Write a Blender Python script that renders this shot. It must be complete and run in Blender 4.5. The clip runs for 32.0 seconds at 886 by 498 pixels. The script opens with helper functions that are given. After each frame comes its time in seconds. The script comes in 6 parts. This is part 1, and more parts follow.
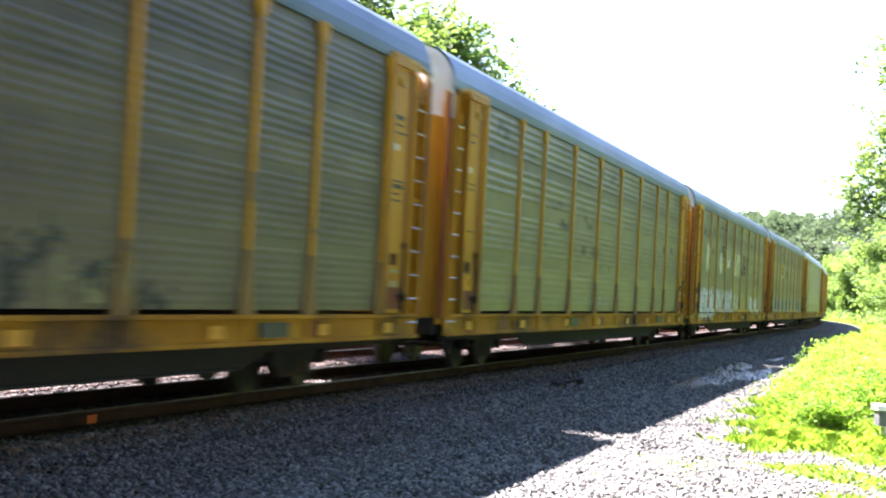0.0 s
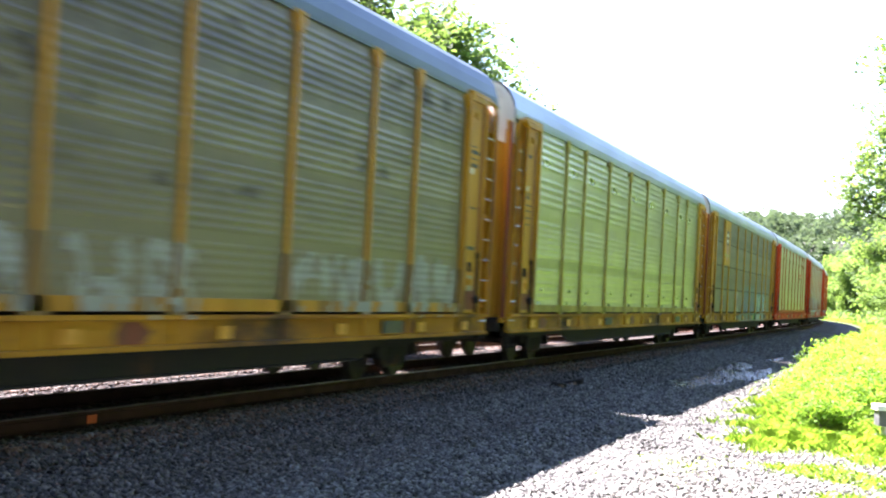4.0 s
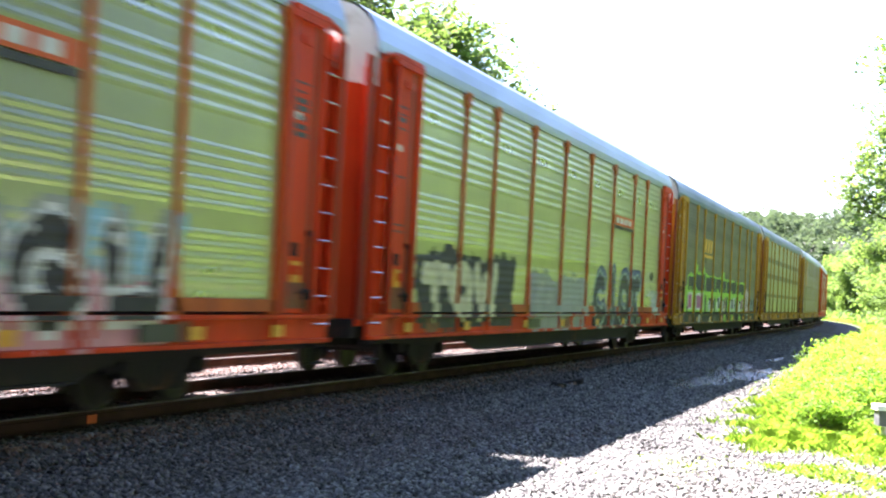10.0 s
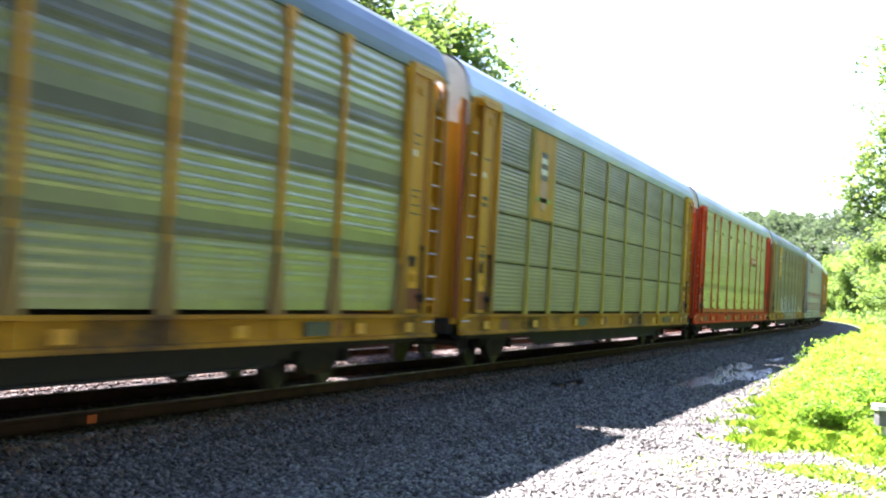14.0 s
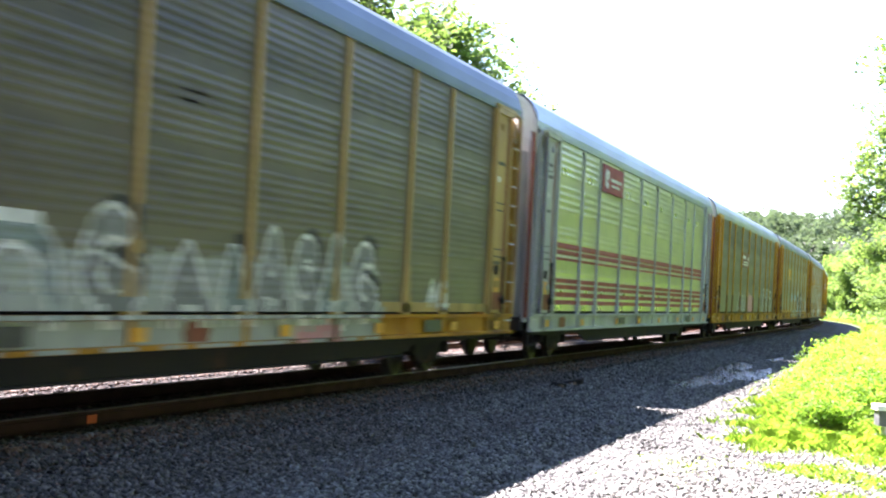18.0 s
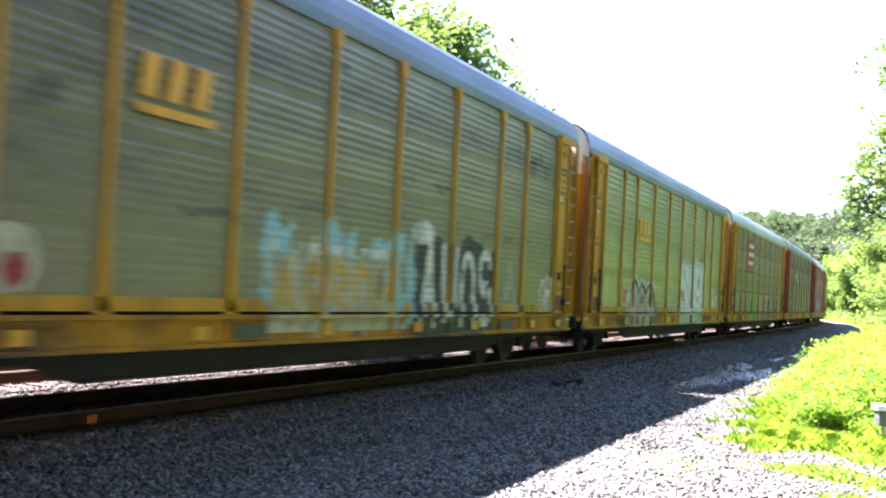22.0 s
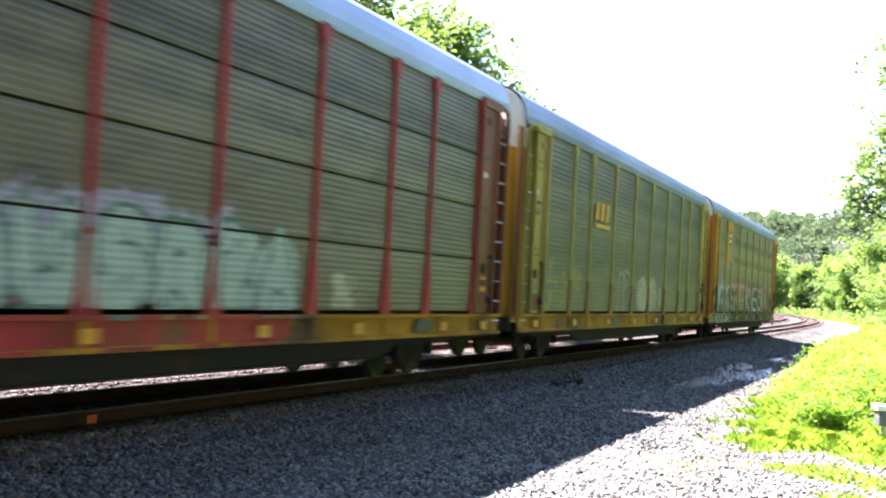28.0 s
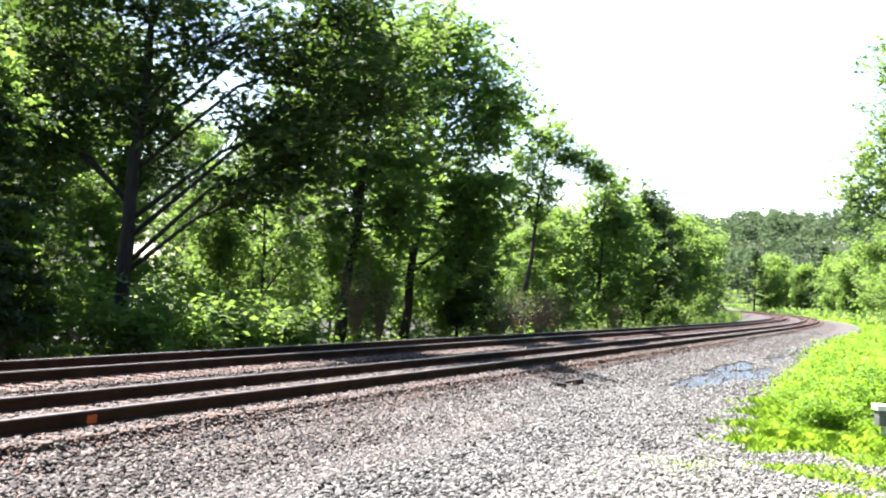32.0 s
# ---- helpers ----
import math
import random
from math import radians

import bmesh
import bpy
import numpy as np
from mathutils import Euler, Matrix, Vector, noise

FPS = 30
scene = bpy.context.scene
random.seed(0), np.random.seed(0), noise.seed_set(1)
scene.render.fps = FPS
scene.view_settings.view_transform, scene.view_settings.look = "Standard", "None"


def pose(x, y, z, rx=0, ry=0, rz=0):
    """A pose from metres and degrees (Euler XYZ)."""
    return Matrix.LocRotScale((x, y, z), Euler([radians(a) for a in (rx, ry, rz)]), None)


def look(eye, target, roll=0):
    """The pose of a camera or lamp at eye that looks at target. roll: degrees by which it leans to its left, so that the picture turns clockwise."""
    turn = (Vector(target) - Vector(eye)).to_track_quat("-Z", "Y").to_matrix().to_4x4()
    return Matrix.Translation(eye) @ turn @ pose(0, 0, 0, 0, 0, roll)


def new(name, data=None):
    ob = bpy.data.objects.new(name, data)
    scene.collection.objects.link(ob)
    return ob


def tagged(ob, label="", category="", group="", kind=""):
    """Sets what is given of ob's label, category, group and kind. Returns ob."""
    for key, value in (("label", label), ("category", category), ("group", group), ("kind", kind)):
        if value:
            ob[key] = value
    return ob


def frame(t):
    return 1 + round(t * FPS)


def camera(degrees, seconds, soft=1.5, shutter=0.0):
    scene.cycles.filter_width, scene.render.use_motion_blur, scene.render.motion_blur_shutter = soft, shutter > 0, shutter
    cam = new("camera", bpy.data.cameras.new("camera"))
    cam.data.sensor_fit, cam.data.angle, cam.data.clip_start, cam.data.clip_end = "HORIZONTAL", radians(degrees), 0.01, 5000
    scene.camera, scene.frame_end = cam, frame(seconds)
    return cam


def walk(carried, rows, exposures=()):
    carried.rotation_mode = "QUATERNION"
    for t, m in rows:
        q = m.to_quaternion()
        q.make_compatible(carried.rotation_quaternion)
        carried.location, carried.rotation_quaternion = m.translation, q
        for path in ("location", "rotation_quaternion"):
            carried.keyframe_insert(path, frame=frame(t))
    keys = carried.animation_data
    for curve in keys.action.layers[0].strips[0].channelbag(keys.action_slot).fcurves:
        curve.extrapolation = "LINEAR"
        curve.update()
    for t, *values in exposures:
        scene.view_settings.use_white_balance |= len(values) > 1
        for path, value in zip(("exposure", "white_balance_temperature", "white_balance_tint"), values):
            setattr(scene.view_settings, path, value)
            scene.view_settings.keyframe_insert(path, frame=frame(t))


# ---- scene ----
cam = camera(32.93, 32.0, soft=2.15, shutter=0.45)
EYE = Vector((9.29, 0.0, 1.53))
YAW, TILT, ROLL = 0.3087, 0.0259, 2.985
AIM = EYE + Vector((-math.sin(YAW) * math.cos(TILT), math.cos(YAW) * math.cos(TILT), math.sin(TILT)))
walk(cam, [(0.0, look(EYE, AIM, ROLL)), (32.0, look(EYE, AIM, ROLL))], [(0.0, 3.4, 6360, 29), (30.5, 3.4, 6360, 29), (31.0, 3.32, 6360, 28), (31.7, 2.66, 6490, 19), (32.0, 2.66, 6490, 19)])

# ---- daylight: one sun beyond the train, ahead and to its far side ----
TO_SUN = Vector((-3.67, 2.1, 5.6)).normalized()
world = bpy.data.worlds.new("sky")
scene.world = world
world.use_nodes = True
wn = world.node_tree
sky = wn.nodes.new("ShaderNodeTexSky")
sky.sky_type = "NISHITA"
sky.sun_disc = False
sky.sun_elevation = math.asin(TO_SUN.z)
sky.sun_rotation = math.atan2(TO_SUN.x, TO_SUN.y) % (2 * math.pi)
sky.dust_density = 0.3
sky.ozone_density = 2.5
wn.links.new(sky.outputs["Color"], wn.nodes["Background"].inputs["Color"])
wn.nodes["Background"].inputs["Strength"].default_value = 0.056
sun_data = bpy.data.lights.new("sun", "SUN")
sun_data.energy, sun_data.angle, sun_data.color = 5.0, radians(0.53), (1.0, 0.955, 0.905)
sun = new("sun", sun_data)
sun.matrix_world = look(TO_SUN * 60, (0, 0, 0))


# ---- materials ----
def mat(name, colour, rough=0.6, metal=0.0, other=None, scale=4.0, fine=40.0, bump=0.15, dirt=None, dirt_amount=0.0,
        stretch=(1, 1, 1), depth=0.01):
    """A surface with two scales of variation: broad stains from colour to other, fine grain, and dirt in patches."""
    m = bpy.data.materials.new(name)
    m.use_nodes = True
    t = m.node_tree
    n, l = t.nodes, t.links
    b = n["Principled BSDF"]
    b.inputs["Roughness"].default_value = rough
    b.inputs["Metallic"].default_value = metal
    co = n.new("ShaderNodeTexCoord")
    mp = n.new("ShaderNodeMapping")
    mp.inputs["Scale"].default_value = stretch
    l.new(co.outputs["Object"], mp.inputs["Vector"])
    broad = n.new("ShaderNodeTexNoise")
    broad.inputs["Scale"].default_value = scale
    broad.inputs["Detail"].default_value = 6
    l.new(mp.outputs["Vector"], broad.inputs["Vector"])
    ramp = n.new("ShaderNodeValToRGB")
    ramp.color_ramp.elements[0].position, ramp.color_ramp.elements[1].position = 0.35, 0.68
    ramp.color_ramp.elements[0].color = (*colour, 1)
    ramp.color_ramp.elements[1].color = (*(other or [c * 0.75 for c in colour]), 1)
    l.new(broad.outputs["Fac"], ramp.inputs["Fac"])
    grain = n.new("ShaderNodeTexNoise")
    grain.inputs["Scale"].default_value = fine
    grain.inputs["Detail"].default_value = 4
    l.new(co.outputs["Object"], grain.inputs["Vector"])
    out = ramp.outputs["Color"]
    if dirt:
        patch = n.new("ShaderNodeTexNoise")
        patch.inputs["Scale"].default_value = scale * 0.6
        patch.inputs["Detail"].default_value = 8
        patch.inputs["Roughness"].default_value = 0.65
        l.new(mp.outputs["Vector"], patch.inputs["Vector"])
        pr = n.new("ShaderNodeValToRGB")
        pr.color_ramp.elements[0].position, pr.color_ramp.elements[1].position = 0.62 - dirt_amount * 0.4, 0.74 - dirt_amount * 0.25
        l.new(patch.outputs["Fac"], pr.inputs["Fac"])
        mix = n.new("ShaderNodeMix")
        mix.data_type = "RGBA"
        l.new(pr.outputs["Color"], mix.inputs["Factor"])
        l.new(out, mix.inputs["A"])
        mix.inputs["B"].default_value = (*dirt, 1)
        out = mix.outputs["Result"]
    l.new(out, b.inputs["Base Color"])
    rr = n.new("ShaderNodeMapRange")
    rr.inputs["To Min"].default_value, rr.inputs["To Max"].default_value = max(0.05, rough - 0.12), min(1.0, rough + 0.12)
    l.new(broad.outputs["Fac"], rr.inputs["Value"])
    l.new(rr.outputs["Result"], b.inputs["Roughness"])
    if bump:
        bp = n.new("ShaderNodeBump")
        bp.inputs["Strength"].default_value, bp.inputs["Distance"].default_value = bump, depth
        l.new(grain.outputs["Fac"], bp.inputs["Height"])
        l.new(bp.outputs["Normal"], b.inputs["Normal"])
    return m


def leaf_mat(name, front, back, glow, var=0.35, gloss=0.2):
    """Thin leaves: they scatter light on both sides and let it through. Shade varies from clump to clump."""
    m = bpy.data.materials.new(name)
    m.use_nodes = True
    t = m.node_tree
    n, l = t.nodes, t.links
    n.remove(n["Principled BSDF"])
    out = n["Material Output"]
    geo = n.new("ShaderNodeNewGeometry")
    ramp = n.new("ShaderNodeValToRGB")
    ramp.color_ramp.elements[0].color, ramp.color_ramp.elements[1].color = (*front, 1), (*back, 1)
    l.new(geo.outputs["Random Per Island"], ramp.inputs["Fac"])
    d = n.new("ShaderNodeBsdfPrincipled")
    d.inputs["Roughness"].default_value = 0.6
    d.inputs["Specular IOR Level"].default_value = gloss
    l.new(ramp.outputs["Color"], d.inputs["Base Color"])
    tr = n.new("ShaderNodeBsdfTranslucent")
    hue = n.new("ShaderNodeMix")
    hue.data_type = "RGBA"
    hue.inputs["Factor"].default_value = 0.7
    l.new(ramp.outputs["Color"], hue.inputs["A"])
    hue.inputs["B"].default_value = (*glow, 1)
    l.new(hue.outputs["Result"], tr.inputs["Color"])
    mx = n.new("ShaderNodeMixShader")
    mx.inputs["Fac"].default_value = var
    l.new(d.outputs["BSDF"], mx.inputs[1])
    l.new(tr.outputs["BSDF"], mx.inputs[2])
    l.new(mx.outputs["Shader"], out.inputs["Surface"])
    return m


def ground_mat(name, colour, other):
    """Ballast and trodden gravel: stones of two sizes, brown near the rails, pale further out."""
    m = mat(name, colour, 0.9, 0, other, 0.5, 30, 0)
    t = m.node_tree
    n, l = t.nodes, t.links
    b = n["Principled BSDF"]
    co = n.new("ShaderNodeTexCoord")
    vo = n.new("ShaderNodeTexVoronoi")
    vo.inputs["Scale"].default_value = 22
    l.new(co.outputs["Object"], vo.inputs["Vector"])
    old = b.inputs["Base Color"].links[0].from_socket
    mix = n.new("ShaderNodeMix")
    mix.data_type, mix.blend_type = "RGBA", "MULTIPLY"
    mix.inputs["Factor"].default_value = 0.8
    cr = n.new("ShaderNodeValToRGB")
    cr.color_ramp.elements[0].color, cr.color_ramp.elements[1].color = (0.35, 0.33, 0.32, 1), (1.25, 1.2, 1.15, 1)
    sep = n.new("ShaderNodeSeparateColor")
    l.new(vo.outputs["Color"], sep.inputs["Color"])
    l.new(sep.outputs["Red"], cr.inputs["Fac"])
    l.new(old, mix.inputs["A"])
    l.new(cr.outputs["Color"], mix.inputs["B"])
    l.new(mix.outputs["Result"], b.inputs["Base Color"])
    bp = n.new("ShaderNodeBump")
    bp.inputs["Strength"].default_value, bp.inputs["Distance"].default_value = 0.9, 0.04
    bp.invert = True
    l.new(vo.outputs["Distance"], bp.inputs["Height"])
    l.new(bp.outputs["Normal"], b.inputs["Normal"])
    return m


def stone_mat(name, dark, mid, light):
    m = mat(name, (0.33, 0.3, 0.275), 0.85, 0, (0.22, 0.2, 0.185), 3, 60, 0.3)
    n, l = m.node_tree.nodes, m.node_tree.links
    b = n["Principled BSDF"]
    geo = n.new("ShaderNodeNewGeometry")
    cr = n.new("ShaderNodeValToRGB")
    cr.color_ramp.elements[0].color, cr.color_ramp.elements[1].color = (*dark, 1), (*light, 1)
    e = cr.color_ramp.elements.new(0.5)
    e.color = (*mid, 1)
    l.new(geo.outputs["Random Per Island"], cr.inputs["Fac"])
    l.new(cr.outputs["Color"], b.inputs["Base Color"])
    return m


GRAVEL, BALLAST = ground_mat("gravel", (0.09, 0.082, 0.074), (0.06, 0.053, 0.047)), ground_mat("stained_ballast", (0.06, 0.047, 0.038), (0.04, 0.031, 0.025))
STONE = stone_mat("grey_stone", (0.022, 0.023, 0.021), (0.08, 0.083, 0.073), (0.222, 0.228, 0.2))
DUSTY = stone_mat("dusty_pale_stone", (0.058, 0.058, 0.051), (0.155, 0.157, 0.136), (0.34, 0.345, 0.305))
STAINED = stone_mat("oil_stained_stone", (0.014, 0.012, 0.01), (0.045, 0.04, 0.032), (0.16, 0.145, 0.12))
RUSTY = stone_mat("rust_red_stone", (0.026, 0.015, 0.01), (0.082, 0.046, 0.028), (0.17, 0.105, 0.07))
RUST = (0.12, 0.05, 0.025)
RAIL = mat("rusty_rail_steel", (0.055, 0.027, 0.018), 0.9, 0, (0.03, 0.016, 0.012), 2, 60, 0.3)
RAIL.node_tree.nodes["Principled BSDF"].inputs["Specular IOR Level"].default_value = 0.1
RAIL_TOP = mat("polished_steel", (0.2, 0.175, 0.155), 0.42, 0.7, (0.15, 0.125, 0.11), 1.5, 80, 0.05)
TIE = mat("creosoted_wood", (0.13, 0.062, 0.036), 0.85, 0, (0.06, 0.036, 0.024), 3, 50, 0.5, stretch=(1, 6, 1))
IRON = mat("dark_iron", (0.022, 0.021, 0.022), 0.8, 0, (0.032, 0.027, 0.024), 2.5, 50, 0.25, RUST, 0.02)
IRON.node_tree.nodes["Principled BSDF"].inputs["Specular IOR Level"].default_value = 0.15
WHEEL = mat("wheel_steel", (0.05, 0.042, 0.038), 0.55, 0.4, (0.03, 0.024, 0.02), 3, 60, 0.15)
GALV = {
    "clean": mat("galvanised_steel", (0.495, 0.5, 0.405), 0.31, 0.97, (0.42, 0.425, 0.345), 1.2, 30, 0.04, (0.3, 0.3, 0.26), 0.1, (1, 0.5, 1)),
    "grey": mat("weathered_galvanised_steel", (0.29, 0.285, 0.24), 0.33, 0.9, (0.22, 0.215, 0.18), 1.0, 30, 0.06, (0.17, 0.155, 0.13), 0.25, (1, 0.6, 1)),
    "dark": mat("soot_stained_galvanised_steel", (0.132, 0.109, 0.083), 0.45, 0.42, (0.095, 0.077, 0.059), 0.9, 30, 0.08, (0.06, 0.05, 0.043), 0.45, (1, 0.35, 1.5)),
    "brown": mat("brown_stained_galvanised_steel", (0.17, 0.14, 0.1), 0.46, 0.45, (0.12, 0.098, 0.07), 0.9, 30, 0.08, (0.06, 0.048, 0.036), 0.42, (1, 0.35, 1.5)),
    "dull": mat("grimy_galvanised_steel", (0.212, 0.182, 0.142), 0.40, 0.6, (0.158, 0.135, 0.106), 0.9, 30, 0.08, (0.095, 0.08, 0.068), 0.4, (1, 0.35, 1.5)),
}
BAND = mat("flat_weathered_steel", (0.15, 0.142, 0.118), 0.45, 0.75, (0.115, 0.108, 0.09), 1.0, 30, 0.05, (0.1, 0.085, 0.07), 0.25, (1, 0.5, 1))
SOOT = mat("soot_stain", (0.1, 0.086, 0.067), 0.55, 0.3, (0.13, 0.112, 0.087), 1.5, 30, 0.08, (0.05, 0.043, 0.034), 0.3, (1, 0.4, 1.5))
ROOF = mat("galvanised_roof", (0.105, 0.155, 0.165), 0.45, 0.75, (0.082, 0.12, 0.13), 0.8, 20, 0.1, (0.16, 0.16, 0.16), 0.2, (1, 0.3, 1))
ROOF_LIGHT = mat("bright_galvanised_roof", (0.29, 0.355, 0.36), 0.4, 0.8, (0.24, 0.29, 0.295), 0.8, 20, 0.1, (0.3, 0.3, 0.3), 0.2, (1, 0.3, 1))
WHITE = mat("white_paint", (0.78, 0.77, 0.73), 0.5, 0, (0.68, 0.66, 0.6), 1.5, 40, 0.1, (0.35, 0.3, 0.24), 0.1)
BLACK = mat("black_paint", (0.02, 0.02, 0.022), 0.5, 0, (0.04, 0.04, 0.04), 2, 40, 0.1)


def paint(name, c, dirt=(0.14, 0.08, 0.04), amount=0.35, rough=0.45):
    m = mat(name, c, rough, 0, [v * 0.72 for v in c], 1.1, 35, 0.12, dirt, amount, (1.6, 1.6, 0.35))
    m.node_tree.nodes["Principled BSDF"].inputs["Specular IOR Level"].default_value = 0.14
    return m


FOOT_DIRT = paint("grimy_yellow_paint", (0.33, 0.21, 0.07), (0.11, 0.06, 0.035), 0.5, 0.6)
FOOT = {"yellow_paint": FOOT_DIRT, "faded_yellow_paint": FOOT_DIRT}
RUNG = mat("bare_rung_steel", (0.55, 0.53, 0.5), 0.3, 1.0, (0.45, 0.43, 0.4), 1.5, 80, 0.05)
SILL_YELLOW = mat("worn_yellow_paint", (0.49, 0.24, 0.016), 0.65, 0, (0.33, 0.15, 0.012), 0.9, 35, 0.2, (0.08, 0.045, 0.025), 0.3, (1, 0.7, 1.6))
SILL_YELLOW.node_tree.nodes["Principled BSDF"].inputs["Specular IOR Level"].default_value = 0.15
YELLOW = paint("yellow_paint", (0.58, 0.285, 0.022), amount=0.3)
AMBER = paint("amber_paint", (0.62, 0.31, 0.03), (0.25, 0.10, 0.03), 0.2)
YELLOW_PALE = paint("faded_yellow_paint", (0.43, 0.35, 0.075), amount=0.25)
TAN_POST = paint("tan_post_paint", (0.47, 0.31, 0.11), amount=0.25)
ORANGE = paint("orange_red_paint", (0.68, 0.055, 0.008), (0.3, 0.04, 0.012), 0.25, 0.6)
ORANGE_POST = paint("faded_orange_paint", (0.56, 0.135, 0.028), (0.25, 0.07, 0.03), 0.25, 0.6)
CRIMSON = paint("crimson_paint", (0.42, 0.03, 0.04), (0.16, 0.04, 0.03), 0.3)
BROWN = paint("brown_red_paint", (0.24, 0.06, 0.04), amount=0.4)
SILVER = paint("silver_grey_paint", (0.42, 0.44, 0.43), (0.2, 0.19, 0.17), 0.2)
LAMPGOLD = mat("yellow_reflective_tape", (0.8, 0.36, 0.015), 0.4)
BOARD_TAN = paint("tan_paint", (0.55, 0.36, 0.09), amount=0.15)
BLUE = mat("blue_paint", (0.03, 0.06, 0.2), 0.5)
PLUM = mat("dull_purple_paint", (0.06, 0.05, 0.10), 0.5)
ROSE = mat("faded_rose_paint", (0.5, 0.27, 0.2), 0.5)
LIME = mat("lime_spray_paint", (0.28, 0.62, 0.03), 0.5)
MINT = mat("mint_spray_paint", (0.37, 0.49, 0.42), 0.6, 0, (0.27, 0.36, 0.31), 3, 40, 0.1)
PALE = mat("pale_spray_paint", (0.74, 0.75, 0.7), 0.6, 0, (0.5, 0.51, 0.47), 3, 40, 0.1, (0.16, 0.16, 0.13), 0.25)
CREAM = mat("cream_spray_paint", (0.48, 0.45, 0.31), 0.6, 0, (0.3, 0.29, 0.2), 3, 40, 0.1, (0.16, 0.16, 0.12), 0.25)
IVORY = mat("ivory_spray_paint", (0.68, 0.66, 0.42), 0.6, 0, (0.5, 0.48, 0.3), 3, 40, 0.1, (0.16, 0.16, 0.12), 0.15)
FADED = mat("faded_blue_green_spray_paint", (0.21, 0.26, 0.24), 0.6, 0, (0.13, 0.165, 0.155), 3, 40, 0.1, (0.09, 0.1, 0.08), 0.3)
ASH = mat("ash_grey_spray_paint", (0.22, 0.228, 0.21), 0.65, 0, (0.15, 0.156, 0.142), 3, 40, 0.1, (0.1, 0.1, 0.085), 0.25)
MAGENTA = mat("magenta_spray_paint", (0.42, 0.05, 0.26), 0.5)
PINK = mat("pink_spray_paint", (0.6, 0.25, 0.28), 0.5)
SKYBLUE = mat("light_blue_spray_paint", (0.25, 0.5, 0.6), 0.5)
TEAL = mat("teal_spray_paint", (0.09, 0.19, 0.16), 0.6, 0, (0.06, 0.12, 0.1), 3, 40, 0.1)
INK = mat("black_spray_paint", (0.025, 0.028, 0.03), 0.5)
OLIVE = mat("olive_spray_paint", (0.3, 0.34, 0.05), 0.5)
LILAC = mat("lilac_spray_paint", (0.33, 0.32, 0.40), 0.6, 0, (0.25, 0.24, 0.3), 3, 40, 0.1)
STEELGREY = mat("grey_cover_paint", (0.34, 0.36, 0.31), 0.6, 0, (0.27, 0.29, 0.25), 2, 40, 0.1)
CHARCOAL = mat("charcoal_spray_paint", (0.03, 0.029, 0.028), 0.65, 0, (0.02, 0.02, 0.02), 3, 40, 0.1)
BRICK = mat("rust_orange_spray_paint", (0.42, 0.14, 0.06), 0.5, 0, (0.3, 0.1, 0.05), 3, 40, 0.1)
GREENSPRAY = mat("green_spray_paint", (0.12, 0.31, 0.065), 0.6, 0, (0.085, 0.23, 0.055), 3, 40, 0.1)
DEEP = mat("dark_green_grey_spray_paint", (0.018, 0.022, 0.018), 0.6, 0, (0.028, 0.033, 0.026), 3, 40, 0.1)
RED = mat("red_paint", (0.3, 0.018, 0.026), 0.6, 0, (0.22, 0.016, 0.022), 2, 40, 0.1)
MARK = mat("orange_marking_paint", (0.7, 0.12, 0.02), 0.6)
LEAF = leaf_mat("broad_leaves", (0.042, 0.085, 0.024), (0.095, 0.17, 0.046), (0.315, 0.51, 0.082), 0.47)
# two darker copies of LEAF: crown and undergrowth shade put into the colour
LEAF_MID = leaf_mat("part_shaded_leaves", (0.03, 0.058, 0.017), (0.072, 0.125, 0.038), (0.262, 0.44, 0.066), 0.47)
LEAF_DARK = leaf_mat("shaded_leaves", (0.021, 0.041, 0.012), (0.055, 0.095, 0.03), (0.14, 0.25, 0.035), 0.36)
# leaves for the far woods, with distance haze mixed into the colour
LEAF_HAZY = leaf_mat("hazy_distant_leaves", (0.055, 0.09, 0.052), (0.083, 0.123, 0.062), (0.14, 0.215, 0.08), 0.36, 0.05)
PINE = leaf_mat("pine_needles", (0.02, 0.05, 0.02), (0.045, 0.085, 0.03), (0.06, 0.12, 0.02), 0.2)
GRASS = leaf_mat("grass_blades", (0.12, 0.26, 0.025), (0.24, 0.38, 0.05), (0.42, 0.68, 0.05), 0.45)
WEED = leaf_mat("weed_leaves", (0.07, 0.18, 0.02), (0.19, 0.33, 0.04), (0.36, 0.62, 0.04), 0.42)
BARK = mat("bark", (0.034, 0.028, 0.023), 0.95, 0, (0.02, 0.016, 0.014), 3, 25, 0.8, stretch=(3, 3, 0.6), depth=0.03)
TWIG = mat("dry_twigs", (0.20, 0.14, 0.09), 0.9, 0, (0.12, 0.085, 0.06), 3, 25, 0.3)


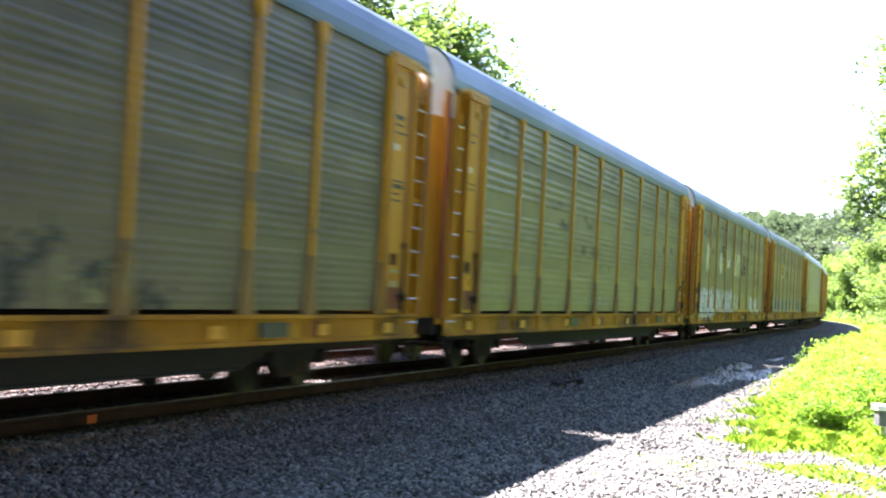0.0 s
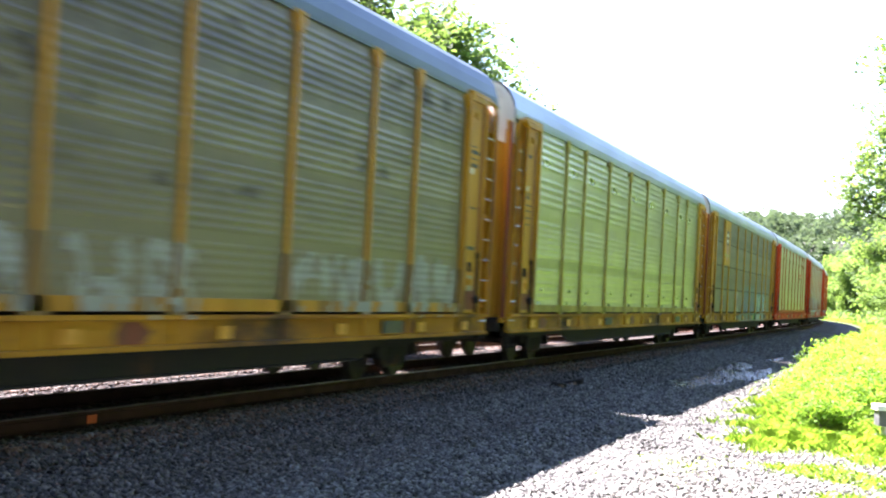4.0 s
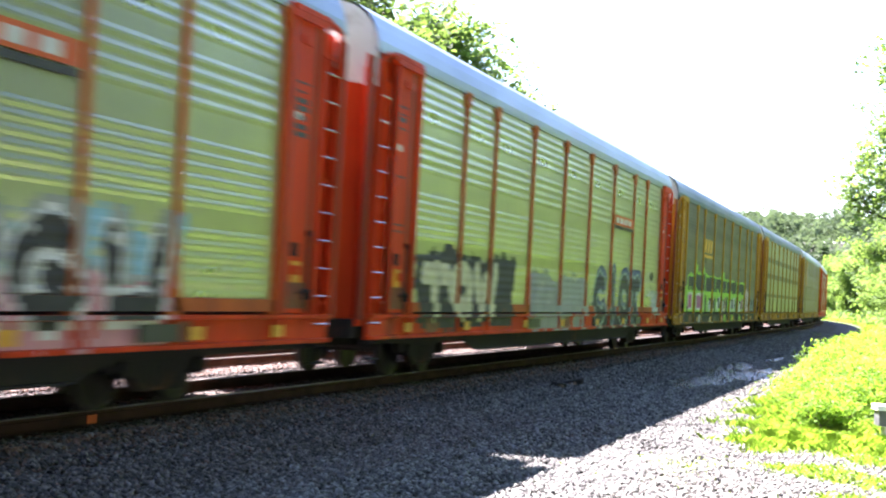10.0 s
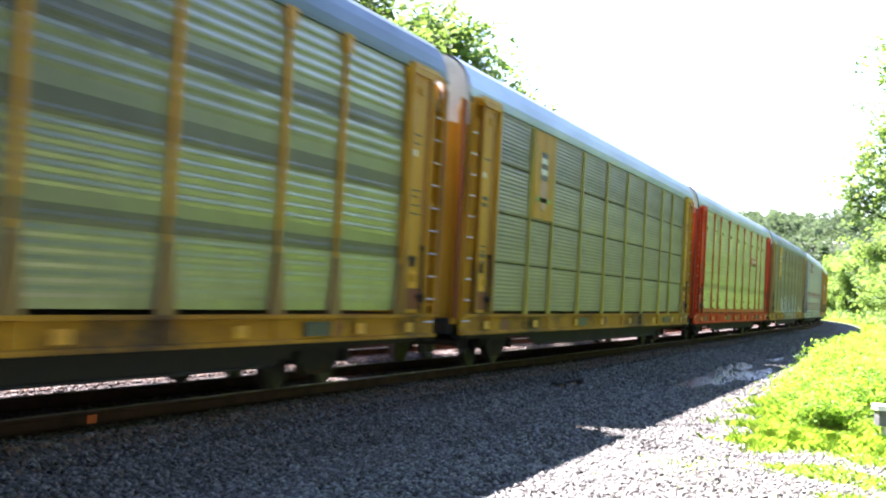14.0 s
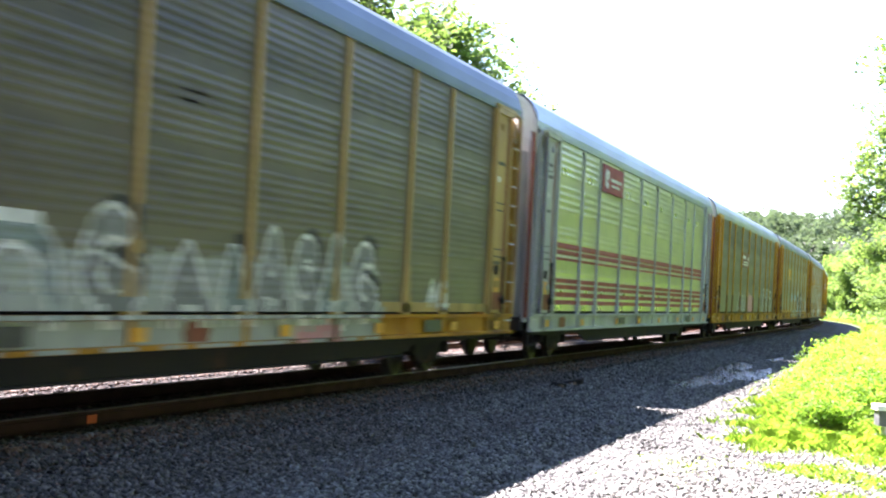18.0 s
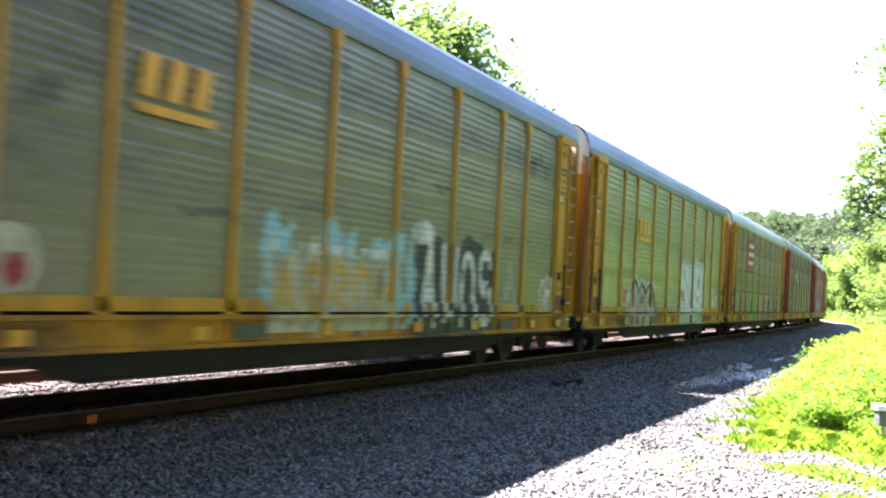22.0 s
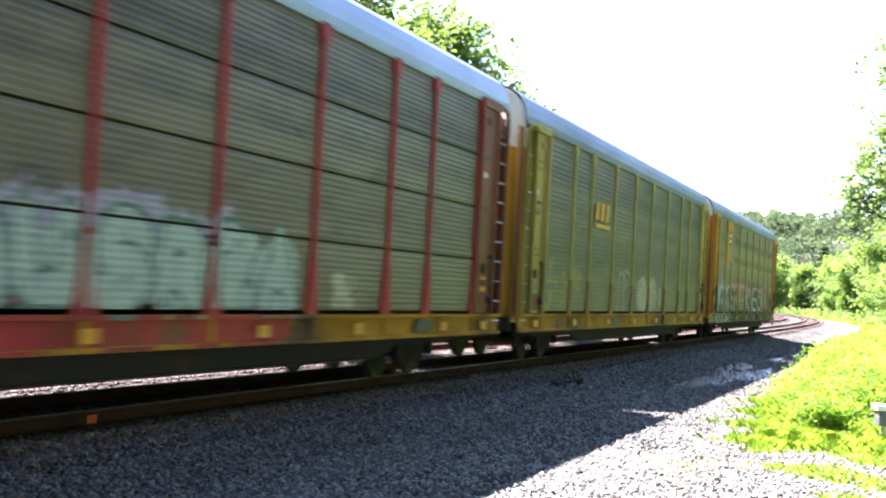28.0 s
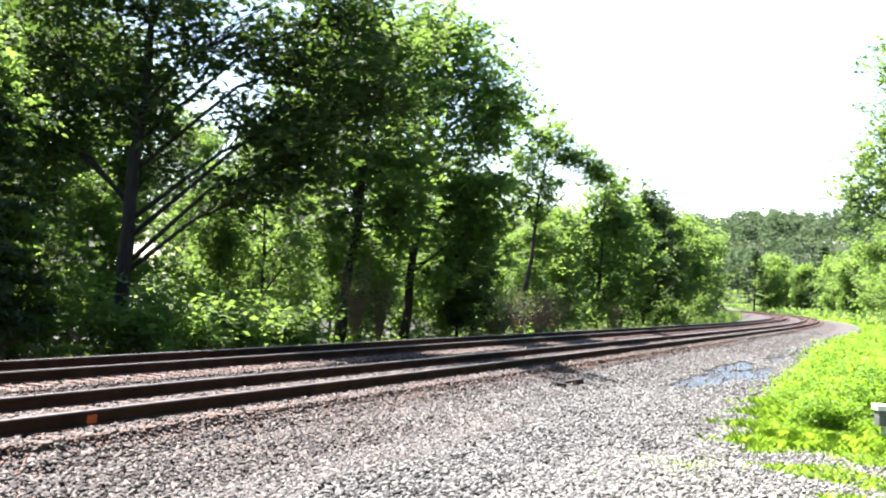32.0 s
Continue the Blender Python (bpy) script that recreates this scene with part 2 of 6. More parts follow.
# ---- mesh helpers ----
class Shape:
    """Collects vertices and faces of one mesh."""

    def __init__(self):
        self.v, self.f = [], []

    def add(self, verts, faces):
        o = len(self.v)
        self.v += [tuple(p) for p in verts]
        self.f += [[i + o for i in f] for f in faces]
        return self

    def box(self, x0, x1, y0, y1, z0, z1, bevel=0.0):
        if not bevel:
            p = [(x, y, z) for z in (z0, z1) for x, y in ((x0, y0), (x1, y0), (x1, y1), (x0, y1))]
            return self.add(p, [(3, 2, 1, 0), (4, 5, 6, 7), (0, 1, 5, 4), (1, 2, 6, 5), (2, 3, 7, 6), (3, 0, 4, 7)])
        b = bevel
        ring = [(x0 + b, y0), (x1 - b, y0), (x1, y0 + b), (x1, y1 - b), (x1 - b, y1), (x0 + b, y1), (x0, y1 - b), (x0, y0 + b)]
        return self.prism(ring, z0, z1)

    def prism(self, ring, z0, z1):
        """A ring of (x, y), anticlockwise, raised from z0 to z1."""
        k = len(ring)
        p = [(*q, z0) for q in ring] + [(*q, z1) for q in ring]
        return self.add(p, [list(range(k))[::-1], list(range(k, 2 * k))] + [(i, (i + 1) % k, k + (i + 1) % k, k + i) for i in range(k)])

    def along_y(self, ring, y0, y1):
        """A ring of (x, z), pushed from y0 to y1."""
        k = len(ring)
        p = [(x, y0, z) for x, z in ring] + [(x, y1, z) for x, z in ring]
        return self.add(p, [list(range(k)), list(range(k, 2 * k))[::-1]] + [(k + i, k + (i + 1) % k, (i + 1) % k, i) for i in range(k)])

    def along_x(self, ring, x0, x1):
        """A ring of (y, z), pushed from x0 to x1."""
        k = len(ring)
        p = [(x0, y, z) for y, z in ring] + [(x1, y, z) for y, z in ring]
        return self.add(p, [list(range(k))[::-1], list(range(k, 2 * k))] + [(i, (i + 1) % k, k + (i + 1) % k, k + i) for i in range(k)])

    def tube(self, points, radii, sides=6):
        rows = []
        for i, p in enumerate(points):
            p = Vector(p)
            d = Vector(points[min(i + 1, len(points) - 1)]) - Vector(points[max(i - 1, 0)])
            q = d.to_track_quat("Z", "Y")
            rows.append([p + q @ Vector((math.cos(a) * radii[i], math.sin(a) * radii[i], 0)) for a in (2 * math.pi * j / sides for j in range(sides))])
        n = len(rows)
        f = [(i * sides + j, i * sides + (j + 1) % sides, (i + 1) * sides + (j + 1) % sides, (i + 1) * sides + j)
             for i in range(n - 1) for j in range(sides)]
        f += [list(range(sides))[::-1], [(n - 1) * sides + j for j in range(sides)]]
        return self.add([p for r in rows for p in r], f)

    def mesh(self, name, material, smooth=False):
        me = bpy.data.meshes.new(name)
        me.from_pydata(self.v, [], self.f)
        me.materials.append(material)
        if smooth:
            me.shade_smooth()
        me.update()
        return me


def quads_mesh(name, verts, material, corners=4):
    """A mesh of loose polygons from an array (n, corners, 3)."""
    n = len(verts)
    me = bpy.data.meshes.new(name)
    me.vertices.add(n * corners)
    me.vertices.foreach_set("co", np.ascontiguousarray(verts, dtype=np.float32).ravel())
    me.loops.add(n * corners)
    me.loops.foreach_set("vertex_index", np.arange(n * corners, dtype=np.int32))
    me.polygons.add(n)
    me.polygons.foreach_set("loop_start", np.arange(0, n * corners, corners, dtype=np.int32))
    me.materials.append(material)
    me.update(calc_edges=True)
    return me


def put(name, me, parent=None, m=None, label=""):
    ob = new(name, me)
    if parent:
        ob.parent = parent
    if m is not None:
        ob.matrix_basis = m
    if label:
        tagged(ob, label)
    return ob


def part(name, shape, material, parent, label="", m=None, smooth=False):
    return put(name, shape.mesh(name, material, smooth), parent, m, label)


# ---- the line of the near track: straight past the camera, then bending away to the far side ----
STEP = 1.0
S_AXIS = np.arange(-760.0, 1000.0, STEP)
BEND = np.interp(S_AXIS, [-760, 60, 130, 200, 260, 330, 480, 560], [0, 0, -0.0006, -0.0011, -0.0020, -0.0024, -0.0024, 0])
HEAD = np.cumsum(BEND) * STEP
PX, PY = np.cumsum(np.sin(HEAD)) * STEP, np.cumsum(np.cos(HEAD)) * STEP
ZERO = int(round(760 / STEP))
PX, PY = PX - PX[ZERO], PY - PY[ZERO]
SPACING = 3.87
GAUGE = 1.435


def on_track(s, off=0.0):
    """Place and heading on the line at s metres, off metres to its right."""
    a = np.interp(s, S_AXIS, HEAD)
    return np.interp(s, S_AXIS, PX) + off * np.cos(a), np.interp(s, S_AXIS, PY) - off * np.sin(a), a


def line_x(y):
    return np.interp(y, PY, PX)


PUDDLES = ((4.05, 37.6, 0.55, 2.1), (4.3, 43.0, 0.95, 4.4), (3.75, 49.5, 0.5, 3.6), (4.75, 47.0, 0.4, 3.2), (4.2, 58.5, 0.3, 3.0), (4.5, 65.5, 0.25, 2.6))


def in_puddle(u, y, grow=1.0):
    """How deep a place lies inside the hollows that hold water: 0 outside, 1 in the middle."""
    out = 0.0 * np.asarray(u, float)
    for k, (pu, py, w, l) in enumerate(PUDDLES):
        a = np.arctan2((y - py) / l, (u - pu) / w)
        f = 1 + 0.2 * np.sin(3 * a + k) + 0.14 * np.sin(5 * a + 2 * k) + 0.1 * np.sin(9 * a + k)
        out = np.maximum(out, 1 - np.hypot((u - pu) / w, (y - py) / l) / (f * grow))
    return np.maximum(out, 0)


# ---- ground: one sheet, with the ballast bed of two tracks, the gravel road beside it and hills far off ----
def ground_z(u, y):
    """Height at u metres to the right of the near track's middle line."""
    u = np.asarray(u, float)
    z = np.interp(u, [-400, -60, -14, -9.5, -7.4, -6.0, -5.2, -3.87, -2.3, -1.9, -1.5, 0, 1.26, 1.42, 3.0, 6, 12, 30, 120],
                  [-2, -1.6, -0.9, -0.75, -0.6, -0.24, -0.2, -0.2, -0.21, -0.3, -0.21, -0.2, -0.2, -0.30, -0.52, -0.57, -0.5, -0.2, 1.5])
    far = np.clip((np.asarray(y, float) - 330) / 230, 0, 1)
    hill = 25 * far * far * (3 - 2 * far) * np.exp(-((u + np.interp(y, PY, PX) + 5) / 170.0) ** 2)
    return z + hill


def build_ground():
    us = np.concatenate([[-2500, -900, -400, -200, -120, -80, -55, -38, -26, -19], np.arange(-15, -8, 0.5), np.arange(-8, 10, 0.25),
                         np.arange(10, 16, 0.75), [17, 20, 25, 32, 45, 70, 120, 220, 450, 1000, 2500]])
    ys = np.concatenate([[-2500, -1000, -400, -150, -60, -25, -8], np.arange(0, 60, 0.5), np.arange(60, 140, 1.5), np.arange(140, 340, 5.0),
                         np.arange(340, 640, 12.0), [700, 800, 1000, 1500, 2500]])
    v, f = [], []
    for y in ys:
        base = float(line_x(np.clip(y, PY[0], PY[-1])))
        zs = ground_z(us, y)
        for u, z in zip(us, zs):
            near = abs(u) < 20 and 0 < y < 140
            bumpy = noise.noise((u * 1.3, y * 1.3, 0)) * 0.022 + noise.noise((u * 0.35, y * 0.35, 3)) * 0.04 if near else 0
            if near and -6 < u < 1.7:
                bumpy *= 0.5
            if near and 2 < u < 6.5 and 33 < y < 70:
                bumpy *= 0.25
                bumpy -= 0.05 * min(1.0, 4 * float(in_puddle(u, y, 1.25)))
            v.append((base + u, y, z + bumpy))
    w = len(us)
    for i in range(len(ys) - 1):
        for j in range(w - 1):
            f.append((i * w + j, i * w + j + 1, (i + 1) * w + j + 1, (i + 1) * w + j))
    sh = Shape()
    sh.v, sh.f = v, f
    ob = put("ground", sh.mesh("ground", GRAVEL, True))
    tagged(ob, "grey-brown gravel ground with raised ballast under two tracks", "ground", kind="structure")
    ob.data.materials.append(mat("turf", (0.05, 0.085, 0.02), 0.9, 0, (0.07, 0.095, 0.03), 0.3, 12, 0.5, (0.08, 0.065, 0.04), 0.1))
    # woodland ground, its colour darkened to carry the shade of the trees
    ob.data.materials.append(mat("shaded_forest_floor", (0.02, 0.023, 0.012), 0.95, 0, (0.028, 0.024, 0.016), 0.4, 10, 0.5))
    ob.data.materials.append(BALLAST)
    for p in ob.data.polygons:
        c = p.center
        u = c.x - float(line_x(np.clip(c.y, PY[0], PY[-1])))
        edge = np.interp(c.y, [-60, 10, 16.8, 20.7, 24, 32, 47, 69, 109, 160], [9.9, 9.9, 8.4, 7.3, 6.95, 6.35, 5.95, 5.3, 5.7, 5.2]) + 0.7
        if u > edge:
            p.material_index = 1
        if c.y > 150 and u > 5.0:
            p.material_index = 1
        if -7.5 < u < 2.8:
            p.material_index = 3
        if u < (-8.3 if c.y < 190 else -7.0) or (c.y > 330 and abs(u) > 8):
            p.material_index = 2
    return ob


def build_stones(name, label, material, zones, seed):
    """Loose stones as one pile; zones of y, u, count and radius."""
    rng = np.random.default_rng(seed)
    rows = []
    for y0, y1, u0, u1, n, r0, r1 in zones:
        u, y = rng.uniform(u0, u1, n), rng.uniform(y0, y1, n)
        rows.append(np.stack([u, y, rng.uniform(r0, r1, n)], 1))
    q = np.concatenate(rows)
    keep = np.abs(np.abs(q[:, 0]) - GAUGE / 2) > 0.12
    keep &= np.abs(np.abs(q[:, 0] + SPACING) - GAUGE / 2) > 0.12
    keep &= ~((in_puddle(q[:, 0], q[:, 1]) > 0.0) & (rng.uniform(0, 1, len(q)) < 0.95))
    q = q[keep]
    n = len(q)
    octa = np.array([(1, 0, 0), (0, 1, 0), (-1, 0, 0), (0, -1, 0), (0, 0, 0.75), (0.15, 0.1, -0.6)])
    ang = rng.uniform(0, 6.283, n)
    sc = np.stack([rng.uniform(0.8, 1.5, n), rng.uniform(0.6, 1.1, n), rng.uniform(0.6, 1.0, n)], 1) * q[:, 2:3]
    p = octa[None] * sc[:, None, :] * rng.uniform(0.75, 1.25, (n, 6, 1))
    tilt = rng.normal(0, 0.35, (n, 2))
    p[..., 2] += p[..., 0] * tilt[:, :1] + p[..., 1] * tilt[:, 1:]
    c, s = np.cos(ang)[:, None], np.sin(ang)[:, None]
    x, y = p[..., 0] * c - p[..., 1] * s, p[..., 0] * s + p[..., 1] * c
    base = line_x(q[:, 1]) + q[:, 0]
    z = ground_z(q[:, 0], q[:, 1]) + 0.3 * q[:, 2] + 0.012
    verts = np.stack([x + base[:, None], y + q[:, 1:2], p[..., 2] + z[:, None]], 2)
    faces = np.array([(0, 1, 4), (1, 2, 4), (2, 3, 4), (3, 0, 4), (1, 0, 5), (2, 1, 5), (3, 2, 5), (0, 3, 5)])
    me = bpy.data.meshes.new(name)
    me.vertices.add(n * 6)
    me.vertices.foreach_set("co", verts.astype(np.float32).ravel())
    idx = (faces[None] + (np.arange(n) * 6)[:, None, None]).astype(np.int32).ravel()
    me.loops.add(len(idx))
    me.loops.foreach_set("vertex_index", idx)
    me.polygons.add(n * 8)
    me.polygons.foreach_set("loop_start", np.arange(0, n * 24, 3, dtype=np.int32))
    me.materials.append(material)
    me.update(calc_edges=True)
    tagged(put(name, me), label, "gravel", kind="stuff")


# ---- tracks ----
def sweep(ring, off, s0, s1, step, lift=0.0):
    """A ring of (x, z) swept along the line at off."""
    sh = Shape()
    k = len(ring)
    ss = np.arange(s0, s1 + 0.01, step)
    v = []
    for s in ss:
        x, y, a = on_track(s, off)
        for px, pz in ring:
            v.append((x + px * math.cos(a), y - px * math.sin(a), pz + lift))
    f = [(i * k + j, (i + 1) * k + j, (i + 1) * k + (j + 1) % k, i * k + (j + 1) % k) for i in range(len(ss) - 1) for j in range(k)]
    return sh.add(v, f + [list(range(k))[::-1], [(len(ss) - 1) * k + j for j in range(k)]])


RAIL_RING = [(-0.036, -0.012), (-0.036, -0.04), (-0.01, -0.055), (-0.01, -0.15), (-0.075, -0.168), (-0.075, -0.185), (0.075, -0.185), (0.075, -0.168),
             (0.01, -0.15), (0.01, -0.055), (0.036, -0.04), (0.036, -0.012)]
HEAD_RING = [(-0.036, -0.011), (-0.03, 0.0), (0.03, 0.0), (0.036, -0.011)]


def build_track(off, label):
    track = tagged(new("railway_track"), label, "railway track", "two parallel tracks")
    for side in (-1, 1):
        o = off + side * GAUGE / 2
        rail = part("rail", sweep(RAIL_RING, o, -740, 720, 6), RAIL, track, "rusty steel rail")
        part("railhead", sweep(HEAD_RING, o, -740, 720, 6), RAIL_TOP, rail, "polished running surface")
    tie = Shape().box(-1.3, 1.3, -0.11, 0.11, -0.36, -0.168, 0.012).mesh("tie", TIE)
    plate = Shape().box(-0.17, 0.17, -0.09, 0.09, -0.168, -0.158).mesh("tie_plate", RAIL)
    for i in range(190):
        s = 6 + i * 0.52
        x, y, a = on_track(s, off)
        t = put("tie", tie, track, pose(x, y, 0, 0, 0, -math.degrees(a)))
        put("tie_plate", plate, t, pose(GAUGE / 2, 0, 0))
    rest = Shape()
    for i in range(420):
        s = 6 + (190 + i) * 0.52
        x, y, a = on_track(s, off)
        c, sn = math.cos(a), math.sin(a)
        rest.add([(x + px * c + py * sn, y - px * sn + py * c, z) for z in (-0.36, -0.168) for px, py in ((-1.3, -0.11), (1.3, -0.11), (1.3, 0.11), (-1.3, 0.11))],
                 [(4, 5, 6, 7), (0, 1, 5, 4), (1, 2, 6, 5), (2, 3, 7, 6), (3, 0, 4, 7)])
    tagged(part("ties_beyond", rest, TIE, track), kind="stuff")
    return track


build_ground()
NEAR = build_track(0.0, "near track of rusty rails on wooden ties in ballast")
build_track(-SPACING, "far track of rusty rails on wooden ties in ballast")
x, y, a = on_track(14.53, GAUGE / 2)
part("paint_mark", Shape().box(0.013, 0.018, -0.1, 0.1, -0.15, -0.055), MARK, NEAR, "orange paint mark on the rail", pose(x, y, 0))
build_stones("gravel_stones", "crushed grey stones of the gravel road", STONE, ((-6, 9, 1.9, 9.6, 14000, 0.022, 0.05), (9, 20, 2.9, 6.2, 16000, 0.02, 0.045), (20, 34, 2.0, 6.9, 22000, 0.022, 0.048), (34, 60, 1.7, 5.8, 16000, 0.026, 0.05),
                                                                               (60, 120, 1.7, 5.2, 10000, 0.03, 0.06)), 5)
build_stones("pale_gravel_stones", "pale dusty stones at the edge of the gravel road", DUSTY, ((9, 20, 5.2, 9.2, 17000, 0.016, 0.04), (20, 26, 6.2, 9.0, 4500, 0.016, 0.036)), 7)
build_stones("ballast_stones", "oil-stained brown ballast stones between the rails", STAINED, ((9, 34, -0.6, 2.1, 22000, 0.022, 0.045), (9, 24, 1.9, 3.7, 20000, 0.022, 0.045), (24, 60, 2.0, 3.3, 8000, 0.022, 0.045), (60, 110, 2.0, 3.6, 7000, 0.03, 0.055), (34, 110, -0.6, 2.1, 14000, 0.028, 0.05), (14, 60, -3.4, -0.8, 14000, 0.022, 0.045),
                                                                                              (24, 70, -8.2, -3.2, 12000, 0.025, 0.05)), 6)

build_stones("rusty_ballast_stones", "rust-red ballast stones along the ends of the ties", RUSTY, ((9, 70, 1.12, 1.5, 7000, 0.022, 0.042), (9, 60, -2.6, -2.3, 3500, 0.022, 0.042), (9, 24, 1.5, 2.4, 900, 0.022, 0.042)), 8)


# ---- trees, shrubs and grass ----
def limb(sh, p, d, length, r, depth, rng, tips, up=0.25):
    pts, rad = [p], [r]
    n = 4
    for k in range(n):
        d = (d + Vector((rng.uniform(-1, 1), rng.uniform(-1, 1), rng.uniform(-0.6, 0.9))) * 0.22 + Vector((0, 0, up * 0.12))).normalized()
        p = p + d * (length / n)
        pts.append(p)
        rad.append(r * (1 - 0.6 * (k + 1) / n))
    sh.tube([tuple(q) for q in pts], rad, 6 if r > 0.05 else 4)
    if depth == 0:
        tips.append(pts[-1])
        tips.append(pts[-2])
        return
    if depth == 1:
        tips.append(pts[2])
    for k in range(3):
        a = rng.uniform(0, 6.28)
        nd = (d + Vector((math.cos(a), math.sin(a), rng.uniform(-0.2, 0.5))) * rng.uniform(0.6, 1.1)).normalized()
        limb(sh, pts[-1 - (k % 3)], nd, length * rng.uniform(0.55, 0.8), rad[-1 - (k % 3)] * 0.75, depth - 1, rng, tips, up)


def leaf_cloud(centres, radius, count, size, rng, flat=0.75, cluster=1):
    """Leaves as bent diamonds round the centres; with cluster, in flat sprays of that many leaves."""
    c = np.array([tuple(p) for p in centres])
    m = max(1, count // cluster)
    count = m * cluster
    pick = rng.integers(0, len(c), m)
    off = rng.normal(0, 1, (m, 3))
    off /= np.linalg.norm(off, axis=1, keepdims=True)
    off *= (rng.uniform(0.1, 1, (m, 1)) ** 0.6) * radius
    off[:, 2] *= flat
    p = np.repeat(c[pick] + off, cluster, axis=0)
    a = rng.normal(0, 1, (count, 3))
    a[:, 2] = a[:, 2] * 0.5 - 0.25
    if cluster > 1:
        up = rng.normal(0, 0.45, (m, 3)) + np.array([0, 0, 1.0])
        up = np.repeat(up / np.linalg.norm(up, axis=1, keepdims=True), cluster, axis=0)
        a -= up * np.sum(a * up, axis=1, keepdims=True) * 0.8
        twig = np.repeat(rng.normal(0, 1, (m, 3)), cluster, axis=0)
        twig -= up * np.sum(twig * up, axis=1, keepdims=True)
        twig /= np.linalg.norm(twig, axis=1, keepdims=True) + 1e-9
        p = p + twig * rng.uniform(-1, 1, (count, 1)) * size * 3.6 + np.cross(up, twig) * rng.normal(0, 1, (count, 1)) * size * 1.1 + up * rng.normal(0, 1, (count, 1)) * size * 0.25
        p[:, 2] -= 0.5 * size * rng.uniform(0, 1, count)
    a /= np.linalg.norm(a, axis=1, keepdims=True)
    b = np.cross(a, up + rng.normal(0, 0.45, (count, 3)) if cluster > 1 else rng.normal(0, 1, (count, 3)))
    b /= np.linalg.norm(b, axis=1, keepdims=True) + 1e-9
    s = size * rng.uniform(0.6, 1.3, (count, 1))
    n = np.cross(a, b) * s * 0.15
    return np.stack([p - a * s, p + b * s * 0.45 - n, p + a * s, p - b * s * 0.45 - n], 1)


TREE_BANK = {}


def tree_meshes(key, height, spread, seed, leaves, size, material, trunk_r=0.2, bare=0.3, clump=0.9, flat=0.75):
    if key in TREE_BANK:
        return TREE_BANK[key]
    rng = random.Random(seed)
    nr = np.random.default_rng(seed)
    wood = Shape()
    tips = []
    pts, rad = [], []
    x = y = 0.0
    for k in range(8):
        f = k / 7
        pts.append((x, y, -0.4 + f * height * 0.8))
        rad.append(trunk_r * (1.25 if k == 0 else 1) * (1 - 0.82 * f))
        x += rng.uniform(-1, 1) * height * 0.012
        y += rng.uniform(-1, 1) * height * 0.012
    wood.tube(pts, rad, 9)
    n = 11
    for k in range(n):
        f = bare + (0.97 - bare) * k / (n - 1)
        i = min(7, int(f * 7))
        a = k * 2.4 + rng.uniform(-0.4, 0.4)
        reach = spread * (0.55 + 0.6 * math.sin(math.pi * min(1, (f - bare) / (1 - bare) * 0.85 + 0.12)))
        d = Vector((math.cos(a), math.sin(a), 0.35 + 0.9 * f)).normalized()
        limb(wood, Vector(pts[i]) + Vector((0, 0, (f * 7 - i) * height * 0.11)), d, reach * 0.62, rad[i] * 0.5, 2, rng, tips)
    bark = wood.mesh("trunk", BARK, True)
    crown = quads_mesh("crown", leaf_cloud(tips, clump, leaves, size, nr, flat, 9), material)
    TREE_BANK[key] = (bark, crown)
    return TREE_BANK[key]


def lobed_tree(key, fork, stem, lobes, seed, leaves, size, material, trunk_r=0.2, sparse=0.5):
    """A tree whose limbs each carry one lobe (x, y, z, radius) of the crown; the trunk rises to fork, leaning by stem."""
    rng, nr = random.Random(seed), np.random.default_rng(seed)
    wood = Shape()
    top = max(l[2] for l in lobes)
    trunk = []
    for k in range(9):
        f = k / 8
        trunk.append(Vector((stem[0] * f + rng.uniform(-0.08, 0.08), stem[1] * f + rng.uniform(-0.08, 0.08), -0.4 + f * (top + 0.2))))
    wood.tube([tuple(p) for p in trunk], [trunk_r * (1.3 if k == 0 else 1) * (1 - 0.85 * (k / 8) ** 1.2) for k in range(9)], 9)
    tips = []
    for x, y, z, r in lobes:
        c = Vector((x, y, z))
        reach = math.hypot(x, y)
        h = max(fork * rng.uniform(0.9, 1.15), min(z - 0.55 * reach - 0.3, top * 0.8))
        f = min(1.0, (h + 0.4) / (top + 0.6))
        start = trunk[int(f * 8)].lerp(trunk[min(8, int(f * 8) + 1)], f * 8 - int(f * 8))
        mid = start.lerp(c, 0.5) + Vector((rng.uniform(-0.3, 0.3), rng.uniform(-0.3, 0.3), 0.12 * reach))
        r0 = trunk_r * (0.36 - 0.2 * f)
        wood.tube([tuple(start), tuple(start.lerp(mid, 0.5)), tuple(mid), tuple(mid.lerp(c, 0.5)), tuple(c)], [r0, r0 * 0.85, r0 * 0.65, r0 * 0.5, r0 * 0.3], 6)
        n = max(9, int(15 * r))
        for k in range(n):
            d = Vector((rng.gauss(0, 1), rng.gauss(0, 1), rng.gauss(0, 0.8))).normalized() * r * rng.choice((0.5, 0.8, 1.0, 1.25, 1.5))
            e = c + d
            b = mid.lerp(c, rng.uniform(0.0, 1.0))
            wood.tube([tuple(b), tuple(b.lerp(e, 0.5) + Vector((0, 0, 0.08 * r))), tuple(e)], [r0 * 0.3, r0 * 0.2, 0.008], 4)
            tips += [e, b.lerp(e, 0.6)]
    crown = quads_mesh("crown", leaf_cloud(tips, sparse, leaves, size, nr, 0.7, 9), material)
    TREE_BANK[key] = (wood.mesh("trunk", BARK, True), crown)
    return TREE_BANK[key]


